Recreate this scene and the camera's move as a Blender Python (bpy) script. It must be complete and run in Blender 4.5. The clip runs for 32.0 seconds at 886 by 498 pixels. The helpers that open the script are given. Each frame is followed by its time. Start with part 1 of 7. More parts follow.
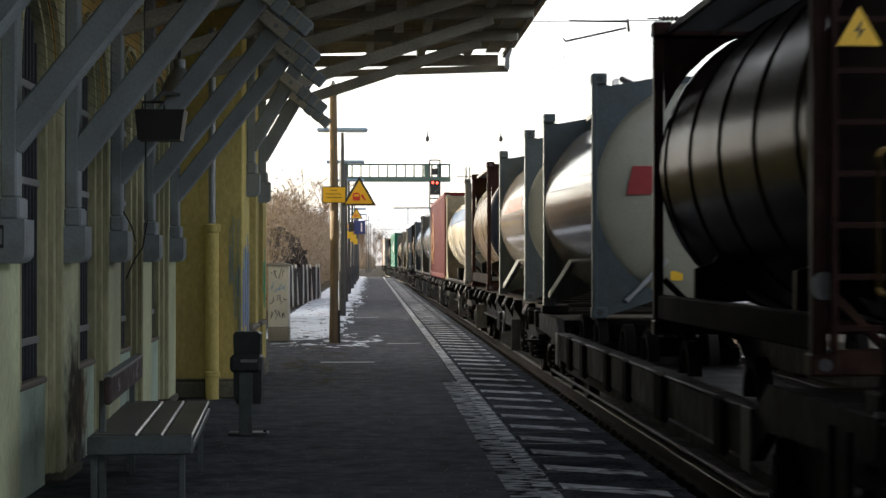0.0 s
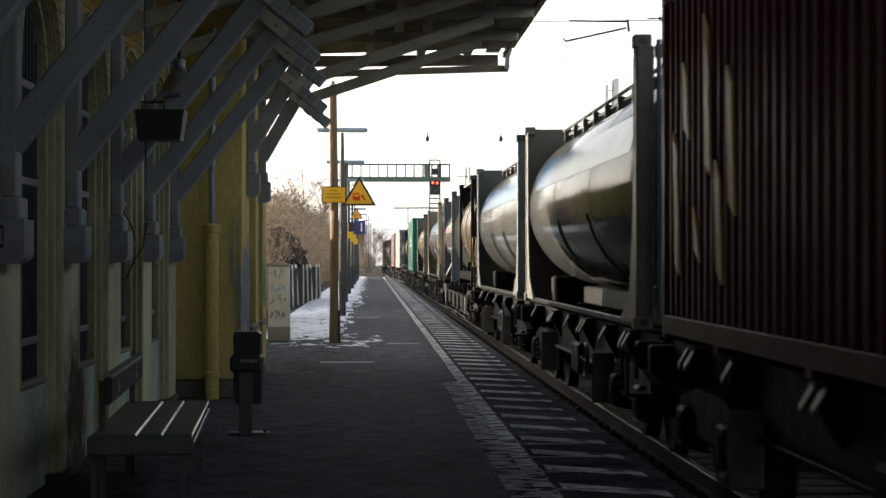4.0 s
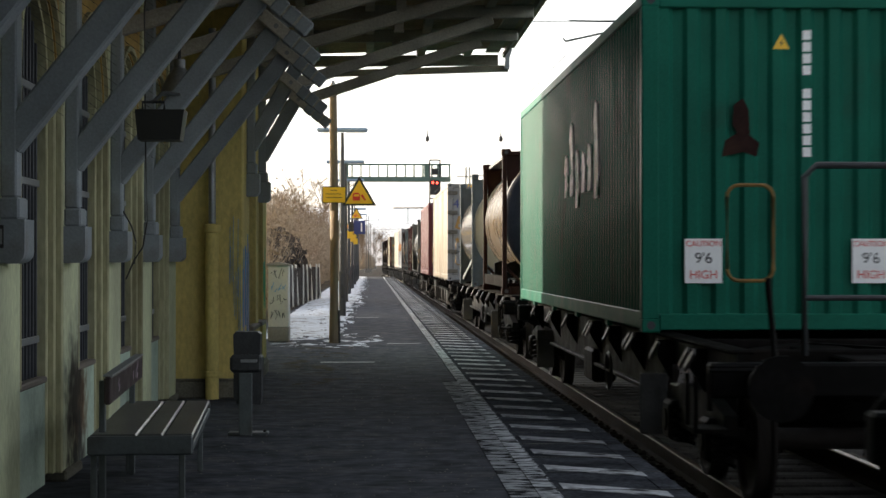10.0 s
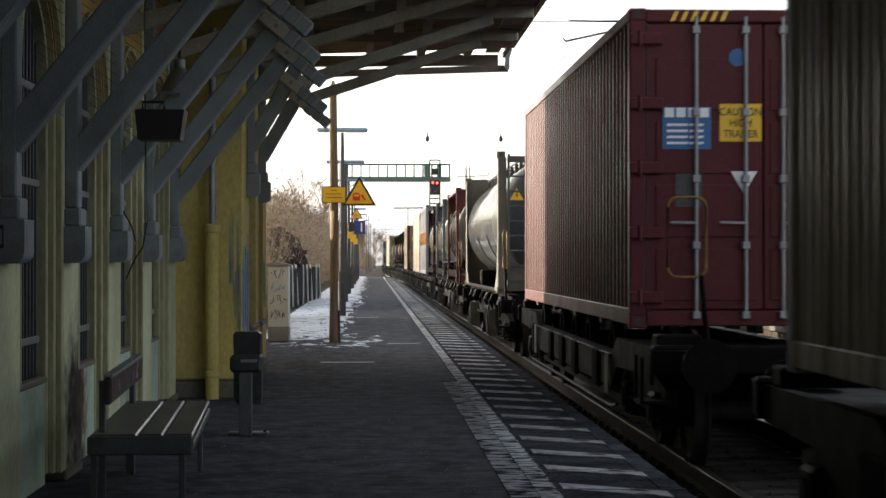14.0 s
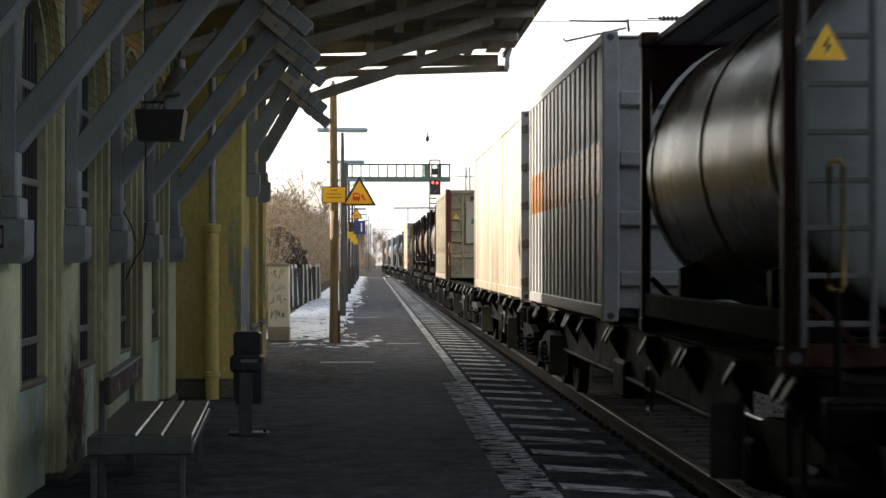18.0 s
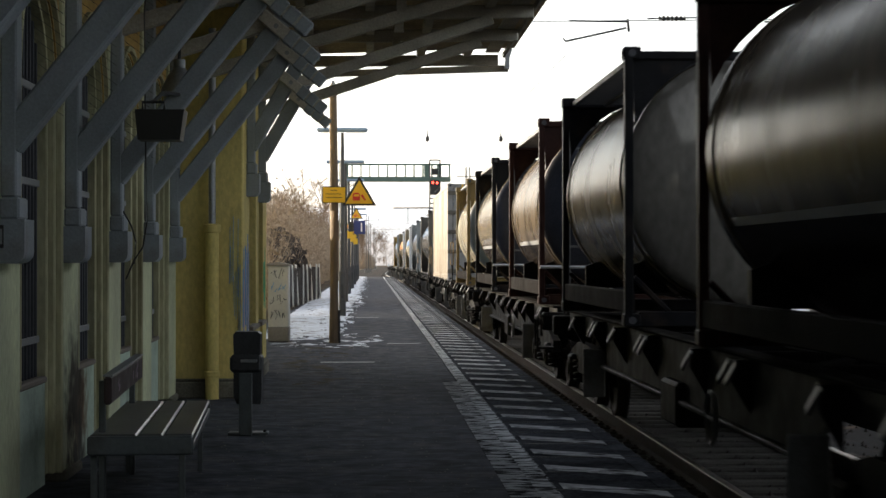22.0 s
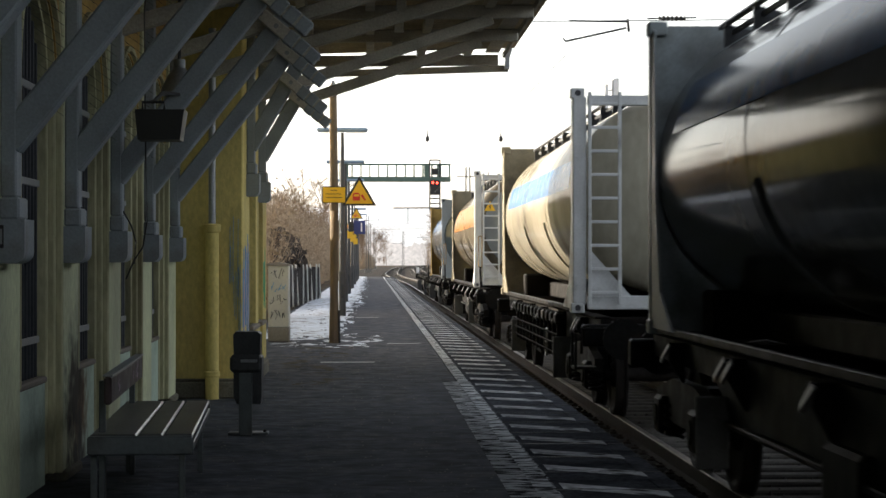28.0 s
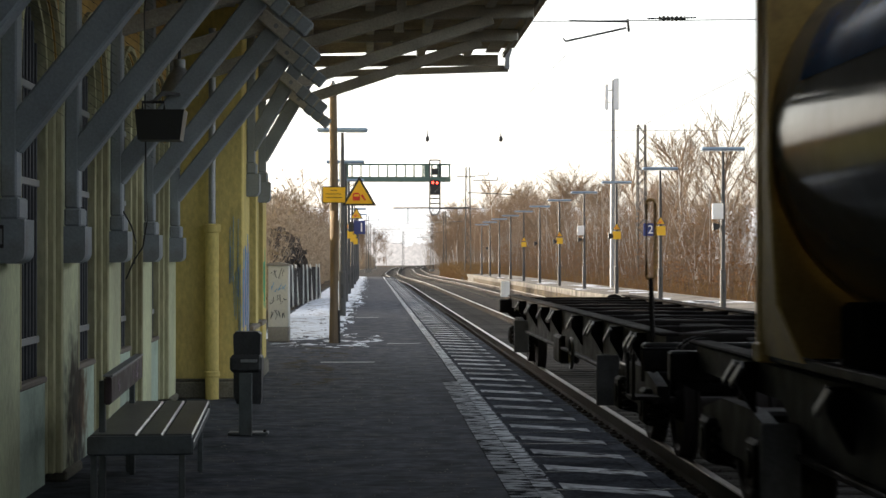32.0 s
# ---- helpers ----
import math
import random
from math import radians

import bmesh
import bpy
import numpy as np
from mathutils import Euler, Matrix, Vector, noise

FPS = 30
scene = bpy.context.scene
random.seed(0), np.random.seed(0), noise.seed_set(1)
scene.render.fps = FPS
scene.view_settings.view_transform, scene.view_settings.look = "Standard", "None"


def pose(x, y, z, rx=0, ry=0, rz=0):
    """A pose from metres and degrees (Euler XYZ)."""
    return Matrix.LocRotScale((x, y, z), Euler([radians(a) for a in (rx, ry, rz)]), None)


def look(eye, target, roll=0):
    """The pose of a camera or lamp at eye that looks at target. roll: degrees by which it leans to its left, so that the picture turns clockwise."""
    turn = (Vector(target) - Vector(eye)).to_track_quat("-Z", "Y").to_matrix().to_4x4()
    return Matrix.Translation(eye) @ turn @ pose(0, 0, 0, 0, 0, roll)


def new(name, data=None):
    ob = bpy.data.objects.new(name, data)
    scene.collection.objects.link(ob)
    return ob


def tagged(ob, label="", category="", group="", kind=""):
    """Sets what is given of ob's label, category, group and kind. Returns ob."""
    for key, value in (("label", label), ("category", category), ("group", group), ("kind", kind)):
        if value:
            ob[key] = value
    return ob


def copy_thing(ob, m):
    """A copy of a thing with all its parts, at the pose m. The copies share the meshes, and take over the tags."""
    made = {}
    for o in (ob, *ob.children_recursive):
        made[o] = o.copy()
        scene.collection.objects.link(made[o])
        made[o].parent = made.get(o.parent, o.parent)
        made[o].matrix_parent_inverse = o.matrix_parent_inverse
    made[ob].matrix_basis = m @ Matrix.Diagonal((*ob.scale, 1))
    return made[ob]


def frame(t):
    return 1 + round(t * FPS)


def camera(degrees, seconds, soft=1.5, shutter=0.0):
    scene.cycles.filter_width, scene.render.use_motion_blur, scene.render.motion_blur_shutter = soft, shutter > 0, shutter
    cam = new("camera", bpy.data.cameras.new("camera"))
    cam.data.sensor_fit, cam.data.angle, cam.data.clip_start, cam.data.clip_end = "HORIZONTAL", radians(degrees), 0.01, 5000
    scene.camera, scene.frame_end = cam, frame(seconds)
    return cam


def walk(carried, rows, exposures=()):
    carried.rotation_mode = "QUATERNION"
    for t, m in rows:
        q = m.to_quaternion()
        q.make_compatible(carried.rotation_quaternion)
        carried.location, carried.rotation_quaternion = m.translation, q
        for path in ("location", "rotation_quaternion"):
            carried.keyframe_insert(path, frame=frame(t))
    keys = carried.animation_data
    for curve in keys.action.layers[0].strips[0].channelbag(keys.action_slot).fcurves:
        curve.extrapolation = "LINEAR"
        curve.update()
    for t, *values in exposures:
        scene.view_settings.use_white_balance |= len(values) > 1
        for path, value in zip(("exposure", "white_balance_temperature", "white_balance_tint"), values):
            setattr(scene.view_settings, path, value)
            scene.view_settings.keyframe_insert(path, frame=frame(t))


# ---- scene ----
# camera on a tripod under the canopy, platform surface at z = 0, tracks along +y
EYE_Z = 1.39
RAIL_Z = -0.375
TRACK_X, TRACK2_X = 3.56, 7.55
cam = camera(25.0, 32.0, soft=1.5, shutter=0.25)
eye_pose = look((0, 0, EYE_Z), (math.sin(radians(2.09)), math.cos(radians(2.09)), EYE_Z + math.tan(radians(0.308))))
walk(cam, [(0, eye_pose), (32, eye_pose)], exposures=[(0, 1.5), (32, 1.5)])

# low winter sun from beyond the station building, hazy bright sky
SUN_EL, SUN_AZ = 14.0, 40.0
sun_dir = Vector((-math.cos(radians(SUN_AZ)), math.sin(radians(SUN_AZ)), math.tan(radians(SUN_EL)))).normalized()
world = bpy.data.worlds.new("winter_sky")
scene.world = world
world.use_nodes = True
wt = world.node_tree
sky = wt.nodes.new("ShaderNodeTexSky")
sky.sky_type = "NISHITA"
sky.sun_disc = False
sky.sun_elevation, sky.sun_rotation = radians(SUN_EL), radians(SUN_AZ - 90)
sky.dust_density, sky.air_density = 2.5, 1.0
veil = wt.nodes.new("ShaderNodeHueSaturation")          # thin high haze takes the colour out of the sky
veil.inputs["Saturation"].default_value = 0.35
wt.links.new(sky.outputs["Color"], veil.inputs["Color"])
wt.links.new(veil.outputs["Color"], wt.nodes["Background"].inputs["Color"])
wt.nodes["Background"].inputs["Strength"].default_value = 0.14
sun = new("sun", bpy.data.lights.new("sun", "SUN"))
sun.data.energy, sun.data.angle, sun.data.color = 4.4, radians(0.53), (1.0, 0.85, 0.66)
sun.matrix_world = look(sun_dir * 50, (0, 0, 0))


# ---- materials ----
def mat(name, col, rough=0.6, metal=0.0, var=0.22, scale=2.0, fine=45.0, bump=0.15, stain=None, stain_amount=0.35, stretch=(1, 1, 1), emit=0.0, spread=0.0, spec=0.5, spots=(), edge=None):
    """A painted or raw surface: two scales of colour change, fine relief and uneven gloss; stain: a second colour in patches."""
    m = bpy.data.materials.new(name)
    m.use_nodes = True
    nt = m.node_tree
    n, l = nt.nodes, nt.links
    p = n["Principled BSDF"]
    tc = n.new("ShaderNodeTexCoord")
    mp = n.new("ShaderNodeMapping")
    mp.inputs["Scale"].default_value = stretch
    l.new(tc.outputs["Object"], mp.inputs["Vector"])

    def noise_tex(sc, detail):
        t = n.new("ShaderNodeTexNoise")
        t.inputs["Scale"].default_value, t.inputs["Detail"].default_value = sc, detail
        l.new(mp.outputs["Vector"], t.inputs["Vector"])
        return t

    def ramp(src, a, b):
        r = n.new("ShaderNodeMapRange")
        r.inputs["From Min"].default_value, r.inputs["From Max"].default_value = 0.3, 0.7
        r.inputs["To Min"].default_value, r.inputs["To Max"].default_value = a, b
        l.new(src, r.inputs["Value"])
        return r.outputs["Result"]

    def mix(kind, fac, a, b):
        x = n.new("ShaderNodeMix")
        x.data_type, x.blend_type = "RGBA", kind
        for sock, val in ((x.inputs["Factor"], fac), (x.inputs["A"], a), (x.inputs["B"], b)):
            if isinstance(val, (int, float, tuple)):
                sock.default_value = val if not isinstance(val, tuple) else (*val, 1.0)[:4]
            else:
                l.new(val, sock)
        return x.outputs["Result"]

    big, small = noise_tex(scale, 5), noise_tex(fine, 3)
    c = mix("MIX", ramp(big.outputs["Fac"], 0, 1), tuple(v * (1 - var) for v in col), tuple(min(1, v * (1 + var)) for v in col))
    if stain:
        patch = noise_tex(scale * 0.63 + 0.2, 7)
        s = n.new("ShaderNodeMapRange")
        s.inputs["From Min"].default_value, s.inputs["From Max"].default_value = edge or (0.66 - 0.3 * stain_amount, 0.74)
        l.new(patch.outputs["Fac"], s.inputs["Value"])
        c = mix("MIX", s.outputs["Result"], c, stain)
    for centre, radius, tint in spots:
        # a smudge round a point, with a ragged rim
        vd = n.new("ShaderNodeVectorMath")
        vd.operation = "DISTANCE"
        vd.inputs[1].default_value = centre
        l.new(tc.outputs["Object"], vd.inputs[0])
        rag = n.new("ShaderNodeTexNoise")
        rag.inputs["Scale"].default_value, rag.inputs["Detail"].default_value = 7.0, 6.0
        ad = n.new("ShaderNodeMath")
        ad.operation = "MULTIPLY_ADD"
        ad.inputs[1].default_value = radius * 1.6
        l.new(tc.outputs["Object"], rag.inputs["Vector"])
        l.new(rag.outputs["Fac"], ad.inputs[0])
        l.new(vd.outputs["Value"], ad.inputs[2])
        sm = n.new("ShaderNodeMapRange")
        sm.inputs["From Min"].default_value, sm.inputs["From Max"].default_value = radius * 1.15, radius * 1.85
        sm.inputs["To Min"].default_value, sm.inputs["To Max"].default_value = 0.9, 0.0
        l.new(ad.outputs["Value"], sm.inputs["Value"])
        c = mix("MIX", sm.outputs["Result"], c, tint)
    g = n.new("ShaderNodeMapRange")
    g.inputs["From Min"].default_value, g.inputs["From Max"].default_value = 0.28, 0.72
    g.inputs["To Min"].default_value, g.inputs["To Max"].default_value = 1 - var * 0.7, 1 + var * 0.7
    l.new(small.outputs["Fac"], g.inputs["Value"])
    vm = n.new("ShaderNodeVectorMath")
    vm.operation = "SCALE"
    l.new(c, vm.inputs[0])
    l.new(g.outputs["Result"], vm.inputs["Scale"])
    out = vm.outputs["Vector"]
    if spread:
        oi = n.new("ShaderNodeObjectInfo")
        q = n.new("ShaderNodeMapRange")
        q.inputs["To Min"].default_value, q.inputs["To Max"].default_value = 1 - spread, 1 + spread
        l.new(oi.outputs["Random"], q.inputs["Value"])
        v2 = n.new("ShaderNodeVectorMath")
        v2.operation = "SCALE"
        l.new(out, v2.inputs[0])
        l.new(q.outputs["Result"], v2.inputs["Scale"])
        out = v2.outputs["Vector"]
    l.new(out, p.inputs["Base Color"])
    l.new(ramp(big.outputs["Fac"], rough * 0.85, min(1, rough * 1.18)), p.inputs["Roughness"])
    p.inputs["Metallic"].default_value = metal
    p.inputs["Specular IOR Level"].default_value = spec
    if bump:
        b = n.new("ShaderNodeBump")
        b.inputs["Strength"].default_value, b.inputs["Distance"].default_value = bump, 0.01
        l.new(small.outputs["Fac"], b.inputs["Height"])
        l.new(b.outputs["Normal"], p.inputs["Normal"])
    if emit:
        p.inputs["Emission Color"].default_value, p.inputs["Emission Strength"].default_value = (*col, 1), emit
    return m


M_ASPHALT = mat("asphalt", (0.074, 0.078, 0.090), 0.95, var=0.5, scale=4.0, fine=11, bump=0.6, stain=(0.10, 0.102, 0.108), stretch=(0.8, 0.8, 1), spec=0.02, edge=(0.53, 0.66))
M_LINE = mat("worn_white_paint", (0.53, 0.55, 0.57), 0.75, var=0.35, scale=11, fine=30, bump=0.5, stain=(0.07, 0.07, 0.073), spec=0.0, stretch=(0.7, 1.2, 1), edge=(0.46, 0.56))
M_LINEOLD = mat("old_white_paint", (0.36, 0.37, 0.385), 0.78, var=0.4, scale=11, fine=34, bump=0.5, stain=(0.035, 0.036, 0.038), spec=0.0, stretch=(0.6, 1.3, 1), edge=(0.50, 0.56))
M_STRIPE = mat("worn_grey_slab", (0.47, 0.485, 0.505), 0.8, var=0.3, scale=8, fine=40, bump=0.4, stain=(0.05, 0.05, 0.052), spread=0.25, spec=0.0, edge=(0.50, 0.64))
M_SLAB = mat("edge_slab_concrete", (0.064, 0.068, 0.078), 0.95, var=0.5, scale=3, fine=24, bump=0.5, spread=0.15, spec=0.0)
M_CONC = mat("old_concrete", (0.22, 0.21, 0.19), 0.85, var=0.25, scale=2, fine=40, bump=0.4, stain=(0.1, 0.095, 0.08))
M_GROUND = mat("dead_grass_earth", (0.05, 0.040, 0.030), 0.95, var=0.4, scale=0.4, fine=8, bump=0.6, stain=(0.16, 0.11, 0.05), spec=0.05)
M_BALLAST = mat("ballast", (0.021, 0.019, 0.0175), 0.9, var=0.5, scale=3, fine=22, bump=1.0, stain=(0.11, 0.075, 0.05), spec=0.05)
M_STONE = mat("ballast_stone", (0.032, 0.028, 0.025), 0.9, var=0.4, scale=8, fine=50, spread=0.3, spec=0.08)
M_RAIL = mat("rail_side_rust", (0.036, 0.029, 0.024), 0.8, var=0.3, scale=4, spec=0.05)
M_RAILTOP = mat("polished_rail_head", (0.22, 0.205, 0.185), 0.34, metal=1.0, var=0.1, scale=4, bump=0.03)
M_SLEEPER = mat("concrete_sleeper", (0.068, 0.064, 0.058), 0.9, var=0.3, scale=5, spread=0.25, spec=0.03)
M_SNOW = mat("old_snow", (0.55, 0.59, 0.66), 0.6, var=0.18, scale=3, fine=14, bump=0.8, stain=(0.20, 0.20, 0.21), edge=(0.52, 0.66))
M_SAND = mat("sandy_grit", (0.09, 0.083, 0.074), 0.78, var=0.4, scale=4, fine=20, bump=0.5, spec=0.0)
M_GRIT = mat("pale_grit", (0.16, 0.155, 0.145), 0.9, var=0.3, scale=20, spec=0.08)
M_PLATFORM2 = mat("grimy_platform_concrete", (0.13, 0.122, 0.11), 0.9, var=0.35, scale=1.2, fine=20, bump=0.4, stain=(0.05, 0.045, 0.04), spec=0.08, spread=0.3, edge=(0.48, 0.66))
M_EDGEBLOCK = mat("mossy_edge_block", (0.10, 0.075, 0.04), 0.9, var=0.35, scale=2.5, fine=20, bump=0.5, stain=(0.05, 0.04, 0.028), spec=0.08, spread=0.4, edge=(0.46, 0.66))
M_FENCEDARK = mat("tarred_fence_board", (0.055, 0.052, 0.052), 0.8, var=0.35, scale=3, fine=30, bump=0.3, spread=0.3, spec=0.1)
M_PLASTER = mat("pale_yellow_plaster", (0.53, 0.555, 0.365), 0.85, var=0.2, scale=1.6, fine=35, bump=0.25, stain=(0.40, 0.40, 0.28), stain_amount=0.35, stretch=(1, 1, 0.45), spec=0.2)
M_OCHRE = mat("ochre_yellow_plaster", (0.68, 0.55, 0.20), 0.85, var=0.18, scale=1.4, fine=35, bump=0.25, stain=(0.48, 0.36, 0.13), stain_amount=0.3, stretch=(1, 1, 0.5), spec=0.2)
# soot and rust by the bench; the lowest entry is a painted shadow
SOOT_SHADE = ((13.10, 0.55, 0.62, (0.24, 0.25, 0.19)), (13.22, 0.36, 0.46, (0.17, 0.085, 0.035)), (13.08, 0.49, 0.42, (0.035, 0.033, 0.028)), (13.12, 0.00, 0.46, (0.03, 0.03, 0.027)))
M_SOOTSHADEPIER = mat("pale_yellow_plaster_with_soot", (0.53, 0.555, 0.365), 0.85, var=0.2, scale=1.6, fine=35, bump=0.25, stain=(0.40, 0.40, 0.28), stain_amount=0.35, stretch=(1, 1, 0.45), spec=0.2,
                 spots=tuple(((-1.92, y, z), r, tint) for y, z, r, tint in SOOT_SHADE))
M_SOOTSHADEPANEL = mat("faded_green_plaster_with_soot", (0.45, 0.545, 0.45), 0.85, var=0.15, scale=2.2, fine=35, bump=0.2, stain=(0.18, 0.21, 0.17), stain_amount=0.45, spec=0.2,
                  spots=tuple(((-2.01, y + 0.74, z), r * 0.9, tint) for y, z, r, tint in SOOT_SHADE))
# the shade of the window reveals is put into this darker colour
M_MOULD = mat("shabby_ochre_moulding", (0.44, 0.425, 0.27), 0.85, var=0.25, scale=2.0, fine=30, bump=0.3, stain=(0.16, 0.13, 0.07), stain_amount=0.45, stretch=(1, 1, 0.3), spec=0.1)
M_SPANDREL = mat("smoked_ochre_plaster", (0.47, 0.315, 0.11), 0.85, var=0.25, scale=1.4, fine=30, bump=0.25, stain=(0.22, 0.13, 0.05), stain_amount=0.45, spec=0.1)
M_PANEL = mat("faded_green_plaster", (0.45, 0.545, 0.45), 0.85, var=0.15, scale=2.2, fine=35, bump=0.2, stain=(0.18, 0.21, 0.17), stain_amount=0.45, spec=0.2)
M_PLINTH = mat("sooty_plinth", (0.16, 0.15, 0.12), 0.9, var=0.35, scale=2.5, bump=0.4, spec=0.1)
M_TIMBER = mat("grey_painted_timber", (0.275, 0.305, 0.33), 0.62, var=0.14, scale=2.5, fine=60, bump=0.2, stretch=(1, 1, 1), stain=(0.2, 0.19, 0.17), stain_amount=0.3, spec=0.2)
M_TIMBER2 = mat("grey_brown_canopy_timber", (0.41, 0.385, 0.335), 0.7, var=0.22, scale=3, fine=50, bump=0.2, spec=0.15)
M_ROOF = mat("corrugated_roof_sheet", (0.42, 0.35, 0.24), 0.6, var=0.25, scale=2, fine=30, bump=0.2, spec=0.1)
M_SILL = mat("window_sill_stone", (0.2, 0.17, 0.14), 0.8, var=0.2, scale=4)
M_BARS = mat("window_bar_iron", (0.05, 0.055, 0.065), 0.5, metal=0.3, var=0.2, scale=8)
M_GLASS = mat("dark_window_glass", (0.012, 0.014, 0.016), 0.12, var=0.3, scale=2, bump=0.02)
M_ZINC = mat("zinc_pipe", (0.35, 0.36, 0.38), 0.45, metal=0.6, var=0.15, scale=5)
M_STEEL = mat("galvanised_steel", (0.27, 0.28, 0.29), 0.5, metal=0.5, var=0.15, scale=6)
M_POLE = mat("weathered_lamp_pole", (0.065, 0.066, 0.068), 0.6, metal=0.2, var=0.2, scale=4)
M_STEELDK = mat("dark_painted_steel", (0.045, 0.047, 0.05), 0.5, metal=0.1, var=0.25, scale=6, spec=0.25)
M_BENCH = mat("bench_slat_metal", (0.12, 0.12, 0.115), 0.36, metal=0.4, var=0.2, scale=3, fine=50, stretch=(1, 0.2, 1))
M_BENCHEND = mat("grey_bench_steel", (0.085, 0.098, 0.102), 0.5, metal=0.1, var=0.2, scale=5, stain=(0.04, 0.036, 0.03))
M_BACKREST = mat("brown_backrest_board", (0.045, 0.026, 0.027), 0.5, var=0.25, scale=5)
M_WOOD = mat("weathered_pole_wood", (0.14, 0.10, 0.062), 0.8, var=0.3, scale=3, fine=50, bump=0.5, stretch=(6, 6, 0.6))
M_YELLOW = mat("sign_yellow", (0.80, 0.47, 0.02), 0.45, var=0.06, scale=4, bump=0.02)
M_BLACK = mat("sign_black", (0.015, 0.015, 0.015), 0.5, var=0.1, scale=4, bump=0.02)
M_RED = mat("sign_red", (0.6, 0.03, 0.02), 0.45, var=0.1, scale=4, bump=0.02)
M_BLUE = mat("sign_blue", (0.02, 0.035, 0.16), 0.4, var=0.1, scale=4, bump=0.02)
M_WHITE = mat("sign_white", (0.8, 0.8, 0.8), 0.45, var=0.05, scale=4, bump=0.02)
M_LAMPBLUE = mat("grey_blue_lamp_housing", (0.22, 0.30, 0.40), 0.45, metal=0.2, var=0.1, scale=4)
M_GANTRY = mat("green_gantry_steel", (0.10, 0.16, 0.13), 0.5, var=0.15, scale=2)
M_LATTICE = mat("weathered_lattice_steel", (0.085, 0.078, 0.072), 0.7, metal=0.1, var=0.2, scale=2)
M_WIRE = mat("catenary_wire", (0.06, 0.06, 0.06), 0.5, metal=0.4, var=0.1, scale=2)
M_CABINET = mat("pale_grey_cabinet", (0.50, 0.51, 0.48), 0.6, var=0.12, scale=3, stain=(0.3, 0.3, 0.28), stain_amount=0.3)
M_SCRIBBLE = mat("dark_scribble_paint", (0.04, 0.05, 0.07), 0.6, var=0.2, scale=6)
M_GRAFBLUE = mat("blue_spray_paint", (0.16, 0.33, 0.55), 0.6, var=0.3, scale=6)
M_GRAFGREEN = mat("green_spray_paint", (0.10, 0.42, 0.20), 0.6, var=0.3, scale=6)
M_GRAFPINK = mat("pale_scratch_paint", (0.45, 0.35, 0.42), 0.6, var=0.3, scale=6)
M_BARK = mat("grey_brown_twigs", (0.25, 0.185, 0.13), 0.85, var=0.3, scale=3, bump=0.2, spread=0.2, spec=0.1)
M_BIRCH = mat("birch_bark", (0.62, 0.59, 0.55), 0.7, var=0.3, scale=4, stain=(0.08, 0.07, 0.06), stain_amount=0.4, stretch=(1, 1, 2.5))
M_DRYLEAF = mat("dry_beech_leaves", (0.25, 0.13, 0.055), 0.8, var=0.4, scale=3, bump=0.0)
M_EVERGREEN = mat("dark_evergreen", (0.06, 0.05, 0.045), 0.8, var=0.4, scale=3, bump=0.0)
M_REED = mat("dry_reed_grass", (0.25, 0.155, 0.065), 0.9, var=0.3, scale=3, bump=0.0)
M_REDLIGHT = mat("red_signal_lens", (1.0, 0.05, 0.03), 0.3, var=0.0, bump=0, emit=3.5)

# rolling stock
# grime and deck steel, sunk to near black: the shade beneath is painted in
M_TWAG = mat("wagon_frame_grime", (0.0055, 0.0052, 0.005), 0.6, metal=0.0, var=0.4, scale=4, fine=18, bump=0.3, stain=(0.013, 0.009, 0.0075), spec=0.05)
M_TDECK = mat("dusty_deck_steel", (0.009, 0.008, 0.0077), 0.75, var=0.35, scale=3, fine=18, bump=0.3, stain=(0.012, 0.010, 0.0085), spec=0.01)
M_TWORN = mat("worn_bright_steel", (0.024, 0.023, 0.022), 0.5, metal=0.2, var=0.25, scale=12)
M_TPALE = mat("pale_brake_panel", (0.055, 0.056, 0.056), 0.6, var=0.3, scale=5, stain=(0.020, 0.017, 0.015))
M_TWHEEL = mat("wheel_steel", (0.022, 0.019, 0.018), 0.6, metal=0.1, var=0.3, scale=6, spec=0.05)
M_TTREAD = mat("polished_wheel_tread", (0.5, 0.48, 0.46), 0.3, metal=1.0, var=0.1, scale=6)
M_TGATE = mat("ochre_guard_rail_paint", (0.19, 0.115, 0.036), 0.55, var=0.3, scale=8, spec=0.15)
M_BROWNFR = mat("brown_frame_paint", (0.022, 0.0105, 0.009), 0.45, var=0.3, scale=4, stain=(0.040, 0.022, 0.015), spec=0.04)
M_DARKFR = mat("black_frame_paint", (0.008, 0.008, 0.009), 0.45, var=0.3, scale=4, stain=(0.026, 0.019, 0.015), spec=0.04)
M_REDFR = mat("red_frame_paint", (0.075, 0.017, 0.015), 0.45, var=0.25, scale=4, stain=(0.066, 0.028, 0.022), spec=0.2)
M_BLUEFR = mat("grey_blue_frame_paint", (0.058, 0.074, 0.082), 0.5, var=0.2, scale=4, stain=(0.055, 0.061, 0.061), spec=0.25)
M_BEIGEFR = mat("beige_frame_paint", (0.253, 0.226, 0.165), 0.5, var=0.18, scale=4, stain=(0.121, 0.094, 0.066), spec=0.06)
M_YELFR = mat("mustard_frame_paint", (0.105, 0.073, 0.024), 0.5, var=0.22, scale=4, stain=(0.077, 0.050, 0.022), spec=0.25)
M_GREYFR = mat("pale_grey_frame_paint", (0.10, 0.094, 0.08), 0.5, var=0.22, scale=2.2, stain=(0.095, 0.085, 0.066), stain_amount=0.45, spec=0.25)
M_PALEFR = mat("pale_blue_grey_frame_paint", (0.215, 0.240, 0.250), 0.45, var=0.14, scale=2.5, stain=(0.13, 0.135, 0.13), stain_amount=0.35, spec=0.2)
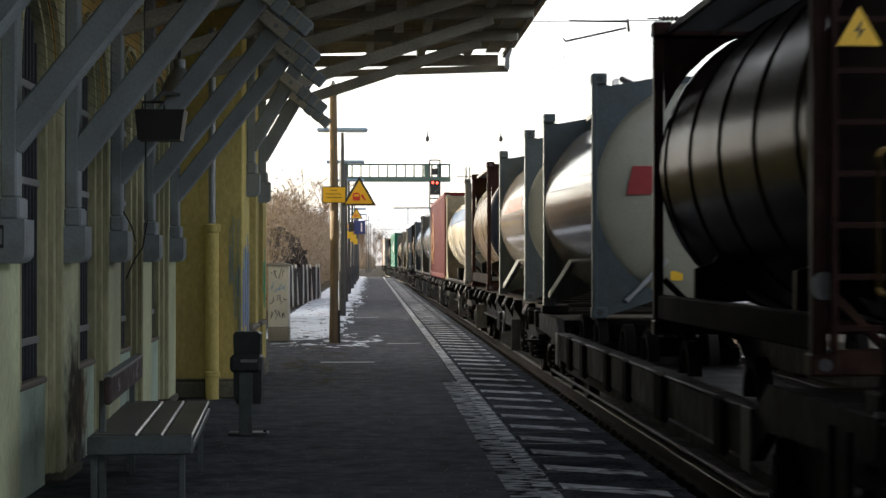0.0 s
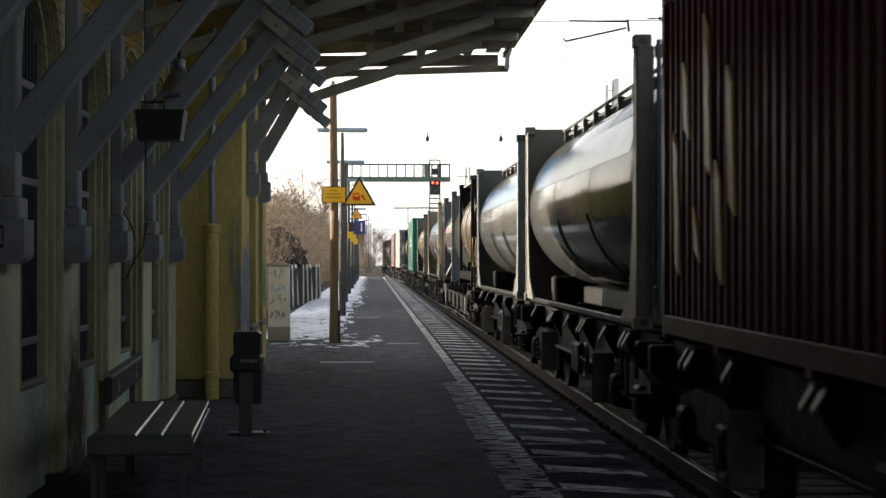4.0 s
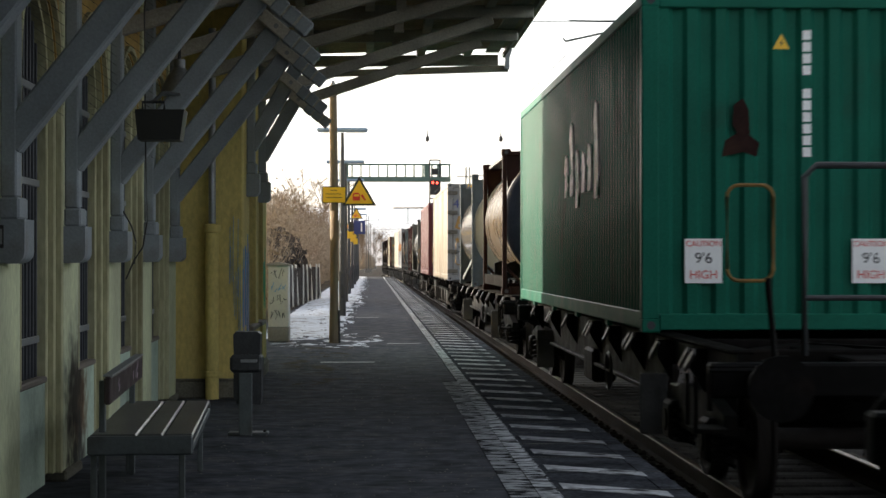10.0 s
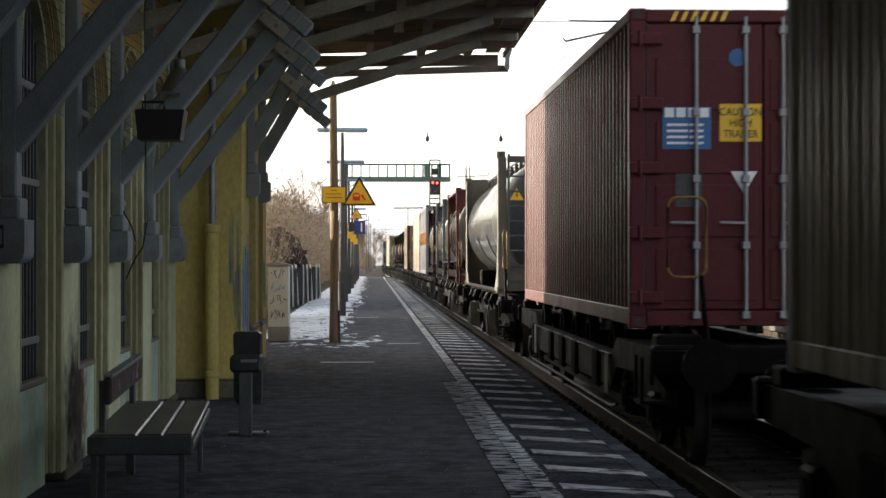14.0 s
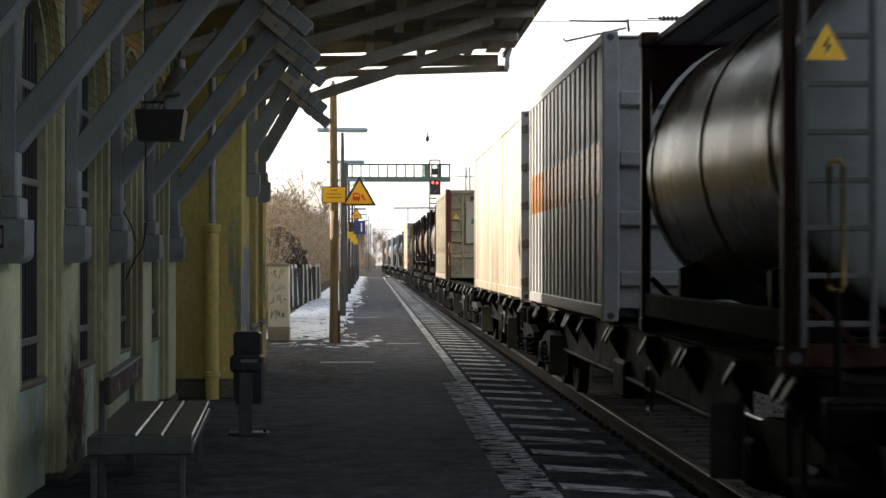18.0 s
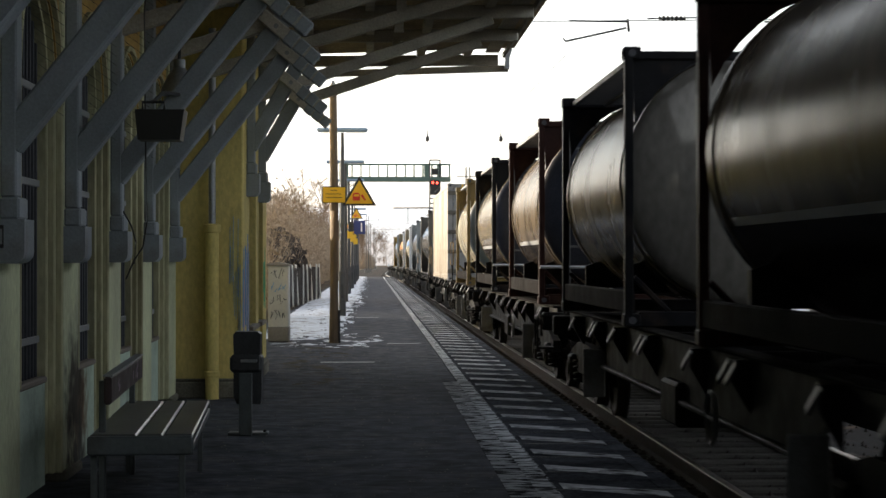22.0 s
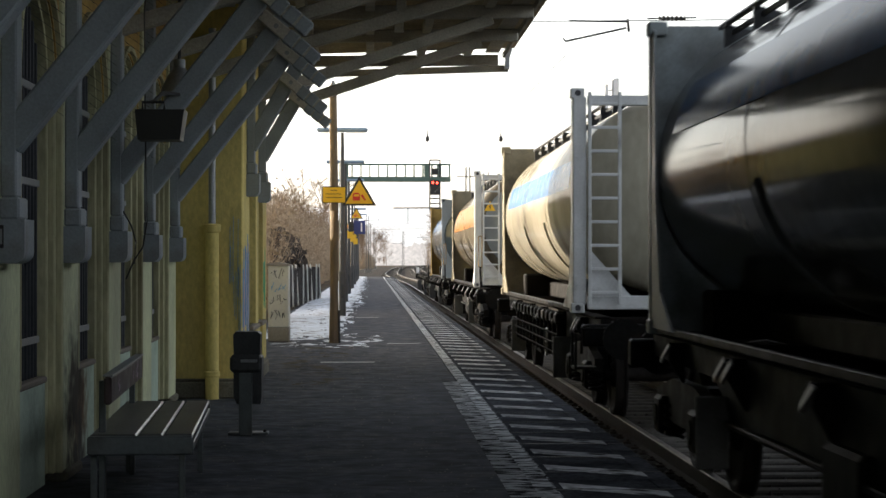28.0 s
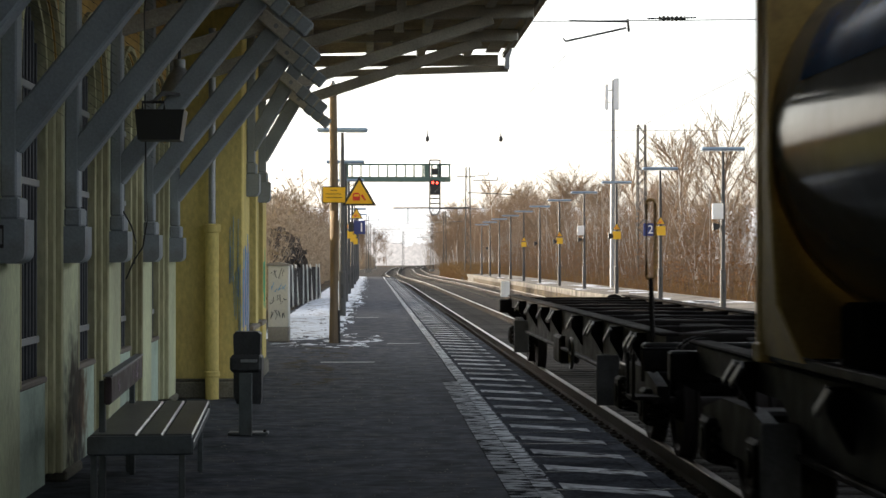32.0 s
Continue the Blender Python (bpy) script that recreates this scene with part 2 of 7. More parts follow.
M_WHITEFR = mat("white_frame_paint", (0.50, 0.51, 0.52), 0.45, var=0.12, scale=3, stain=(0.187, 0.182, 0.171), stain_amount=0.3, spec=0.25)
M_STAINLESS = mat("dirty_stainless_shell", (0.15, 0.14, 0.125), 0.085, metal=0.25, var=0.24, scale=1.6, fine=14, bump=0.05, stain=(0.09, 0.075, 0.06), stain_amount=0.4, stretch=(1, 1, 0.5), spec=0.06)
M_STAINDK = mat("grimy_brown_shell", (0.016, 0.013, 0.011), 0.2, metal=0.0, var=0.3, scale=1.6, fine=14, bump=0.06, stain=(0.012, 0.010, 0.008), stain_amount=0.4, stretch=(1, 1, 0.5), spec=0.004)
M_STAINBROWN = mat("brown_grimed_steel_shell", (0.072, 0.055, 0.036), 0.27, metal=0.0, var=0.3, scale=1.6, fine=14, bump=0.05, stain=(0.030, 0.024, 0.019), stain_amount=0.4, stretch=(1, 1, 0.5), spec=0.034)
# light tank paint, darkened to tan for the deep shade beside the platform
M_TAN = mat("grimy_tan_tank_paint", (0.10, 0.083, 0.06), 0.25, var=0.25, scale=1.6, fine=14, bump=0.05, stain=(0.05, 0.04, 0.03), stain_amount=0.4, stretch=(1, 1, 0.5), spec=0.03)
M_SILO = mat("grey_silo_shell", (0.090, 0.095, 0.097), 0.10, metal=0.0, var=0.18, scale=1.2, fine=12, bump=0.04, stain=(0.064, 0.060, 0.052), stain_amount=0.35, stretch=(1, 1, 0.5), spec=0.019)
M_SILOCREAM = mat("cream_white_silo_shell", (0.34, 0.315, 0.25), 0.15, var=0.14, scale=1.2, fine=12, bump=0.04, stain=(0.20, 0.175, 0.125), stain_amount=0.35, stretch=(1, 1, 0.5), spec=0.019)
M_SILOWARM = mat("cream_silo_shell", (0.125, 0.11, 0.085), 0.15, metal=0.0, var=0.18, scale=1.2, fine=12, bump=0.04, stain=(0.095, 0.080, 0.058), stain_amount=0.35, stretch=(1, 1, 0.5), spec=0.012)
M_CREAM = mat("cream_tank_paint", (0.30, 0.288, 0.23), 0.35, var=0.1, scale=1.2, bump=0.04, stain=(0.223, 0.198, 0.136), stain_amount=0.25)
M_DOME = mat("glossy_grey_dome_paint", (0.085, 0.115, 0.125), 0.06, var=0.06, scale=1.0, fine=10, bump=0.015, stain=(0.10, 0.105, 0.10), stain_amount=0.2, spec=0.5)
M_MUSTARD = mat("mustard_end_plate_paint", (0.33, 0.225, 0.075), 0.5, var=0.18, scale=3, stain=(0.16, 0.10, 0.04), stain_amount=0.35, spec=0.1)
M_WORNWHITE = mat("worn_white_lettering", (0.55, 0.56, 0.55), 0.5, var=0.2, scale=5, stain=(0.03, 0.12, 0.08), edge=(0.52, 0.60), spec=0.06)
M_TWIG = mat("red_brown_twigs", (0.29, 0.23, 0.165), 0.85, var=0.3, scale=3, bump=0.2, spread=0.2, spec=0.1)
M_DARKSHELL = mat("dark_slate_tank_paint", (0.028, 0.031, 0.042), 0.35, var=0.35, scale=1.5, bump=0.05, stain=(0.12, 0.12, 0.12), stain_amount=0.2, spec=0.06)
M_STRIPEBLUE = mat("blue_tank_stripe", (0.020, 0.055, 0.12), 0.16, var=0.2, scale=3, bump=0.03, spec=0.015)
M_STRIPEPALE = mat("faded_blue_tank_stripe", (0.035, 0.13, 0.32), 0.25, var=0.15, scale=3, bump=0.03, spec=0.02)
M_STRIPEORANGE = mat("orange_tank_stripe", (0.26, 0.105, 0.018), 0.3, var=0.2, scale=3, bump=0.03, spec=0.02)
M_BOXRED = mat("maroon_box_paint", (0.075, 0.014, 0.016), 0.5, var=0.2, scale=1.5, stain=(0.085, 0.026, 0.014), stain_amount=0.3, spec=0.04)
M_BOXRED2 = mat("brick_red_box_paint", (0.088, 0.017, 0.021), 0.5, var=0.18, scale=1.5, stain=(0.075, 0.030, 0.021), stain_amount=0.3, spec=0.2)
M_BOXGREEN = mat("green_box_paint", (0.010, 0.105, 0.070), 0.45, var=0.15, scale=1.5, stain=(0.021, 0.070, 0.049), stain_amount=0.25, spec=0.06)
M_BOXWHITE = mat("dirty_white_box_paint", (0.36, 0.33, 0.275), 0.36, var=0.2, scale=2.6, stain=(0.14, 0.095, 0.05), stretch=(1, 2.2, 0.12), spec=0.06, edge=(0.42, 0.66))
M_BOXDOOR = mat("white_door_paint", (0.215, 0.222, 0.232), 0.45, var=0.16, scale=2, stain=(0.150, 0.145, 0.135), stain_amount=0.3, spec=0.06)
M_FLAME = mat("orange_side_marks", (0.34, 0.15, 0.03), 0.5, var=0.3, scale=3)
M_SEAL = mat("rubber_door_seal", (0.03, 0.03, 0.035), 0.7, var=0.2, scale=6)
M_LOGOGOLD = mat("ochre_lettering_paint", (0.26, 0.14, 0.035), 0.5, var=0.12, scale=5)
M_FADEDRED = mat("faded_red_lettering_paint", (0.24, 0.075, 0.05), 0.3, var=0.2, scale=5, spec=0.1)
M_LOGOBLUE = mat("blue_lettering_paint", (0.022, 0.034, 0.16), 0.5, var=0.12, scale=5)
M_LOGORED = mat("red_lettering_paint", (0.27, 0.014, 0.018), 0.5, var=0.12, scale=5)
M_LOGOGREEN = mat("green_lettering_paint", (0.02, 0.16, 0.09), 0.5, var=0.12, scale=5)
M_LABELBLUE = mat("blue_placard", (0.03, 0.12, 0.30), 0.5, var=0.12, scale=5)


# ---- geometry helpers ----
class Geo:
    """Vertices and faces of one part."""

    def __init__(self):
        self.v, self.f = [], []

    def add(self, vs, fs):
        o = len(self.v)
        self.v += [tuple(p) for p in vs]
        self.f += [tuple(i + o for i in q) for q in fs]
        return self

    def box(self, x0, x1, y0, y1, z0, z1, c=0.0, m=None):
        """A box; c: the width of its chamfered edges; m: a matrix that it is moved by."""
        lo, hi = (min(x0, x1), min(y0, y1), min(z0, z1)), (max(x0, x1), max(y0, y1), max(z0, z1))
        c = min(c, 0.45 * min(h - l for l, h in zip(lo, hi)))
        if c <= 0:
            vs = [(x, y, z) for z in (lo[2], hi[2]) for y in (lo[1], hi[1]) for x in (lo[0], hi[0])]
            fs = [(0, 2, 3, 1), (4, 5, 7, 6), (0, 1, 5, 4), (2, 6, 7, 3), (0, 4, 6, 2), (1, 3, 7, 5)]
        else:
            vs, idx, fs = [], {}, []
            for sx in (0, 1):
                for sy in (0, 1):
                    for sz in (0, 1):
                        s = (sx, sy, sz)
                        for ax in range(3):
                            p = []
                            for k in range(3):
                                e = hi[k] if s[k] else lo[k]
                                p.append(e if k == ax else e + (-c if s[k] else c))
                            idx[s, ax] = len(vs)
                            vs.append(tuple(p))
            for ax in range(3):
                u, w = (ax + 1) % 3, (ax + 2) % 3
                for side in (0, 1):
                    q = []
                    for a, b in ((0, 0), (1, 0), (1, 1), (0, 1)):
                        s = [0, 0, 0]
                        s[ax], s[u], s[w] = side, a, b
                        q.append(idx[tuple(s), ax])
                    fs.append(tuple(q if side else q[::-1]))
                for a in (0, 1):
                    for b in (0, 1):
                        s0, s1 = [0, 0, 0], [0, 0, 0]
                        s0[ax], s1[ax] = 0, 1
                        s0[u] = s1[u] = a
                        s0[w] = s1[w] = b
                        s0, s1 = tuple(s0), tuple(s1)
                        q = (idx[s0, u], idx[s1, u], idx[s1, w], idx[s0, w])
                        fs.append(q if (a == b) else q[::-1])
            for sx in (0, 1):
                for sy in (0, 1):
                    for sz in (0, 1):
                        s = (sx, sy, sz)
                        q = (idx[s, 0], idx[s, 1], idx[s, 2])
                        fs.append(q if (sx + sy + sz) % 2 else q[::-1])
        if m is not None:
            vs = [m @ Vector(p) for p in vs]
        return self.add(vs, fs)

    def beam(self, p0, p1, w, h, c=0.0, up=(0, 0, 1)):
        """A squared bar from p0 to p1, w wide and h high."""
        p0, p1 = Vector(p0), Vector(p1)
        d = (p1 - p0)
        y = d.normalized()
        x = y.cross(Vector(up))
        x = x.normalized() if x.length > 1e-5 else Vector((1, 0, 0))
        z = x.cross(y)
        m = Matrix((x, y, z)).transposed().to_4x4()
        m.translation = p0
        return self.box(-w / 2, w / 2, 0, d.length, -h / 2, h / 2, c, m)

    def tube(self, pts, r, n=8, r1=None):
        """A round bar through pts, tapering to r1."""
        pts = [Vector(p) for p in pts]
        r1 = r if r1 is None else r1
        rings = []
        for i, p in enumerate(pts):
            d = (pts[min(i + 1, len(pts) - 1)] - pts[max(i - 1, 0)]).normalized()
            a = d.cross(Vector((0, 0, 1)))
            a = a.normalized() if a.length > 1e-4 else Vector((1, 0, 0))
            b = d.cross(a)
            q = r + (r1 - r) * i / max(1, len(pts) - 1)
            rings.append([p + (a * math.cos(t) + b * math.sin(t)) * q for t in (2 * math.pi * k / n for k in range(n))])
        vs = [v for g in rings for v in g]
        fs = []
        for i in range(len(pts) - 1):
            for k in range(n):
                fs.append((i * n + k, (i + 1) * n + k, (i + 1) * n + (k + 1) % n, i * n + (k + 1) % n))
        fs.append(tuple(range(n)))
        fs.append(tuple((len(pts) - 1) * n + k for k in reversed(range(n))))
        return self.add(vs, fs)

    def lathe(self, prof, n=40, cx=0.0, cz=0.0, a0=0.0, a1=360.0, axis="y"):
        """prof: (place along the axis, radius); turned about an axis through (cx, cz)."""
        full = abs(a1 - a0 - 360) < 1e-6
        k = n if full else n + 1
        vs = []
        for y, r in prof:
            for i in range(k):
                t = radians(a0 + (a1 - a0) * i / n)
                if axis == "y":
                    vs.append((cx + r * math.cos(t), y, cz + r * math.sin(t)))
                elif axis == "x":
                    vs.append((y, cx + r * math.cos(t), cz + r * math.sin(t)))
                else:
                    vs.append((cx + r * math.cos(t), cz + r * math.sin(t), y))
        fs = []
        for j in range(len(prof) - 1):
            for i in range(n):
                i2 = (i + 1) % k
                fs.append((j * k + i, j * k + i2, (j + 1) * k + i2, (j + 1) * k + i))
        return self.add(vs, fs)

    def prism(self, poly, a0, a1, axis="y"):
        """A flat outline extruded from a0 to a1: outlines in (x, z) for y, (y, z) for x, (x, y) for z."""
        n = len(poly)

        def put(p, a):
            return (p[0], a, p[1]) if axis == "y" else (a, p[0], p[1]) if axis == "x" else (p[0], p[1], a)

        vs = [put(p, a0) for p in poly] + [put(p, a1) for p in poly]
        fs = [tuple(range(n)), tuple(range(2 * n - 1, n - 1, -1))]
        fs += [(i, i + n, (i + 1) % n + n, (i + 1) % n) for i in range(n)]
        return self.add(vs, fs)

    def holed(self, x0, x1, z0, z1, cx, cz, r, y0, y1, n=48):
        """An upright plate with a round hole, from y0 to y1."""
        def rim(t):
            dx, dz = math.cos(t), math.sin(t)
            k = min((((x1 if dx > 0 else x0) - cx) / dx) if abs(dx) > 1e-6 else 9e9, (((z1 if dz > 0 else z0) - cz) / dz) if abs(dz) > 1e-6 else 9e9)
            return cx + dx * k, cz + dz * k
        angles = sorted([2 * math.pi * i / n for i in range(n)] + [math.atan2(z - cz, x - cx) % (2 * math.pi) for x in (x0, x1) for z in (z0, z1)])
        angles = [a for i, a in enumerate(angles) if i == 0 or a - angles[i - 1] > 1e-4]
        n = len(angles)
        vs = []
        for y in (y0, y1):
            for t in angles:
                vs.append((cx + r * math.cos(t), y, cz + r * math.sin(t)))
            for t in angles:
                ox, oz = rim(t)
                vs.append((ox, y, oz))
        fs = []
        for i in range(n):
            j = (i + 1) % n
            fs += [(i, n + i, n + j, j), (2 * n + i, 2 * n + j, 3 * n + j, 3 * n + i), (i, j, 2 * n + j, 2 * n + i), (n + i, 3 * n + i, 3 * n + j, n + j)]
        return self.add(vs, fs)

    def holed_outline(self, poly, cx, cz, r, y0, y1, n=56):
        """An upright plate of any outline that winds once round its round hole."""
        def rim(t):
            dx, dz = math.cos(t), math.sin(t)
            best = 9e9
            for (ax, az), (bx, bz) in zip(poly, poly[1:] + poly[:1]):
                ex, ez = bx - ax, bz - az
                den = dx * ez - dz * ex
                if abs(den) > 1e-9:
                    k = ((ax - cx) * ez - (az - cz) * ex) / den
                    u = ((ax - cx) * dz - (az - cz) * dx) / den
                    if k > 0 and -1e-6 <= u <= 1 + 1e-6:
                        best = min(best, k)
            return cx + dx * best, cz + dz * best
        angles = sorted([2 * math.pi * i / n for i in range(n)] + [math.atan2(z - cz, x - cx) % (2 * math.pi) for x, z in poly])
        angles = [a for i, a in enumerate(angles) if i == 0 or a - angles[i - 1] > 1e-4]
        n = len(angles)
        vs = []
        for y in (y0, y1):
            vs += [(cx + r * math.cos(t), y, cz + r * math.sin(t)) for t in angles]
            vs += [(q[0], y, q[1]) for q in map(rim, angles)]
        fs = []
        for i in range(n):
            j = (i + 1) % n
            fs += [(i, n + i, n + j, j), (2 * n + i, 2 * n + j, 3 * n + j, 3 * n + i), (i, j, 2 * n + j, 2 * n + i), (n + i, 3 * n + i, 3 * n + j, n + j)]
        return self.add(vs, fs)

    def moved(self, m):
        self.v = [tuple(m @ Vector(p)) for p in self.v]
        return self


def mesh_of(name, geo, material, smooth=35.0):
    me = bpy.data.meshes.new(name)
    me.from_pydata(geo.v, [], geo.f)
    bm = bmesh.new()
    bm.from_mesh(me)
    bmesh.ops.recalc_face_normals(bm, faces=bm.faces)
    bm.to_mesh(me)
    bm.free()
    me.materials.append(material)
    if smooth:
        me.polygons.foreach_set("use_smooth", [True] * len(me.polygons))
        me.set_sharp_from_angle(angle=radians(smooth))
    return me


def part(name, geo, material, parent=None, label="", at=None, smooth=35.0):
    """One mesh object under a thing or a part."""
    ob = new(name, geo if isinstance(geo, bpy.types.Mesh) else mesh_of(name, geo, material, smooth))
    if parent is not None:
        ob.parent = parent
    if at is not None:
        ob.matrix_basis = at
    return tagged(ob, label) if label else ob


def thing(name, label, category, m=None, group="", kind=""):
    """An empty at a thing's base, which carries its parts."""
    ob = new(name)
    ob.empty_display_size = 0.2
    if m is not None:
        ob.matrix_basis = m
    return tagged(ob, label, category, group, kind)


def solid(name, geo, material, label, category, kind="", group="", m=None, smooth=35.0):
    """A thing or a piece of the setting that is one mesh."""
    ob = new(name, mesh_of(name, geo, material, smooth))
    if m is not None:
        ob.matrix_basis = m
    return tagged(ob, label, category, group, kind)


def lettering(name, words, size, material, parent, m, label="", thick=0.003, squeeze=1.0):
    """Painted words as a thin mesh, standing in the local xz plane and read from -y."""
    cu = bpy.data.curves.new(name, "FONT")
    cu.body, cu.size, cu.extrude = words, size, thick
    cu.align_x, cu.align_y = "CENTER", "CENTER"
    tmp = bpy.data.objects.new(name, cu)
    scene.collection.objects.link(tmp)
    me = bpy.data.meshes.new_from_object(tmp.evaluated_get(bpy.context.evaluated_depsgraph_get()))
    bpy.data.objects.remove(tmp)
    bpy.data.curves.remove(cu)
    me.transform(pose(0, 0, 0, 90, 0, 0) @ Matrix.Diagonal((squeeze, 1, 1, 1)))
    me.materials.clear()
    me.materials.append(material)
    ob = new(name, me)
    ob.parent = parent
    ob.matrix_basis = m
    return tagged(ob, label) if label else ob


def loop_pts(x0, x1, z0, z1, y=0.0, r=0.08, n=4):
    """A rounded upright loop."""
    pts = []
    for cx, cz, a in ((x1 - r, z1 - r, 0), (x0 + r, z1 - r, 90), (x0 + r, z0 + r, 180), (x1 - r, z0 + r, 270)):
        for i in range(n + 1):
            t = radians(a + 90 * i / n)
            pts.append((cx + r * math.cos(t), y, cz + r * math.sin(t)))
    return pts + pts[:1]


# ---- ground, tracks and platforms ----
def bend_x(y, x):
    """The tracks run straight, sway a little to -x past the platform and then lean off towards +x."""
    sway = -0.9 * math.sin(math.pi * (y - 135.0) / 200.0) ** 2 if 135.0 < y < 335.0 else 0.0
    return x + sway + (max(0.0, y - 270.0) ** 2) / 9500.0


g = Geo()
g.add([(-2500, -400, -0.80), (2500, -400, -0.80), (2500, 3600, -0.80), (-2500, 3600, -0.80)], [(0, 1, 2, 3)])
solid("ground", g, M_GROUND, "flat brown winter ground with dead grass", "ground", "structure")


def ballast_bed():
    g = Geo()
    xs = [1.93, 2.3, 2.7, 3.56, 4.4, 4.9, 5.55, 6.2, 6.7, 7.55, 8.4, 8.8, 9.22]
    zs = [-0.72, -0.62, -0.60, -0.60, -0.60, -0.62, -0.68, -0.62, -0.60, -0.60, -0.60, -0.62, -0.70]
    ys = [-100 + 5 * i for i in range(60)] + [200 + 10 * i for i in range(16)] + [360 + 20 * i for i in range(22)]
    vs = [(bend_x(y, x), y, z + 0.035 * (noise.noise((x * 1.7, y * 1.1, 0)))) for y in ys for x, z in zip(xs, zs)]
    n = len(xs)
    fs = [(j * n + i, j * n + i + 1, (j + 1) * n + i + 1, (j + 1) * n + i) for j in range(len(ys) - 1) for i in range(n - 1)]
    g.add(vs, fs)
    solid("track_bed", g, M_BALLAST, "brown-grey crushed stone ballast under both tracks", "ballast", "structure", smooth=80)


ballast_bed()
yard = Geo()
yard.add([(-9.0, 164.0, -0.74), (1.9, 164.0, -0.74), (bend_x(600, 1.9), 600.0, -0.74), (-9.0, 600.0, -0.74)], [(0, 1, 2, 3)])
solid("yard_bed", yard, M_BALLAST, "dark brown gravel beyond the platform end", "gravel", "structure")


def rail_geo(x, top):
    g = Geo()
    ys = [-100, 0, 60, 120] + [135 + 10 * i for i in range(22)] + [350 + 25 * i for i in range(18)]
    if top:
        prof = [(-0.034, -0.008), (0.034, -0.008), (0.030, 0.002), (-0.030, 0.002)]
    else:
        prof = [(-0.036, -0.012), (-0.036, -0.042), (-0.012, -0.055), (-0.012, -0.135), (-0.07, -0.155), (-0.07, -0.17), (0.07, -0.17), (0.07, -0.155), (0.012, -0.135), (0.012, -0.055), (0.036, -0.042), (0.036, -0.012)]
    n = len(prof)
    g.add([(bend_x(y, x) + px, y, RAIL_Z + pz) for y in ys for px, pz in prof],
          [(j * n + i, j * n + (i + 1) % n, (j + 1) * n + (i + 1) % n, (j + 1) * n + i) for j in range(len(ys) - 1) for i in range(n)])
    return g


def railway(name, cx, label, nearest):
    tr = thing(name, label, "railway track", kind="structure")
    for s in (-1, 1):
        r = part("rail", rail_geo(cx + s * 0.7525, False), M_RAIL, tr, "rust-brown rail with a polished head")
        part("rail_head", rail_geo(cx + s * 0.7525, True), M_RAILTOP, r, "bright worn rail head")
    sl = Geo().box(-1.3, 1.3, -0.13, 0.13, -0.74, RAIL_Z - 0.172, 0.02)
    me = mesh_of("sleeper", sl, M_SLEEPER)
    for i in range(nearest):
        part("sleeper", me, None, tr, at=pose(cx, 6 + 0.6 * i, 0))
    if nearest:
        clip = mesh_of("rail_clip", Geo().box(-0.14, 0.14, -0.06, 0.06, -0.175, -0.145, 0.01).box(-0.11, -0.075, -0.03, 0.03, -0.15, -0.125, 0.01).box(0.075, 0.11, -0.03, 0.03, -0.15, -0.125, 0.01), M_RAIL)
        for i in range(min(nearest, 110)):
            part("rail_clip", clip, None, tr, at=pose(cx - 0.7525, 6 + 0.6 * i, RAIL_Z))
    far = Geo()
    for i in range(0 if nearest else 15, 900 if nearest == 0 else 700):
        y = 6 + 0.6 * (nearest + i)
        if y < 420:
            x = bend_x(y, cx)
            far.box(x - 1.3, x + 1.3, y - 0.13, y + 0.13, -0.74, RAIL_Z - 0.172)
    tagged(part("sleeper_row", far, M_SLEEPER, tr, "distant concrete sleepers"), kind="stuff")


def main_platform():
    """Asphalt surface, worn line, striped edge strip and edge wall."""
    pf = thing("platform_main", "dark worn asphalt platform with a white line along its edge", "platform", kind="structure")
    part("platform_surface", Geo().box(-16, 0.98, -90, 163, -0.78, 0.0), M_ASPHALT, pf, "dark patched asphalt")
    part("platform_edge_base", Geo().box(0.98, 1.75, -90, 163, -0.78, 0.0025), M_SLAB, pf, "dark edge paving")
    part("platform_coping", Geo().box(1.75, 1.91, -90, 163, -0.16, 0.004, 0.012), M_SLAB, pf, "dark concrete coping")
    part("platform_wall", Geo().box(1.70, 1.84, -90, 163, -0.78, -0.161), M_CONC, pf, "stained concrete platform wall")
    return pf


PLATFORM = main_platform()
solid("verge", Geo().box(-16.0, -2.15, 44.6, 163.0, -0.02, 0.012), M_GROUND, "bare brown earth behind the fence", "ground", "structure")


# ---- station building on the platform ----
WALL_X, PROJ_X = -1.92, -1.28
BAY = 2.2
POSTS = [10.4 + BAY * i for i in range(-7, 5)]          # frames along the main wall
PROJ_POSTS = [20.72, 22.92]
PROJ_Y0, PROJ_Y1 = 20.1, 24.7
STRIP = 0.66


def arch(y0, y1, z0, n=14):
    c, r = (y0 + y1) / 2, (y1 - y0) / 2
    return [(c - r * math.cos(math.pi * i / n), z0 + r * 0.8 * math.sin(math.pi * i / n)) for i in range(n + 1)]


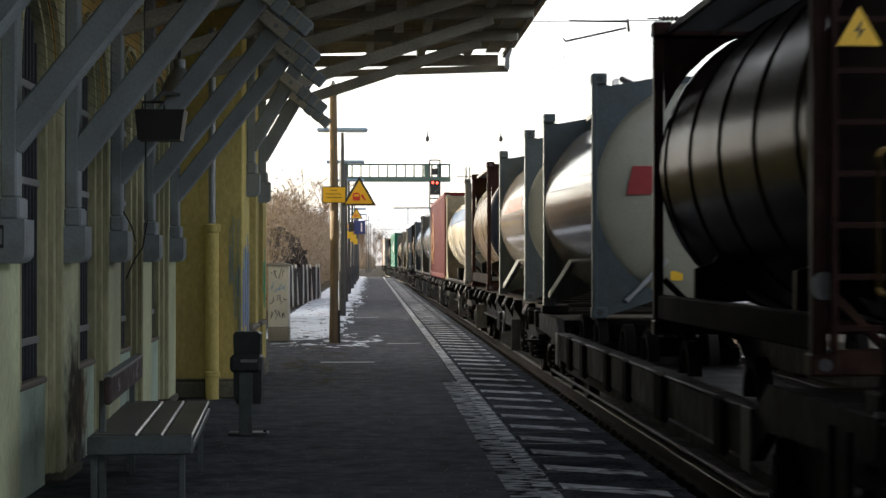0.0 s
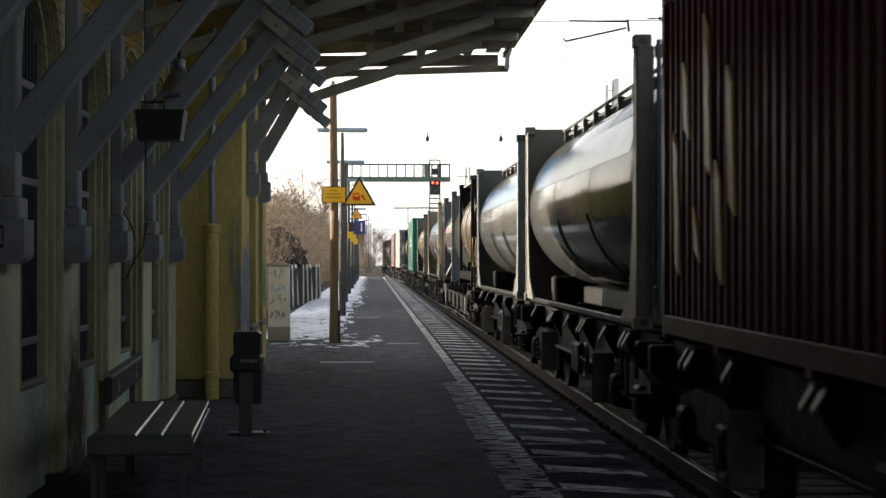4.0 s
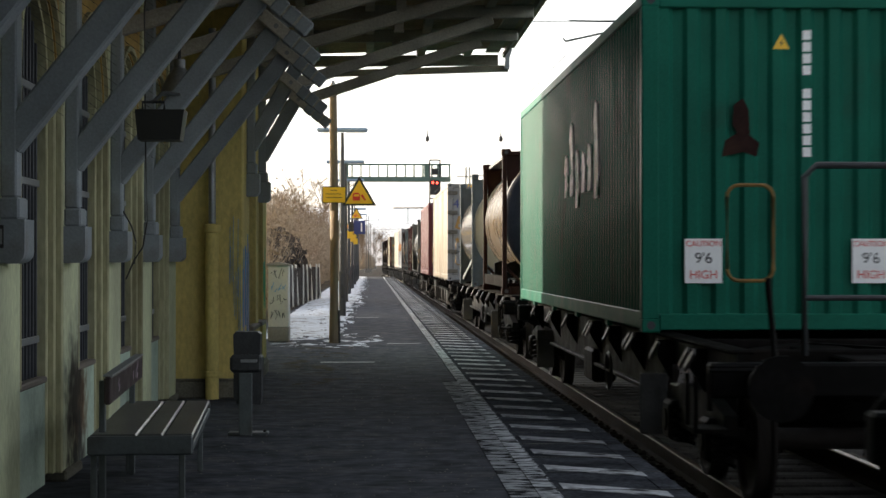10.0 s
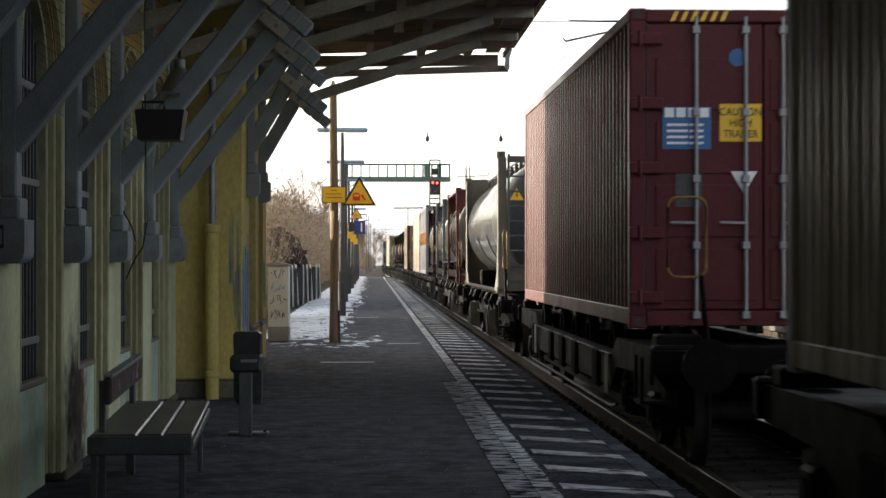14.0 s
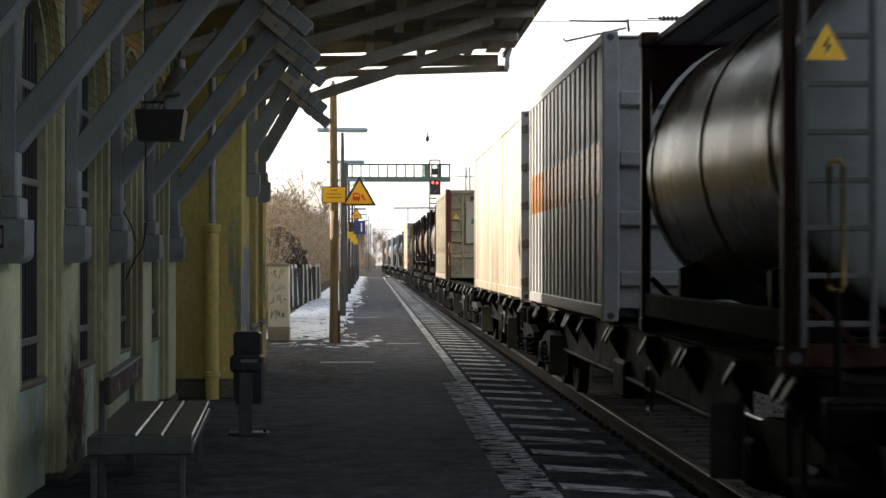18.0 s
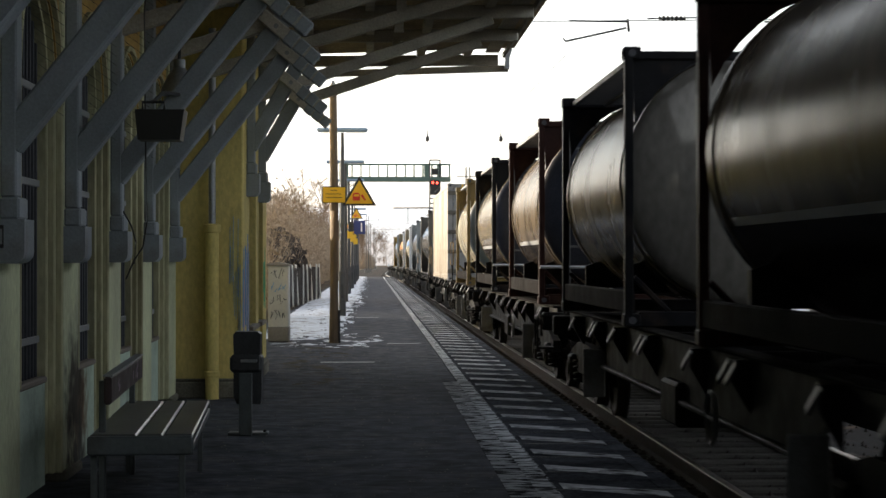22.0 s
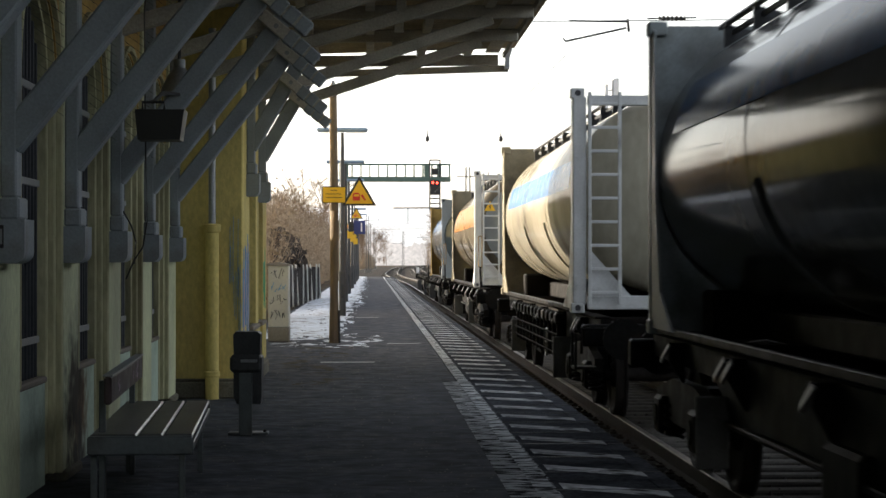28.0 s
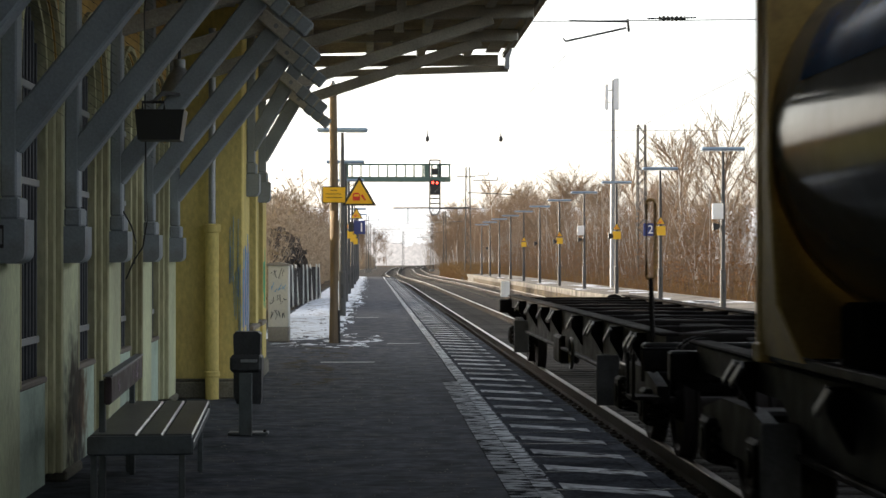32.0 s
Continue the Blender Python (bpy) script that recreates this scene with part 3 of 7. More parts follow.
def main_wall():
    w = thing("wall_front", "long pale yellow plaster wall with tall arched windows", "wall", kind="structure")
    top, spring, sill = 4.7, 2.50, 0.67
    ends = POSTS + [20.1]
    for i, yc in enumerate(POSTS):
        y1 = yc + STRIP
        y2 = min(ends[i + 1], 20.1)
        part("pier", Geo().box(WALL_X - 0.42, WALL_X, yc, y1, 0.0, top, 0.012), M_SOOTSHADEPIER if i == 8 else M_PLASTER, w, "pale yellow plaster pier, one with soot and a painted shadow low down")
        part("pier_plinth", Geo().box(WALL_X - 0.4, WALL_X + 0.025, yc - 0.015, y1 + 0.015, 0.0, 0.07, 0.015), M_PLINTH, w, "dark dirty plinth")
        if y2 - y1 < 0.3:
            continue
        part("apron_panel", Geo().box(WALL_X - 0.40, WALL_X - 0.09, y1, y2 - 0.15, 0.0, sill - 0.04), M_SOOTSHADEPANEL if i == 8 else M_PANEL, w, "recessed faded green plaster panel")
        poly = [(y1, spring), (y1, top), (y2, top), (y2, spring)] + arch(y1 + 0.08, y2 - 0.08, spring)[::-1]
        part("arch_spandrel", Geo().prism(poly, WALL_X - 0.42, WALL_X - 0.03, "x"), M_SPANDREL, w, "smoky ochre plaster round the window arch")
        # moulded surround in two steps
        for d, a, b in ((0.045, 0.0, 0.05), (0.085, 0.05, 0.10), (0.125, 0.10, 0.15)):
            g = Geo()
            g.box(WALL_X - d - 0.06, WALL_X - d + 0.045, y1 + a, y1 + b, sill, spring, 0.008)
            g.box(WALL_X - d - 0.06, WALL_X - d + 0.045, y2 - b, y2 - a, 0.06, spring, 0.008)
            outer, inner = arch(y1 + a, y2 - a, spring), arch(y1 + b, y2 - b, spring)
            for k in range(len(outer) - 1):
                g.prism([outer[k], outer[k + 1], inner[k + 1], inner[k]], WALL_X - d - 0.06, WALL_X - d + 0.045, "x")
            part("window_moulding", g, M_MOULD, w, "stepped shabby ochre window surround")
        part("sill", Geo().box(WALL_X - 0.24, WALL_X - 0.075, y1 + 0.003, y2 - 0.153, sill - 0.04, sill, 0.01), M_SILL, w, "brown stone window sill")
    return w


MAIN_WALL = main_wall()


def bar_window(n, y1, y2):
    sill, spring = 0.67, 2.50
    w = thing("window_%d" % n, "tall arched window behind dark iron bars", "window", kind="structure")
    x = WALL_X - 0.20
    part("pane", Geo().box(x - 0.04, x - 0.03, y1 + 0.02, y2 - 0.02, sill, spring + 0.55), M_GLASS, w, "dark glass")
    g = Geo()
    for z in (sill + 0.05, 1.35, 2.05, 2.5):
        g.box(x - 0.03, x, y1 + 0.08, y2 - 0.08, z - 0.025, z + 0.025)
    g.box(x - 0.03, x, (y1 + y2) / 2 - 0.03, (y1 + y2) / 2 + 0.03, sill, spring + 0.5)
    part("window_frame", g, M_BARS, w, "dark window frame")
    y = y1 + 0.18
    while y < y2 - 0.12:
        part("bar", Geo().tube([(x + 0.06, y, sill), (x + 0.06, y, spring + 0.45)], 0.011, 6), M_BARS, w)
        y += 0.115
    for z in (0.90, 1.86, 2.44):
        part("cross_bar", Geo().box(x + 0.05, x + 0.075, y1 + 0.06, y2 - 0.06, z - 0.022, z + 0.022, 0.004), M_STEEL, w, "grey flat iron cross bar")


for i, yc in enumerate(POSTS[:-1]):
    bar_window(i + 1, yc + STRIP, POSTS[i + 1])
bar_window(len(POSTS), POSTS[-1] + STRIP, 20.1)


def projection():
    w = thing("wall_projection", "projecting yellow plaster bay of the station building", "wall", kind="structure")
    top = 4.7
    part("bay_front", Geo().box(-2.4, PROJ_X, PROJ_Y0, PROJ_Y0 + 0.3, 0, top, 0.01), M_OCHRE, w, "bright yellow plaster return wall")
    g = Geo()
    g.box(PROJ_X - 0.4, PROJ_X, PROJ_Y0 + 0.3, 21.25, 0, top)
    g.box(PROJ_X - 0.4, PROJ_X, 22.45, 23.0, 0, top)
    g.box(PROJ_X - 0.4, PROJ_X, 23.9, PROJ_Y1, 0, top)
    for a, b in ((21.25, 22.45), (23.0, 23.9)):
        g.box(PROJ_X - 0.4, PROJ_X - 0.03, a, b, 0, 0.68)
        g.box(PROJ_X - 0.4, PROJ_X, a, b, 2.6, top)
    part("bay_side", g, M_OCHRE, w, "yellow plaster side of the bay")
    part("bay_end", Geo().box(-3.0, PROJ_X - 0.4, PROJ_Y1 - 0.3, PROJ_Y1 - 0.01, 0, top), M_OCHRE, w)
    part("bay_plinth", Geo().box(-1.95, PROJ_X + 0.03, PROJ_Y0 - 0.03, PROJ_Y1 + 0.03, 0, 0.17, 0.015).box(-1.95, PROJ_X + 0.015, PROJ_Y0 - 0.015, PROJ_Y1 + 0.01, 0.17, 0.2, 0.01), M_PLINTH, w, "dark sooty plinth")
    for a, b in ((21.25, 22.45), (23.0, 23.9)):
        part("bay_pane", Geo().box(PROJ_X - 0.26, PROJ_X - 0.25, a, b, 0.68, 2.6), M_GLASS, w, "dark glass")
        part("bay_sill", Geo().box(PROJ_X - 0.3, PROJ_X + 0.05, a - 0.03, b + 0.03, 0.63, 0.68, 0.01), M_SILL, w)
    # spray paint on the corner
    rnd = random.Random(4)
    g = Geo()
    for k in range(8):
        z0 = rnd.uniform(0.55, 0.95)
        x = PROJ_X - 0.015 - 0.016 * k
        g.beam((x, PROJ_Y0 - 0.002, z0 + 0.05 * k), (x + rnd.uniform(-0.01, 0.01), PROJ_Y0 - 0.002, z0 + rnd.uniform(0.5, 1.0)), 0.004, 0.014, up=(0, 1, 0))
    pale = Geo()
    for k in range(10):
        y = PROJ_Y0 + 0.02 + 0.11 * k
        z0, z1 = rnd.uniform(0.42, 0.75), rnd.uniform(1.25, 1.75)
        (pale if k % 3 == 2 else g).box(PROJ_X + 0.001, PROJ_X + 0.004, y, y + rnd.uniform(0.05, 0.10), z0, z1)
    part("spray_paint_pale", pale, M_GRAFPINK, w, "pale spray paint streaks")
    part("spray_paint", g, M_GRAFBLUE, w, "blue spray paint on the corner")
    g = Geo()
    for k in range(5):
        y = 24.0 + 0.1 * k
        g.box(PROJ_X + 0.001, PROJ_X + 0.004, y, y + 0.05, rnd.uniform(0.7, 1.0), rnd.uniform(1.3, 1.6))
    part("spray_paint_green", g, M_GRAFGREEN, w, "green spray paint")
    return w


projection()


def main_block():
    """The unseen rest behind the platform wall, ended to set the shadow edge; closed back."""
    g = Geo().box(-13.0, -2.9, -6.0, 31.3, -0.3, 9.0).prism([(-13.6, 8.9), (-2.3, 8.9), (-7.9, 12.5)], -6.4, 31.6)
    solid("station_building", g, M_OCHRE, "unseen tall yellow bulk of the station building behind the platform wall", "building", "structure")
    solid("upper_wall", Geo().box(-2.9, -1.96, -6.0, 24.4, 4.7, 6.0), M_OCHRE, "yellow plaster wall above the canopy", "wall", "structure")


main_block()
# never in view: added to keep the sun off the snow and cabinet
solid("annex", Geo().prism([(31.35, -0.3), (31.35, 2.35), (32.2, 2.5), (50.0, 2.5), (50.0, -0.3)], -6.5, -3.0, "x"), M_OCHRE, "unseen low yellow block added to shade the snow, pole and cabinet", "building", "structure")
solid("wall_rear", Geo().box(-2.9, WALL_X, -6.0, POSTS[0] - 0.01, 0, 4.7), M_PLASTER, "plain yellow plaster wall", "wall", "structure")


def canopy_frame(y, wx, zc=1.37):
    """One timber frame: corbel, wall post, strut, tie with a stepped end, long brace and rafter."""
    fr = thing("canopy_frame", "grey painted timber canopy frame on a stone corbel", "canopy frame", pose(0, y, 0), group="canopy frames")
    # corbel of two blocks with a rounded nose
    nose = [(wx, zc), (wx + 0.075, zc)] + [(wx + 0.075 + 0.06 * math.sin(radians(a)), zc + 0.06 - 0.06 * math.cos(radians(a))) for a in (22, 45, 67, 90)] + [(wx + 0.135, zc + 0.23), (wx, zc + 0.23)]
    part("corbel", Geo().prism(nose, 0.0, 0.30), M_TIMBER, fr, "grey painted corbel block")
    part("corbel_cap", Geo().box(wx, wx + 0.105, 0.015, 0.285, zc + 0.23, zc + 0.345, 0.012), M_TIMBER, fr)
    part("post", Geo().box(wx, wx + 0.085, 0.05, 0.21, zc + 0.345, 3.78, 0.01), M_TIMBER, fr, "grey wall post")
    knee = Vector((-0.70, 0.13, 3.50))
    foot = Vector((wx + 0.03, 0.13, zc + 0.62 if zc < 2 else zc + 0.50))
    part("strut", Geo().beam(foot, knee, 0.15, 0.155, 0.012, up=(0, 1, 0)), M_TIMBER, fr, "grey diagonal strut")
    # tie with a stepped end
    b = Vector((-0.472, 0.06, 2.94)) if wx == PROJ_X else Vector((-0.45, 0.06, 3.09))
    d = Vector((1.0, 0, -0.82)).normalized()
    part("tie", Geo().beam(b - d * 0.95, b - d * 0.02, 0.11, 0.115, 0.008, up=(0, 1, 0)), M_TIMBER2, fr, "brown-grey tie")
    lobes = Geo()
    for k in range(3):
        lobes.beam(b - d * (0.115 * k + 0.108), b - d * (0.115 * k), 0.120 + 0.005 * k, 0.122 + 0.005 * k, 0.012, up=(0, 1, 0))
    part("tie_end", lobes, M_TIMBER, fr, "stepped end of the tie")
    for t in (0.45, 0.62):
        q = b - d * t
        part("bolt", Geo().lathe([(-0.004, 0.0), (-0.004, 0.022), (0.0, 0.022)], 10, q.x, q.z), M_STEEL, fr, "bolt head")
    low, high = (3.10, (1.10, 0.13, 3.985)) if wx == WALL_X else (3.06, (1.28, 0.13, 3.91))
    part("brace", Geo().beam((wx + 0.02, 0.13, low), high, 0.12, 0.105, 0.01, up=(0, 1, 0)), M_TIMBER2, fr, "long low brace")
    part("rafter", Geo().beam((wx, 0.13, 3.955), (1.71, 0.13, 3.985), 0.14, 0.10, 0.012, up=(0, 1, 0)), M_TIMBER2, fr, "canopy rafter")
    part("hanger", Geo().beam((0.30, 0.13, 3.76), (0.30, 0.13, 3.95), 0.10, 0.10, 0.01, up=(0, 1, 0)), M_TIMBER2, fr)
    return fr


for yy in POSTS:
    canopy_frame(yy, WALL_X)
for yy in PROJ_POSTS:
    canopy_frame(yy, PROJ_X, 2.05)


def canopy_roof():
    rf = thing("canopy_roof", "corrugated canopy roof on grey timber purlins", "canopy", kind="structure")
    y0, y1 = -6.5, 26.0
    for x in (-1.4, -0.7, 0.0, 0.65, 1.25):
        z = 3.87 + 0.034 * (x + 1.9) + 0.09
        part("purlin", Geo().box(x - 0.05, x + 0.05, y0, y1, z - 0.05, z + 0.06, 0.008), M_TIMBER2, rf, "purlin")
    part("edge_board", Geo().box(1.72, 1.75, y0, y1 - 0.05, 4.02, 4.09, 0.006), M_TIMBER2, rf, "edge board of the canopy")
    part("soffit_board", Geo().box(1.48, 1.66, y0, y1 - 0.3, 4.058, 4.074, 0.004), M_TIMBER2, rf, "pale board under the canopy edge")
    # waves run across the platform
    g = Geo()
    n = int((y1 - y0) / 0.045)
    xs = (-2.9, 1.875)
    for i in range(n + 1):
        y = y0 + 0.045 * i
        w = 0.022 * math.sin(2 * math.pi * i / 4.0)
        for x in xs:
            g.v.append((x, y, 4.06 + 0.034 * (x + 1.9) - 0.03 + w))
        if i:
            k = len(g.v) - 4
            g.f.append((k, k + 1, k + 3, k + 2))
    o = len(g.v)
    part("roof_sheet", g, M_ROOF, rf, "brown corrugated roof sheet", smooth=60)
    part("gable_beam", Geo().beam((-0.75, y1, 3.80), (1.80, y1, 3.885), 0.08, 0.085, 0.008), M_TIMBER2, rf, "end beam of the canopy")
    part("end_rafter", Geo().beam((-1.3, y1 - 0.12, 3.95), (1.66, y1 - 0.12, 3.98), 0.10, 0.14, 0.01), M_TIMBER2, rf, "end rafter")
    part("edge_bracket", Geo().prism([(1.74, 3.86), (1.80, 3.86), (1.80, 4.0), (1.84, 4.12), (1.78, 4.12), (1.745, 4.0)], y1 - 0.25, y1 + 0.03).box(1.68, 1.80, y1 - 0.02, y1 + 0.03, 3.84, 3.865, 0.004), M_ZINC, rf, "zinc end bracket of the roof edge")


canopy_roof()


# ---- freight train ----
# distance gone, every three seconds
GONE = [0.0, 45.5, 91.1, 136.7, 182.9, 230.0, 277.5, 325.7, 374.0, 422.3, 471.0]
GONE_END = 504.0
LOAD_Z = 1.145
ROLLING = []          # (thing, place along the train, height over the rail)


def on_track(y):
    """The pose of a vehicle whose front end stands at y."""
    return pose(bend_x(y, TRACK_X), y, RAIL_Z, 0, 0, -math.degrees(math.atan((bend_x(y + 14.0, 0) - bend_x(y, 0)) / 14.0)))


def place_rolling(ob, s, z):
    ob.matrix_basis = on_track(s) @ pose(0, 0, z)
    ROLLING.append((ob, s, z))
    return ob


def castings(box, L, W, H, material, back=None):
    for x in (-W / 2, W / 2 - 0.16):
        for y in (0, L - 0.18):
            for z in (0, H - 0.12):
                g = Geo().box(x, x + 0.16, y, y + 0.18, z, z + 0.12, 0.012)
                o = part("corner_casting", g, (back or material) if y else material, box)
                if y == 0:
                    part("casting_hole", Geo().lathe([(-0.002, 0.0), (-0.002, 0.036), (0.0, 0.036)], 12, x + 0.08, z + 0.06), M_SEAL, o)


def warning_triangle(parent, x, z, y, size, fill=None):
    t = part("warning_sticker", Geo().prism([(x - size / 2, z), (x + size / 2, z), (x, z + size * 0.87)], y - 0.004, y), fill or M_YELLOW, parent, "yellow triangular warning sticker")
    q = size * 0.13
    part("sticker_mark", Geo().prism([(x - q * 0.3, z + size * 0.12), (x + q * 0.9, z + size * 0.36), (x + q * 0.1, z + size * 0.36), (x + q * 0.6, z + size * 0.6), (x - q * 0.8, z + size * 0.32), (x, z + size * 0.32)], y - 0.007, y - 0.004), M_BLACK, t)


def text_bars(name, parent, x0, x1, z, h, y, material, words=(1,), label="", lean=0.0):
    """Writing that cannot be read, or must not be: bars of its size."""
    total = sum(words) + 0.25 * (len(words) - 1)
    g, x = Geo(), x0
    for w in words:
        wd = (x1 - x0) * w / total
        g.prism([(x - lean * h / 2, z - h / 2), (x + wd - lean * h / 2, z - h / 2), (x + wd + lean * h / 2, z + h / 2), (x + lean * h / 2, z + h / 2)], y - 0.004, y)
        x += wd * (1 + 0.25 / w)
    part(name, g, material, parent, label)


def ladder(parent, x0, x1, z0, z1, y, material, n=7, name="ladder"):
    g = Geo()
    for x in (x0, x1):
        g.box(x - 0.02, x + 0.02, y - 0.05, y - 0.01, z0, z1, 0.005)
    ld = part(name, g, material, parent, "steel ladder")
    me = mesh_of("rung", Geo().box(x0, x1, y - 0.045, y - 0.015, -0.018, 0.018, 0.005), material)
    for i in range(n):
        part("rung", me, None, ld, at=pose(0, 0, z0 + (z1 - z0) * (i + 0.5) / n))


def dished(r, y0, y1, depth=0.32):
    """Profile of a shell with domed ends."""
    pts = []
    for i in range(9):
        t = radians(90 * i / 8)
        pts.append((y0 + depth * (1 - math.sin(t)), r * math.cos(t) if i < 8 else 0.001))
    pts = pts[::-1]
    back = [(y1 - (p[0] - y0), p[1]) for p in pts[::-1]]
    return pts + back


def glyph_shape(x, w, z, h, k):
    """A plain leaning block with a notch, in place of a painted company letter."""
    q = 0.11 * h * 2
    pts = [(0, -0.5), (1, -0.5), (1, 0.5), (0, 0.5)] if k % 2 == 0 else [(0, -0.5), (0.85, -0.5), (1, -0.3), (1, 0.3), (0.85, 0.5), (0, 0.5)]
    return [(x + w * a + q * b, z + h * b) for a, b in pts]


def tank20(s, skin, end_skin, bars, style="bare", rungs=False, rings=0, stripe=None, sticker=True, marks=None, label="", catwalk=True, rails=True, top_rails=False):
    """Twenty-foot tank container."""
    L, W, H, r, cz = 6.058, 2.438, 2.591, 1.185, 1.37
    c = thing("tank_container", label, "tank container", group="containers on the train")
    y0, dp = 0.04, 0.22
    if style == "plate":
        r, cz, y0, dp = 1.205, 1.33, 0.0, 0.15
    prof = dished(r, y0, L - y0, dp)
    body = Geo().lathe([p for p in prof if y0 + dp - 0.005 <= p[0] <= L - y0 - dp + 0.005], 44, 0, cz)
    shell = part("shell", body, skin, c, "round tank shell")
    part("front_dome", Geo().lathe([p for p in prof if p[0] <= y0 + dp + 0.005], 44, 0, cz), end_skin, c, "domed tank end")
    part("rear_dome", Geo().lathe([p for p in prof if p[0] >= L - y0 - dp - 0.005], 44, 0, cz), end_skin, c)
    for i in range(rings):
        y = 0.55 + (L - 1.1) * i / max(1, rings - 1)
        part("ring", Geo().lathe([(y - 0.03, r), (y - 0.03, r + 0.014), (y + 0.03, r + 0.014), (y + 0.03, r)], 44, 0, cz), skin, shell)
    if s in (30.22, 118.12):
        for k in range(10):
            part("side_lettering", Geo().lathe([(1.0 + 0.36 * k, r + 0.003), (1.27 + 0.36 * k, r + 0.003)], 4, 0, cz, 165, 176), M_FADEDRED, shell, "faded red side lettering shape")
    if stripe:
        part("stripe", Geo().lathe([(0.8, r + 0.004), (L - 0.8, r + 0.004)], 10, 0, cz, *((166, 179) if stripe is not M_STEEL else (203, 206))), stripe, shell, "pale cladding strip" if stripe is M_STEEL else "faded painted lettering band")
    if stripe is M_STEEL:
        part("lower_cladding", Geo().lathe([(0.35, r + 0.003), (L - 0.35, r + 0.003)], 12, 0, cz, 206, 300), M_STAINDK, shell, "darker lower part of the shell")
    for y in (0.0, L - 0.13):
        if style == "plate":
            fr = c
            for sx in (-1, 1):
                part("end_post", Geo().box(sx * (W / 2 - 0.005), sx * (W / 2 - 0.055), y, y + 0.12, 0.1, H - 0.1, 0.008), bars, c, "narrow end post")
            rim = [(-W / 2 + 0.03, 0.02), (-W / 2 + 0.14, 0.02), (-0.52, 0.20), (0.0, 0.13), (0.52, 0.20), (W / 2 - 0.14, 0.02), (W / 2 - 0.03, 0.02), (W / 2 - 0.03, H - 0.10), (W / 2 - 0.2, H - 0.13), (0.45, H - 0.03), (-0.45, H - 0.03), (-W / 2 + 0.2, H - 0.13), (-W / 2 + 0.03, H - 0.10)]
            part("ring_plate", Geo().holed_outline(rim, 0, cz, 1.182, y + 0.03, y + 0.08), bars, fr, "plate with a round opening and cut-away foot")
            continue
        fr = c
        for sx in (-1, 1):
            part("end_post", Geo().box(sx * (W / 2 - 0.01), sx * (W / 2 - 0.09), y, y + 0.11, 0.1, H - 0.1, 0.01), bars, c, "end post")
        for z0, z1 in ((0.0, 0.14), (H - 0.12, H - 0.04)):
            part("end_beam", Geo().box(-W / 2 + 0.14, W / 2 - 0.14, y + 0.01, y + 0.12, z0, z1, 0.01), bars, c, "welded end beam")
        for sx in (-1, 1):
            part("corner_brace", Geo().beam((sx * (W / 2 - 0.1), y + 0.065, 0.46), (sx * (W / 2 - 0.44), y + 0.065, 0.12), 0.05, 0.06, 0.008, up=(0, 1, 0)), bars, fr)
            bow = [(sx * (r + 0.03) * math.cos(radians(a)), cz + (r + 0.03) * math.sin(radians(a))) for a in (24, 33, 42, 51, 60, 69)]
            bow = [(max(-W / 2 + 0.08, min(W / 2 - 0.08, x)), min(H - 0.1, z)) for x, z in bow]
            part("corner_plate", Geo().prism([(sx * (W / 2 - 0.08), H - 0.1)] + bow, y + 0.04, y + 0.06), bars, fr, "curved gusset plate in the corner")
    if rails and style == "bare":
        for sx in (-1, 1):
            part("bottom_side_rail", Geo().box(sx * (W / 2 - 0.03), sx * (W / 2 - 0.12), 0.13, L - 0.13, 0.13, 0.33, 0.012), M_TDECK, c, "deep dirty bottom side rail")
            for y in (1.2, L - 1.2):
                part("saddle", Geo().prism([(sx * 1.05, 0.28), (sx * 1.05, 0.55), (sx * 0.85, 0.62), (sx * 0.6, 0.30)], y - 0.05, y + 0.05), M_DARKFR, c)
    if style == "bare":
        for sx in (-1, 1) if top_rails else ():
            part("top_side_rail", Geo().box(sx * (W / 2 - 0.03), sx * (W / 2 - 0.10), 0.13, L - 0.13, H - 0.12, H - 0.05, 0.01), bars, c)
    else:
        for sx in (-1, 1):
            part("side_strut", Geo().beam((sx * 1.12, 0.12, 0.12), (sx * 0.92, 1.25, 0.62), 0.08, 0.10, 0.01), bars, c)
            part("side_strut", Geo().beam((sx * 1.12, L - 0.12, 0.12), (sx * 0.92, L - 1.25, 0.62), 0.08, 0.10, 0.01), bars, c)
    if catwalk:
        deck = Geo()
        wide = -1.08 if style == "bare" else -0.62
        for x in (wide, (wide - 0.3) / 2, -0.3, 0.25):
            deck.box(x - 0.02, x + 0.02, 0.14, L - 0.14, H - 0.10, H - 0.05)
        for k in range(58):
            deck.box(wide, 0.25, 0.2 + 0.098 * k, 0.25 + 0.098 * k, H - 0.085, H - 0.06)
        tagged(part("catwalk", deck, M_STEELDK, c, "dark steel grating catwalk"), kind="stuff")
        part("manhole", Geo().lathe([(H - 0.16, 0.26), (H - 0.02, 0.26), (H - 0.02, 0.0)], 20, -0.1, L / 2, axis="z"), M_STEELDK, c, "round manhole lid")
        part("hose", Geo().tube([(-0.75, 0.12, H - 0.12), (-0.85, 0.4, H - 0.03), (-0.7, 0.8, H - 0.04), (-0.6, 1.3, H - 0.05)], 0.035, 8), M_SEAL, c, "black hose")
    castings(c, L, W, H, bars)
    aside = s in (10.54, 288.79)          # ladder close beside the post
    if rungs:
        dx = -0.31 if aside else 0.0
        ladder(c, -0.80 + dx, -0.40 + dx, 0.12, H - 0.02, -0.03, M_BROWNFR if s == 10.54 else M_POLE, 9)
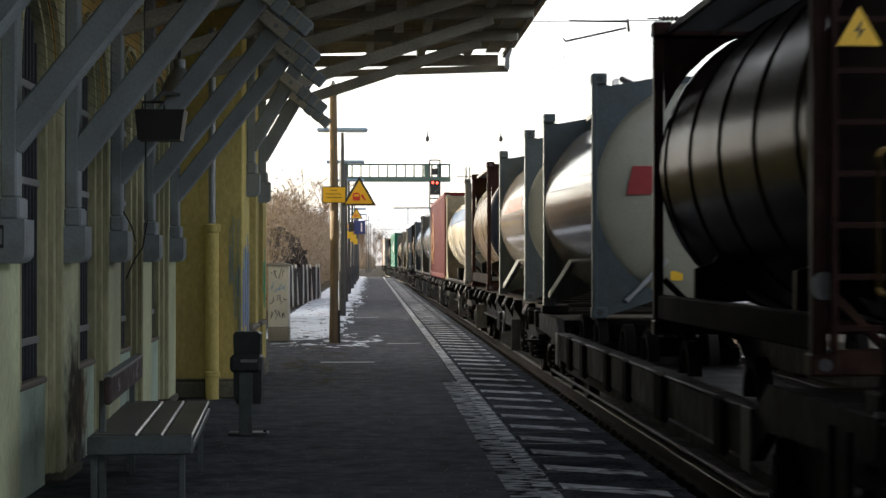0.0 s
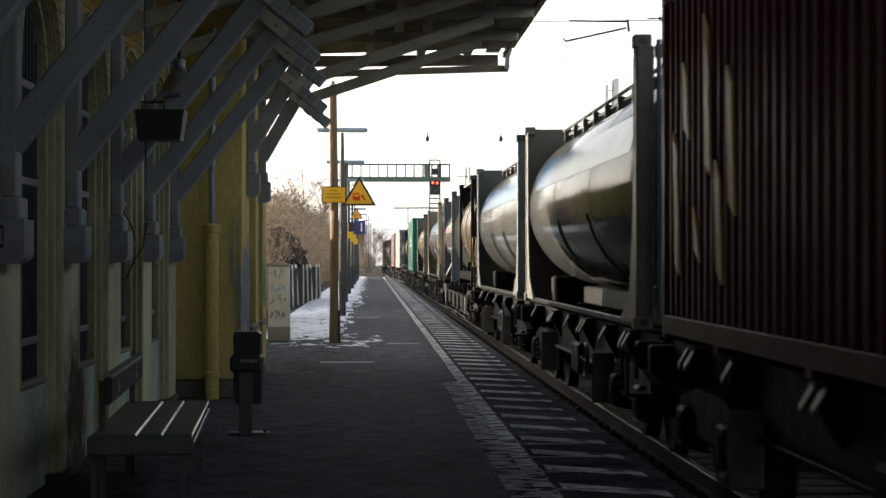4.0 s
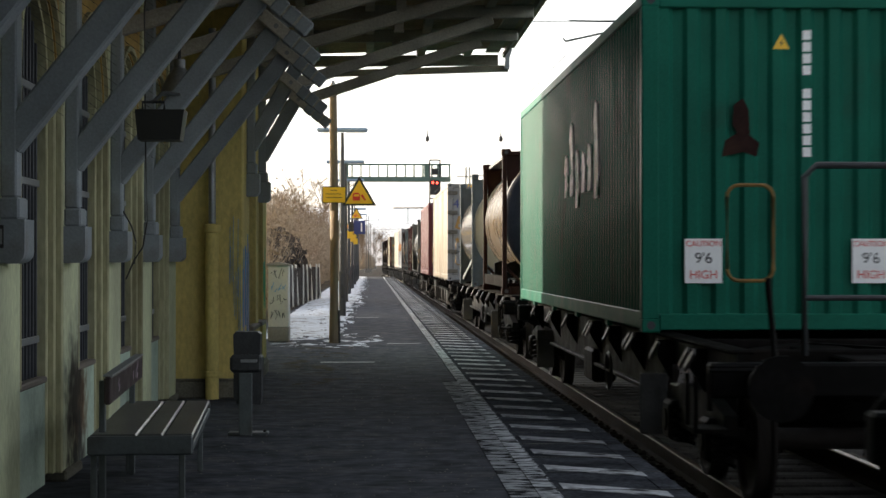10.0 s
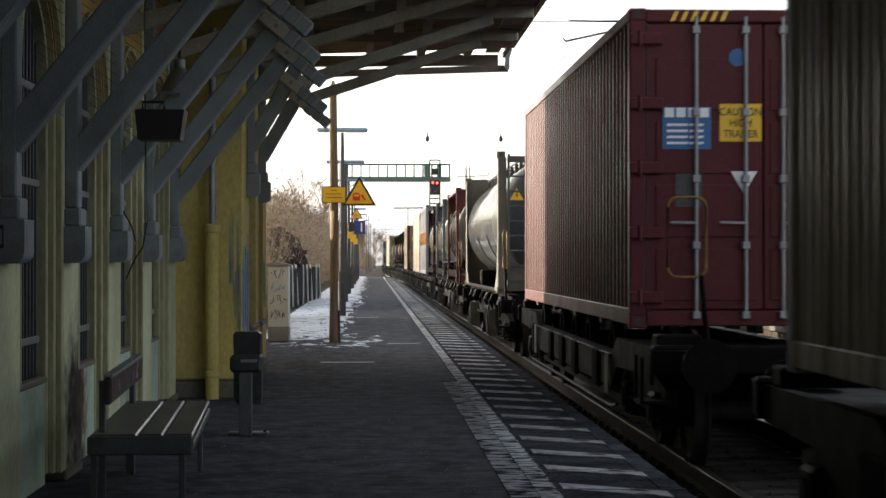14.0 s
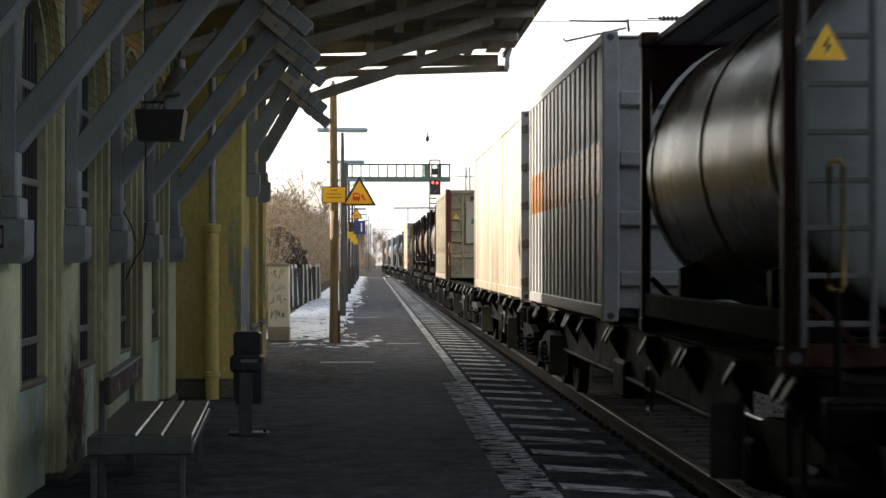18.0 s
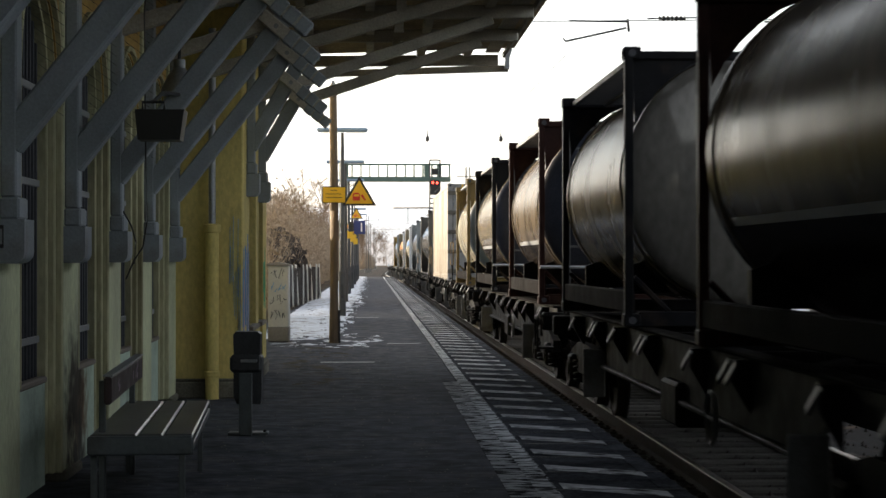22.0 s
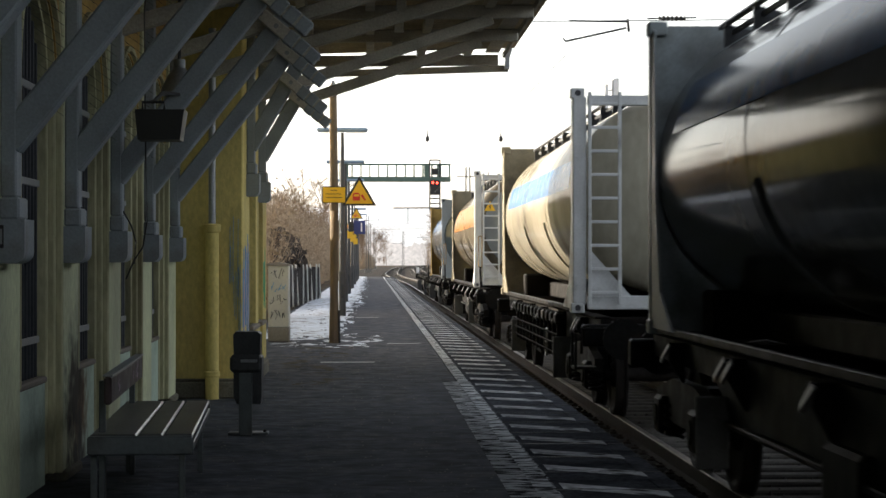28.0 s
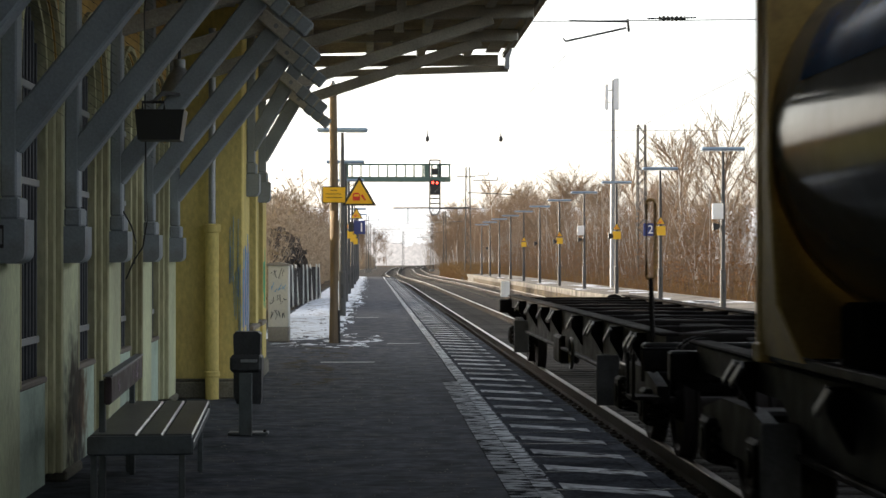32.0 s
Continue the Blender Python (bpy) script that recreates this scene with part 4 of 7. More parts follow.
    if rungs and not aside:
        part("placard", Geo().box(-0.72, -0.28, y0 + 0.0, y0 + 0.10, 1.34, 1.60), M_REDFR, c, "dark red rectangular placard")
        part("round_label", Geo().lathe([(y0 + 0.0, 0.0), (y0 + 0.0, 0.10), (y0 + 0.10, 0.105)], 18, -0.60, 1.12), M_TPALE, c, "round pale label")
        part("label_centre", Geo().lathe([(y0 - 0.004, 0.0), (y0 - 0.004, 0.065), (y0 + 0.0, 0.065)], 14, -0.60, 1.12), M_LABELBLUE, c)
        if stripe is M_STEEL:
            part("hand_rail", Geo().tube([(-1.20, -0.06, 0.52), (-0.30, -0.06, 0.52), (-0.22, -0.06, 0.44), (-0.22, -0.06, 0.10)], 0.024, 10), M_ZINC, c, "bright bent handrail")
    if s == 10.54:
        part("white_disc", Geo().lathe([(-0.008, 0.0), (-0.008, 0.075), (0.0, 0.075)], 20, -1.15, 0.48), M_TPALE, c, "round pale patch on the post")
    if sticker:
        warning_triangle(c, -0.98 if aside else -0.62 if rungs else -0.25, 2.02 if marks else 1.75, y0 - (0.12 if aside else -0.012), 0.24 if aside else 0.28 if marks else 0.34)
    if marks:
        for z, h, x0, x1, words, m in marks:
            wd, gap = (x1 - x0) / len(words) * 0.86, (x1 - x0) / len(words)
            for k in range(len(words)):
                xa = x0 + gap * k
                near = min((xa ** 2 + (z - cz) ** 2), ((xa + wd) ** 2 + (z - cz) ** 2), (xa + wd / 2) ** 2 + max(0.0, abs(z - cz) - h / 2) ** 2)
                part("lettering", Geo().prism(glyph_shape(xa, wd, z, h, k), y0 + dp * (1 - math.sqrt(max(0.0, 1 - near / r ** 2))) - 0.006, y0 + dp), m, c, "painted company lettering shape")
    if style == "bare" and marks:
        part("outlet_valve", Geo().lathe([(0.0, 0.0), (0.0, 0.05), (0.02, 0.06), (0.02, 0.095), (0.12, 0.10)], 20, -0.59, 1.10), M_STEEL, c, "round steel valve")
        part("round_label", Geo().lathe([(0.075, 0.0), (0.075, 0.075), (0.09, 0.08)], 20, -0.57, 0.83), M_WHITE, c, "round white label")
        part("hand_rail", Geo().tube([(-1.21, -0.06, 0.54), (-0.45, -0.06, 0.60), (-0.34, -0.06, 0.58), (-0.29, -0.06, 0.48), (-0.29, -0.06, 0.10)], 0.028, 10), M_ZINC, c, "bright bent handrail")
    if style == "plate":
        part("drain_bar", Geo().beam((-0.86, 0.0, 0.18), (-0.42, 0.0, 0.62), 0.05, 0.05, 0.006), M_ZINC, c, "pale diagonal drain bar")
        part("small_label", Geo().box(-0.38, -0.25, 0.05, 0.056, 0.40, 0.50), M_YELLOW, c, "small yellow label")
    return place_rolling(c, s, LOAD_Z)


def silo40(s, L, skin, bars, front="round", stripe=None, label="", lettered=None, back=None):
    """Long silo tank container with plated ends, fins and a railed catwalk."""
    W, H, r, cz = 2.45, 2.62, 1.17, 1.38
    back = back or bars
    c = thing("silo_container", label, "tank container", group="containers on the train")
    d0 = 0.16
    if front == "round":
        prof = [(0.14, 1.16), (0.3, r), (L - 0.34, r), (L - d0, 1.15)]
        part("front_dome", Geo().lathe([(0.02 + 0.10 * (k / 10) ** 2, max(0.001, 1.118 * k / 10)) for k in range(11)] + [(0.20, 1.13)], 52, 0, cz - 0.03), M_DOME, c, "glossy grey tank end")
    else:
        prof = [p for p in dished(r, 0.20, L - 0.25, 0.45) if p[0] < 1.0] + [(L - 0.34, r), (L - d0, 1.15)]
    part("rear_dome", Geo().lathe([(L - 0.055 - 0.10 * (k / 8) ** 2, max(0.001, 1.16 * k / 8)) for k in range(9)], 52, 0, cz - 0.03), back, c)
    shell = part("shell", Geo().lathe(prof, 52, 0, cz), skin, c, "long polished tank shell")
    for y in (L * 0.33, L * 0.66):
        part("weld_ring", Geo().lathe([(y - 0.02, r), (y - 0.02, r + 0.004), (y + 0.02, r + 0.004), (y + 0.02, r)], 52, 0, cz), skin, shell)
    if stripe:
        part("stripe", Geo().lathe([(0.9, r + 0.004), (L - 1.0, r + 0.004)], 10, 0, cz, *((146, 168) if stripe is M_STRIPEBLUE else (157, 175) if stripe is M_STRIPEPALE else (150, 180))), stripe, shell, "painted band along the tank")
    # end plates
    for y, a in ((0.0, 0.10), (L - 0.10, 0.10)):
        if front == "round" or y > 0:
            part("end_plate", Geo().holed(-W / 2 + 0.02, W / 2 - 0.02, 0.02, H - 0.03, 0, cz - 0.03, 1.13, y, y + a), back if y else bars, c, "square end plate with a round opening")
        else:
            for sx in (-1, 1):
                part("end_post", Geo().box(sx * (W / 2 - 0.02), sx * (W / 2 - 0.18), y, y + 0.2, 0.1, H - 0.1, 0.015), bars, c, "wide end post")
            for z0, z1 in ((0.04, 0.2), (H - 0.2, H - 0.08)):
                part("end_beam", Geo().box(-W / 2 + 0.2, W / 2 - 0.2, y + 0.05, y + 0.15, z0, z1, 0.01), bars, c, "end beam")
    for sx in (-1, 1):
        for y0, y1 in ((0.1, 0.62), (L - 0.1, L - 0.62)):
            part("end_cheek", Geo().prism([(y0, 0.05), (y0, H - 0.05), (y0 + (y1 - y0) * 0.35, H - 0.1), (y0 + (y1 - y0) * 0.40, cz + 0.4), (y0 + (y1 - y0) * 0.45, cz - 0.3), (y0 + (y1 - y0) * 0.9, 0.35), (y1 + (y1 - y0) * 1.2, 0.05)], sx * (W / 2 - 0.03), sx * (W / 2 - 0.05), "x"), back if y0 > 1 else bars, c, "side cheek plate of the end frame")
    for sx in (-1, 1):
        for y in (L * 0.36, L * 0.64):
            a0, a1 = (192, 236) if sx < 0 else (304, 348)
            part("fin", Geo().lathe([(y - 0.03, r - 0.01), (y - 0.02, r + 0.025), (y + 0.02, r + 0.025), (y + 0.03, r - 0.01)], 10, 0, cz, a0, a1), skin, c, "narrow support fin")
        part("bottom_rail", Geo().box(sx * (W / 2 - 0.06), sx * (W / 2 - 0.12), 0.2, L - 0.2, 0.01, 0.07, 0.008), M_DARKFR, c)
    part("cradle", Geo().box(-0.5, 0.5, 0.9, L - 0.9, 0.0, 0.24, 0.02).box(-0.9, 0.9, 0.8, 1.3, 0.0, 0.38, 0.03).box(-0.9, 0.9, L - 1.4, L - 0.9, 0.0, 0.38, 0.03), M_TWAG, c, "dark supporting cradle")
    part("catwalk", Geo().box(-0.30, 0.30, 0.4, L - 0.6, H - 0.07, H - 0.045, 0.0), M_STEEL, c, "steel catwalk")
    me = mesh_of("manhole", Geo().lathe([(H - 0.16, 0.27), (H + 0.0, 0.27), (H + 0.04, 0.2), (H + 0.04, 0.0)], 18, 0, 0, axis="z"), M_STEELDK)
    for y in (L * 0.2, L * 0.5, L * 0.8):
        part("manhole", me, None, c, at=pose(0, y, 0))
    rl = part("catwalk_rail", Geo().tube([(-0.66, 0.3, H - 0.08), (-0.66, L - 0.4, H - 0.08)], 0.024, 6), M_STEELDK, c, "thin catwalk rail")
    part("catwalk_edge", Geo().box(-0.62, -0.59, 0.3, L - 0.5, H - 0.17, H - 0.13, 0.004), M_STEELDK, c, "folded catwalk edge")
    st = mesh_of("rail_bracket", Geo().prism([(-0.68, H - 0.28), (-0.68, H - 0.08), (-0.45, H - 0.14)], -0.03, 0.03).box(-0.68, -0.63, -0.07, 0.07, H - 0.12, H - 0.07, 0.006), M_STEELDK)
    for i in range(10):
        part("rail_bracket", st, None, rl, at=pose(0, 0.5 + (L - 1.2) * i / 9, 0))
    castings(c, L, W, H, bars, back)
    if front == "ladder":
        ladder(c, -1.01, -0.66, 0.1, H - 0.05, 0.0, M_WHITEFR if bars is M_WHITEFR else M_BLUEFR, 9)
        if stripe not in (M_STRIPEBLUE, M_STRIPEPALE):
            warning_triangle(c, -0.86, 1.72, -0.008, 0.26)
        part("front_valve", Geo().lathe([(-0.02, 0.0), (-0.02, 0.12), (0.14, 0.12)], 16, 0.35, 0.6).tube([(0.35, 0.05, 0.6), (0.35, 0.02, 0.3)], 0.06, 10), M_STEELDK, c, "outlet valve")
        for sx in (-1, 1):
            part("foot_gusset", Geo().prism([(sx * (W / 2 - 0.22), 0.12), (sx * (W / 2 - 0.22), 0.75), (sx * 0.45, 0.12)], 0.06, 0.1), bars, c)
        text_bars("lettering", c, 0.0, 0.75, 2.40, 0.09, 0.05, M_BLACK, (4, 6, 1), "dark stencilled number bars")
        if stripe is M_STRIPEORANGE:
            for k, (x, words) in enumerate(((-0.09, "MAX GROSS : 36000 kg"), (0.20, "79200 lb"), (-0.09, "TARE          : 2500 kg"), (0.20, "5500 lb"), (-0.09, "CAPACITY   : 59000 l"), (-0.02, "Max. Working Pressure: 2b"))):
                lettering("data_line", words, 0.075, M_BLACK, c, pose(x, 0.175, 1.54 - 0.078 * k), "black stencilled data line", 0.012, 1.1)
            warning_triangle(c, 0.23, 1.80, 0.19, 0.36)
            part("hose", Geo().tube([(0.42, 0.12, H - 0.25), (0.62, 0.06, 1.95), (0.72, 0.04, 1.5), (0.74, 0.04, 1.1), (0.70, 0.06, 0.75), (0.35, 0.0, 0.62), (-0.1, -0.03, 0.52), (-0.5, -0.02, 0.50), (-0.68, 0.0, 0.56)], 0.04, 10), M_SEAL, c, "black rubber hose")
            part("manifold", Geo().tube([(0.40, 0.05, 1.02), (1.02, 0.05, 1.02)], 0.045, 10).tube([(0.50, 0.03, 1.30), (0.50, 0.03, 0.78)], 0.03, 8).tube([(0.72, 0.03, 1.32), (0.72, 0.03, 0.74)], 0.035, 8).tube([(0.92, 0.03, 1.30), (0.92, 0.03, 0.9)], 0.03, 8), M_ZINC, c, "chromed valve manifold")
            part("outlet_flange", Geo().lathe([(0.02, 0.24), (0.02, 0.30), (0.10, 0.32), (0.16, 0.32)], 24, -0.05, 0.42), M_STEELDK, c, "dark outlet flange")
            part("outlet_cap", Geo().lathe([(-0.06, 0.0), (-0.06, 0.09), (-0.03, 0.12), (0.14, 0.13)], 20, -0.02, 0.30), M_ZINC, c, "bright round outlet cap")
        else:
            for k, z in enumerate((1.72, 1.60, 1.45, 1.34)):
                text_bars("small_print", c, 0.05, 0.55 if k % 2 else 0.7, z, 0.05, 0.186, M_BLACK, (3, 4, 3))
            part("hose", Geo().tube([(0.42, 0.12, H - 0.25), (0.66, 0.06, 1.7), (0.72, 0.05, 1.1), (0.5, 0.03, 0.6)], 0.035, 8), M_SEAL, c, "black rubber hose")
        if stripe is M_STRIPEORANGE:
            cap = [(y - 0.006, q) for y, q in prof if q < 1.06 and y < 1.0]
            part("front_cap", Geo().lathe(cap, 52, 0, cz), M_PALEFR, c, "pale painted tank end")
        if lettered:
            part("name_board", Geo().box(0.02, 0.95, 0.175, 0.188, 1.86, 2.0), lettered, c, "blue company band")
    else:
        if back is M_MUSTARD:
            lettering("lettering", "PLNU 001 170 4", 0.135, M_BLACK, c, pose(0.08, 0.060, cz + 0.82), "dark stencilled container code", 0.016, 0.82)
        else:
            text_bars("lettering", c, -0.35, 0.42, cz + 0.80, 0.09, 0.072, M_STEELDK, (4, 3, 3, 1), "dark stencilled number bars")
    part("outlet_pipe", Geo().tube([(-1.05, 1.2, 0.35), (-0.9, 1.55, 0.3)], 0.09, 12), M_STEELDK, c, "outlet pipe")
    return place_rolling(c, s, LOAD_Z)


def ribbed_side(g, x, y0, y1, z0, z1, pitch, depth, flat=0.5, sx=-1):
    """Corrugated wall: waves along y that step in by depth."""
    ys, n = [], int(round((y1 - y0) / pitch))
    pitch = (y1 - y0) / n
    for i in range(n):
        a = y0 + pitch * i
        ys += [(a, 0), (a + pitch * flat * 0.5, 0), (a + pitch * 0.5, 1), (a + pitch * (0.5 + flat * 0.5), 1)]
    ys.append((y1, 0))
    vs = []
    for y, k in ys:
        for z in (z0, z1):
            vs.append((x - sx * depth * k, y, z))
    g.add(vs, [(2 * i, 2 * i + 2, 2 * i + 3, 2 * i + 1) for i in range(len(ys) - 1)])
    return g


def box_container(s, L, H, paint, doors, label, W=2.438, pitch=0.28, depth=0.036, seal=M_SEAL, front="doors", posts=None):
    """Dry container: corrugated sides, posts, rails, castings and a door or wall end."""
    c = thing("box_container", label, "container", group="containers on the train")
    hw = W / 2
    for sx in (-1, 1):
        g = ribbed_side(Geo(), sx * (hw - 0.012), 0.16, L - 0.16, 0.16, H - 0.10, pitch, depth, sx=sx)
        part("side_panel", g, paint, c, "corrugated side panel", smooth=20)
        part("top_rail", Geo().box(sx * hw, sx * (hw - 0.06), 0.14, L - 0.14, H - 0.115, H - 0.01, 0.01), paint, c, "top rail")
        part("bottom_rail", Geo().box(sx * hw, sx * (hw - 0.05), 0.14, L - 0.14, 0.03, 0.18, 0.01), paint, c, "bottom rail")
        for y in (0.0, L - 0.16):
            part("corner_post", Geo().box(sx * hw, sx * (hw - 0.15), y, y + 0.16, 0.11, H - 0.11, 0.012), posts or paint, c, "corner post")
        for k in range(4):
            y = L * (0.18 + 0.21 * k)
            part("rail_lug", Geo().box(sx * hw, sx * (hw - 0.05), y, y + 0.22, -0.02, 0.05, 0.01), paint, c)
    rg = Geo()
    n = int((L - 0.3) / 0.3)
    for i in range(n + 1):
        y = 0.15 + 0.3 * i
        for x in (-hw + 0.05, hw - 0.05):
            rg.v.append((x, y, H - 0.03 + (0.018 if i % 2 else 0)))
        if i:
            k = len(rg.v) - 4
            rg.f.append((k, k + 1, k + 3, k + 2))
    part("roof", rg, paint, c, "corrugated roof", smooth=0)
    part("rear_wall", Geo().box(-hw + 0.15, hw - 0.15, L - 0.08, L - 0.03, 0.1, H - 0.1), paint, c)
    part("floor", Geo().box(-hw + 0.05, hw - 0.05, 0.1, L - 0.1, 0.08, 0.16), M_TWAG, c)
    castings(c, L, W, H, posts or paint)
    part("header", Geo().box(-hw + 0.15, hw - 0.15, 0.0, 0.12, H - 0.13, H - 0.01, 0.012), posts or paint, c, "door header")
    part("door_sill", Geo().box(-hw + 0.15, hw - 0.15, -0.01, 0.12, 0.02, 0.16, 0.012), posts or paint, c, "door sill")
    if front == "doors":
        for sx in (-1, 1):
            d = part("door", Geo().box(sx * 0.006, sx * (hw - 0.16), 0.02, 0.06, 0.17, H - 0.14, 0.008), doors, c, "container door leaf")
            for k in range(4):
                z0 = 0.25 + (H - 0.6) * k / 4
                part("door_panel", Geo().box(sx * 0.06, sx * (hw - 0.24), 0.006, 0.02, z0, z0 + (H - 0.6) / 4 - 0.10, 0.006), doors, d)
            part("door_gasket", Geo().box(sx * (hw - 0.168), sx * (hw - 0.155), 0.01, 0.05, 0.16, H - 0.13), seal, d, "black rubber gasket")
            for bx in (0.17, 0.62):
                rod = part("lock_rod", Geo().tube([(sx * bx, -0.035, 0.09), (sx * bx, -0.035, H - 0.08)], 0.018, 8), M_STEEL, d, "galvanised locking rod")
                for z in (0.12, 0.75, 1.35, 1.95, H - 0.2):
                    part("rod_bracket", Geo().box(sx * bx - 0.035, sx * bx + 0.035, -0.06, 0.02, z - 0.035, z + 0.035, 0.008), M_STEEL, rod)
                part("rod_handle", Geo().beam((sx * bx, -0.06, 0.95), (sx * (bx + 0.24), -0.06, 0.955), 0.02, 0.026, 0.006), M_STEEL, rod)
            for k in range(5):
                z = 0.28 + (H - 0.56) * k / 4
                part("hinge", Geo().box(sx * (hw + 0.004), sx * (hw - 0.30), -0.035, 0.02, z - 0.055, z + 0.055, 0.012).tube([(sx * (hw - 0.09), -0.03, z - 0.07), (sx * (hw - 0.09), -0.03, z + 0.07)], 0.02, 8), M_GREYFR if doors is M_BOXDOOR else doors, d, "heavy door hinge")
        hz = Geo()
        for k in range(6):
            hz.prism([(-0.85 + 0.09 * k, H - 0.12), (-0.81 + 0.09 * k, H - 0.12), (-0.77 + 0.09 * k, H - 0.03), (-0.81 + 0.09 * k, H - 0.03)], -0.004, 0.0)
        part("height_warning_stripes", hz, M_YELLOW, c, "yellow and black height warning stripes")
    else:
        g = Geo()
        ys, n = [], 9
        wd = W - 0.3
        vs = []
        for i in range(n):
            a = -wd / 2 + wd * i / n
            for x, k in ((a, 0), (a + wd / n * 0.35, 0), (a + wd / n * 0.5, 1), (a + wd / n * 0.85, 1)):
                vs.append((x, k))
        vs.append((wd / 2, 0))
        for x, k in vs:
            for z in (0.16, H - 0.13):
                g.v.append((x, 0.02 + 0.045 * k, z))
        g.f += [(2 * i, 2 * i + 1, 2 * i + 3, 2 * i + 2) for i in range(len(vs) - 1)]
        part("front_wall", g, paint, c, "corrugated front wall", smooth=20)
    return c


def star(cx, cz, r):
    return [(cx + (r if i % 2 == 0 else r * 0.42) * math.sin(math.pi * i / 5), cz + (r if i % 2 == 0 else r * 0.42) * math.cos(math.pi * i / 5)) for i in range(10)]


def white45(s, sign_z, stars_z, logo_z, label, shift=0.0):
    """White forty-five-foot container with ochre lettering shapes and stars on its doors."""
    c = box_container(s, 13.716, 2.896, M_BOXWHITE, M_BOXDOOR, label, W=2.5, pitch=0.2, depth=0.016, posts=M_BOXDOOR)
    yf = 0.004
    lettering("size_number", "45", 0.36, M_LOGOBLUE, c, pose(-0.72 + shift, yf, sign_z), "large blue number 45")
    # company lettering as plain ochre shapes on a rising curve
    for k, x in enumerate((-0.68, -0.30, 0.10, 0.46)):
        h = 0.38
        z = logo_z + 0.12 * math.sin(math.pi * (k + 0.6) / 4.2)
        m = pose(x + shift, yf, z, 0, (16, 5, -5, -14)[k], 0)
        if k == 0:
            g = Geo().box(-0.13, -0.05, -0.004, 0.0, -h / 2, h / 2)
            for dz in (-h / 2 + 0.03, 0.0, h / 2 - 0.03):
                g.box(-0.05, 0.12, -0.004, 0.0, dz - 0.03, dz + 0.03)
        else:
            g = Geo().lathe([(-0.004, 0.10), (-0.004, 0.17), (0.0, 0.17)], 20, 0, 0, 30, 330) if k == 1 else Geo().prism([(-0.13, -h / 2), (0.13, -h / 2), (0.10, h / 2), (-0.10, h / 2)], -0.004, 0.0)
        part("lettering_block", g, M_LOGOGOLD, c, "ochre lettering shape", at=m)
    for k in range(7):
        x = -0.78 + shift + 0.22 * k
        part("star", Geo().prism(star(x, stars_z + 0.12 * math.sin(math.pi * k / 6), 0.09), -0.004 + yf, yf), M_LOGOGOLD, c, "ochre star")
    text_bars("web_address", c, -0.75 + shift, 0.75, 1.0 if shift else 1.12, 0.04, yf, M_POLE, (1, 1, 1, 3, 2, 2))
    text_bars("contact_line", c, -0.75 + shift, 0.75, 0.86 if shift else 0.94, 0.032, yf, M_POLE, (3, 2, 2, 4, 2))
    warning_triangle(c, -0.05, sign_z - 0.17, yf, 0.26)
    part("placard", Geo().box(0.1, 0.6, 0.0, 0.006, 0.42, 0.68), M_BOXDOOR, c, "pale document plate")
    return place_rolling(c, s, LOAD_Z)


def maroon45(s):
    c = box_container(s, 13.716, 2.75, M_BOXRED, M_BOXRED, "maroon forty-five-foot box container with ochre lettering marks", pitch=0.27, depth=0.05, front="wall")
    for k, (z0, z1) in enumerate(((0.9, 1.9), (0.45, 1.3), (1.2, 2.35), (0.6, 1.0), (1.5, 2.1), (0.5, 1.6))):
        y = 10.5 + 0.46 * k
        part("side_lettering", Geo().prism([(y, z0), (y + 0.22, z0 + 0.1), (y + 0.30, z1), (y + 0.1, z1 - 0.15)], -1.224, -1.2075, "x"), M_FLAME, c, "orange side marking")
    return place_rolling(c, s, LOAD_Z)


def green45(s):
    c = box_container(s, 13.716, 2.896, M_BOXGREEN, M_BOXGREEN, "green forty-five-foot box container with white side lettering and caution plates", W=2.5, pitch=0.21, depth=0.03, front="wall")
    for k, (z0, z1) in enumerate(((1.25, 2.25), (1.35, 1.85), (1.35, 1.8), (1.2, 1.85), (1.35, 2.2), (1.35, 1.85))):
        y = 3.2 + 0.62 * k
        part("side_lettering", Geo().prism([(y + 0.40, z0), (y + 0.08, z0), (y, z0 + 0.2), (y + 0.1, z1 - 0.05), (y + 0.3, z1), (y + 0.46, z1 - 0.2), (y + 0.3, (z0 + z1) / 2)], -1.2565, -1.24, "x"), M_WORNWHITE, c, "worn white lettering shape")
    for x in (-0.72, 0.72):
        p = part("caution_plate", Geo().box(x - 0.16, x + 0.16, 0.012, 0.018, 0.42, 0.80), M_WHITE, c, "white caution plate")
        lettering("caution_word", "CAUTION", 0.068, M_RED, p, pose(x, 0.009, 0.755), "small red word", 0.001)
        lettering("height_figure", "9'6", 0.13, M_SEAL, p, pose(x, 0.009, 0.63), "dark height figure", 0.001)
        lettering("caution_word", "HIGH", 0.10, M_RED, p, pose(x, 0.009, 0.49), "red word", 0.001)
    warning_triangle(c, -0.05, 2.42, 0.018, 0.15)
    nb = Geo()
    for k in range(12):
        if k not in (4, 11):
            nb.box(0.135, 0.205, 0.014, 0.018, 2.50 - 0.1 * k, 2.58 - 0.1 * k)
    part("number_bars", nb, M_WHITE, c, "white upright row of number bars")
    part("spray_mark", Geo().prism([(-0.56, 1.50), (-0.38, 1.54), (-0.26, 1.50), (-0.24, 1.62), (-0.32, 1.68), (-0.33, 1.90), (-0.38, 2.00), (-0.46, 1.94), (-0.47, 1.78), (-0.43, 1.70), (-0.53, 1.64)], 0.014, 0.018), M_BROWNFR, c, "brown repaired patch")
    return place_rolling(c, s, LOAD_Z)


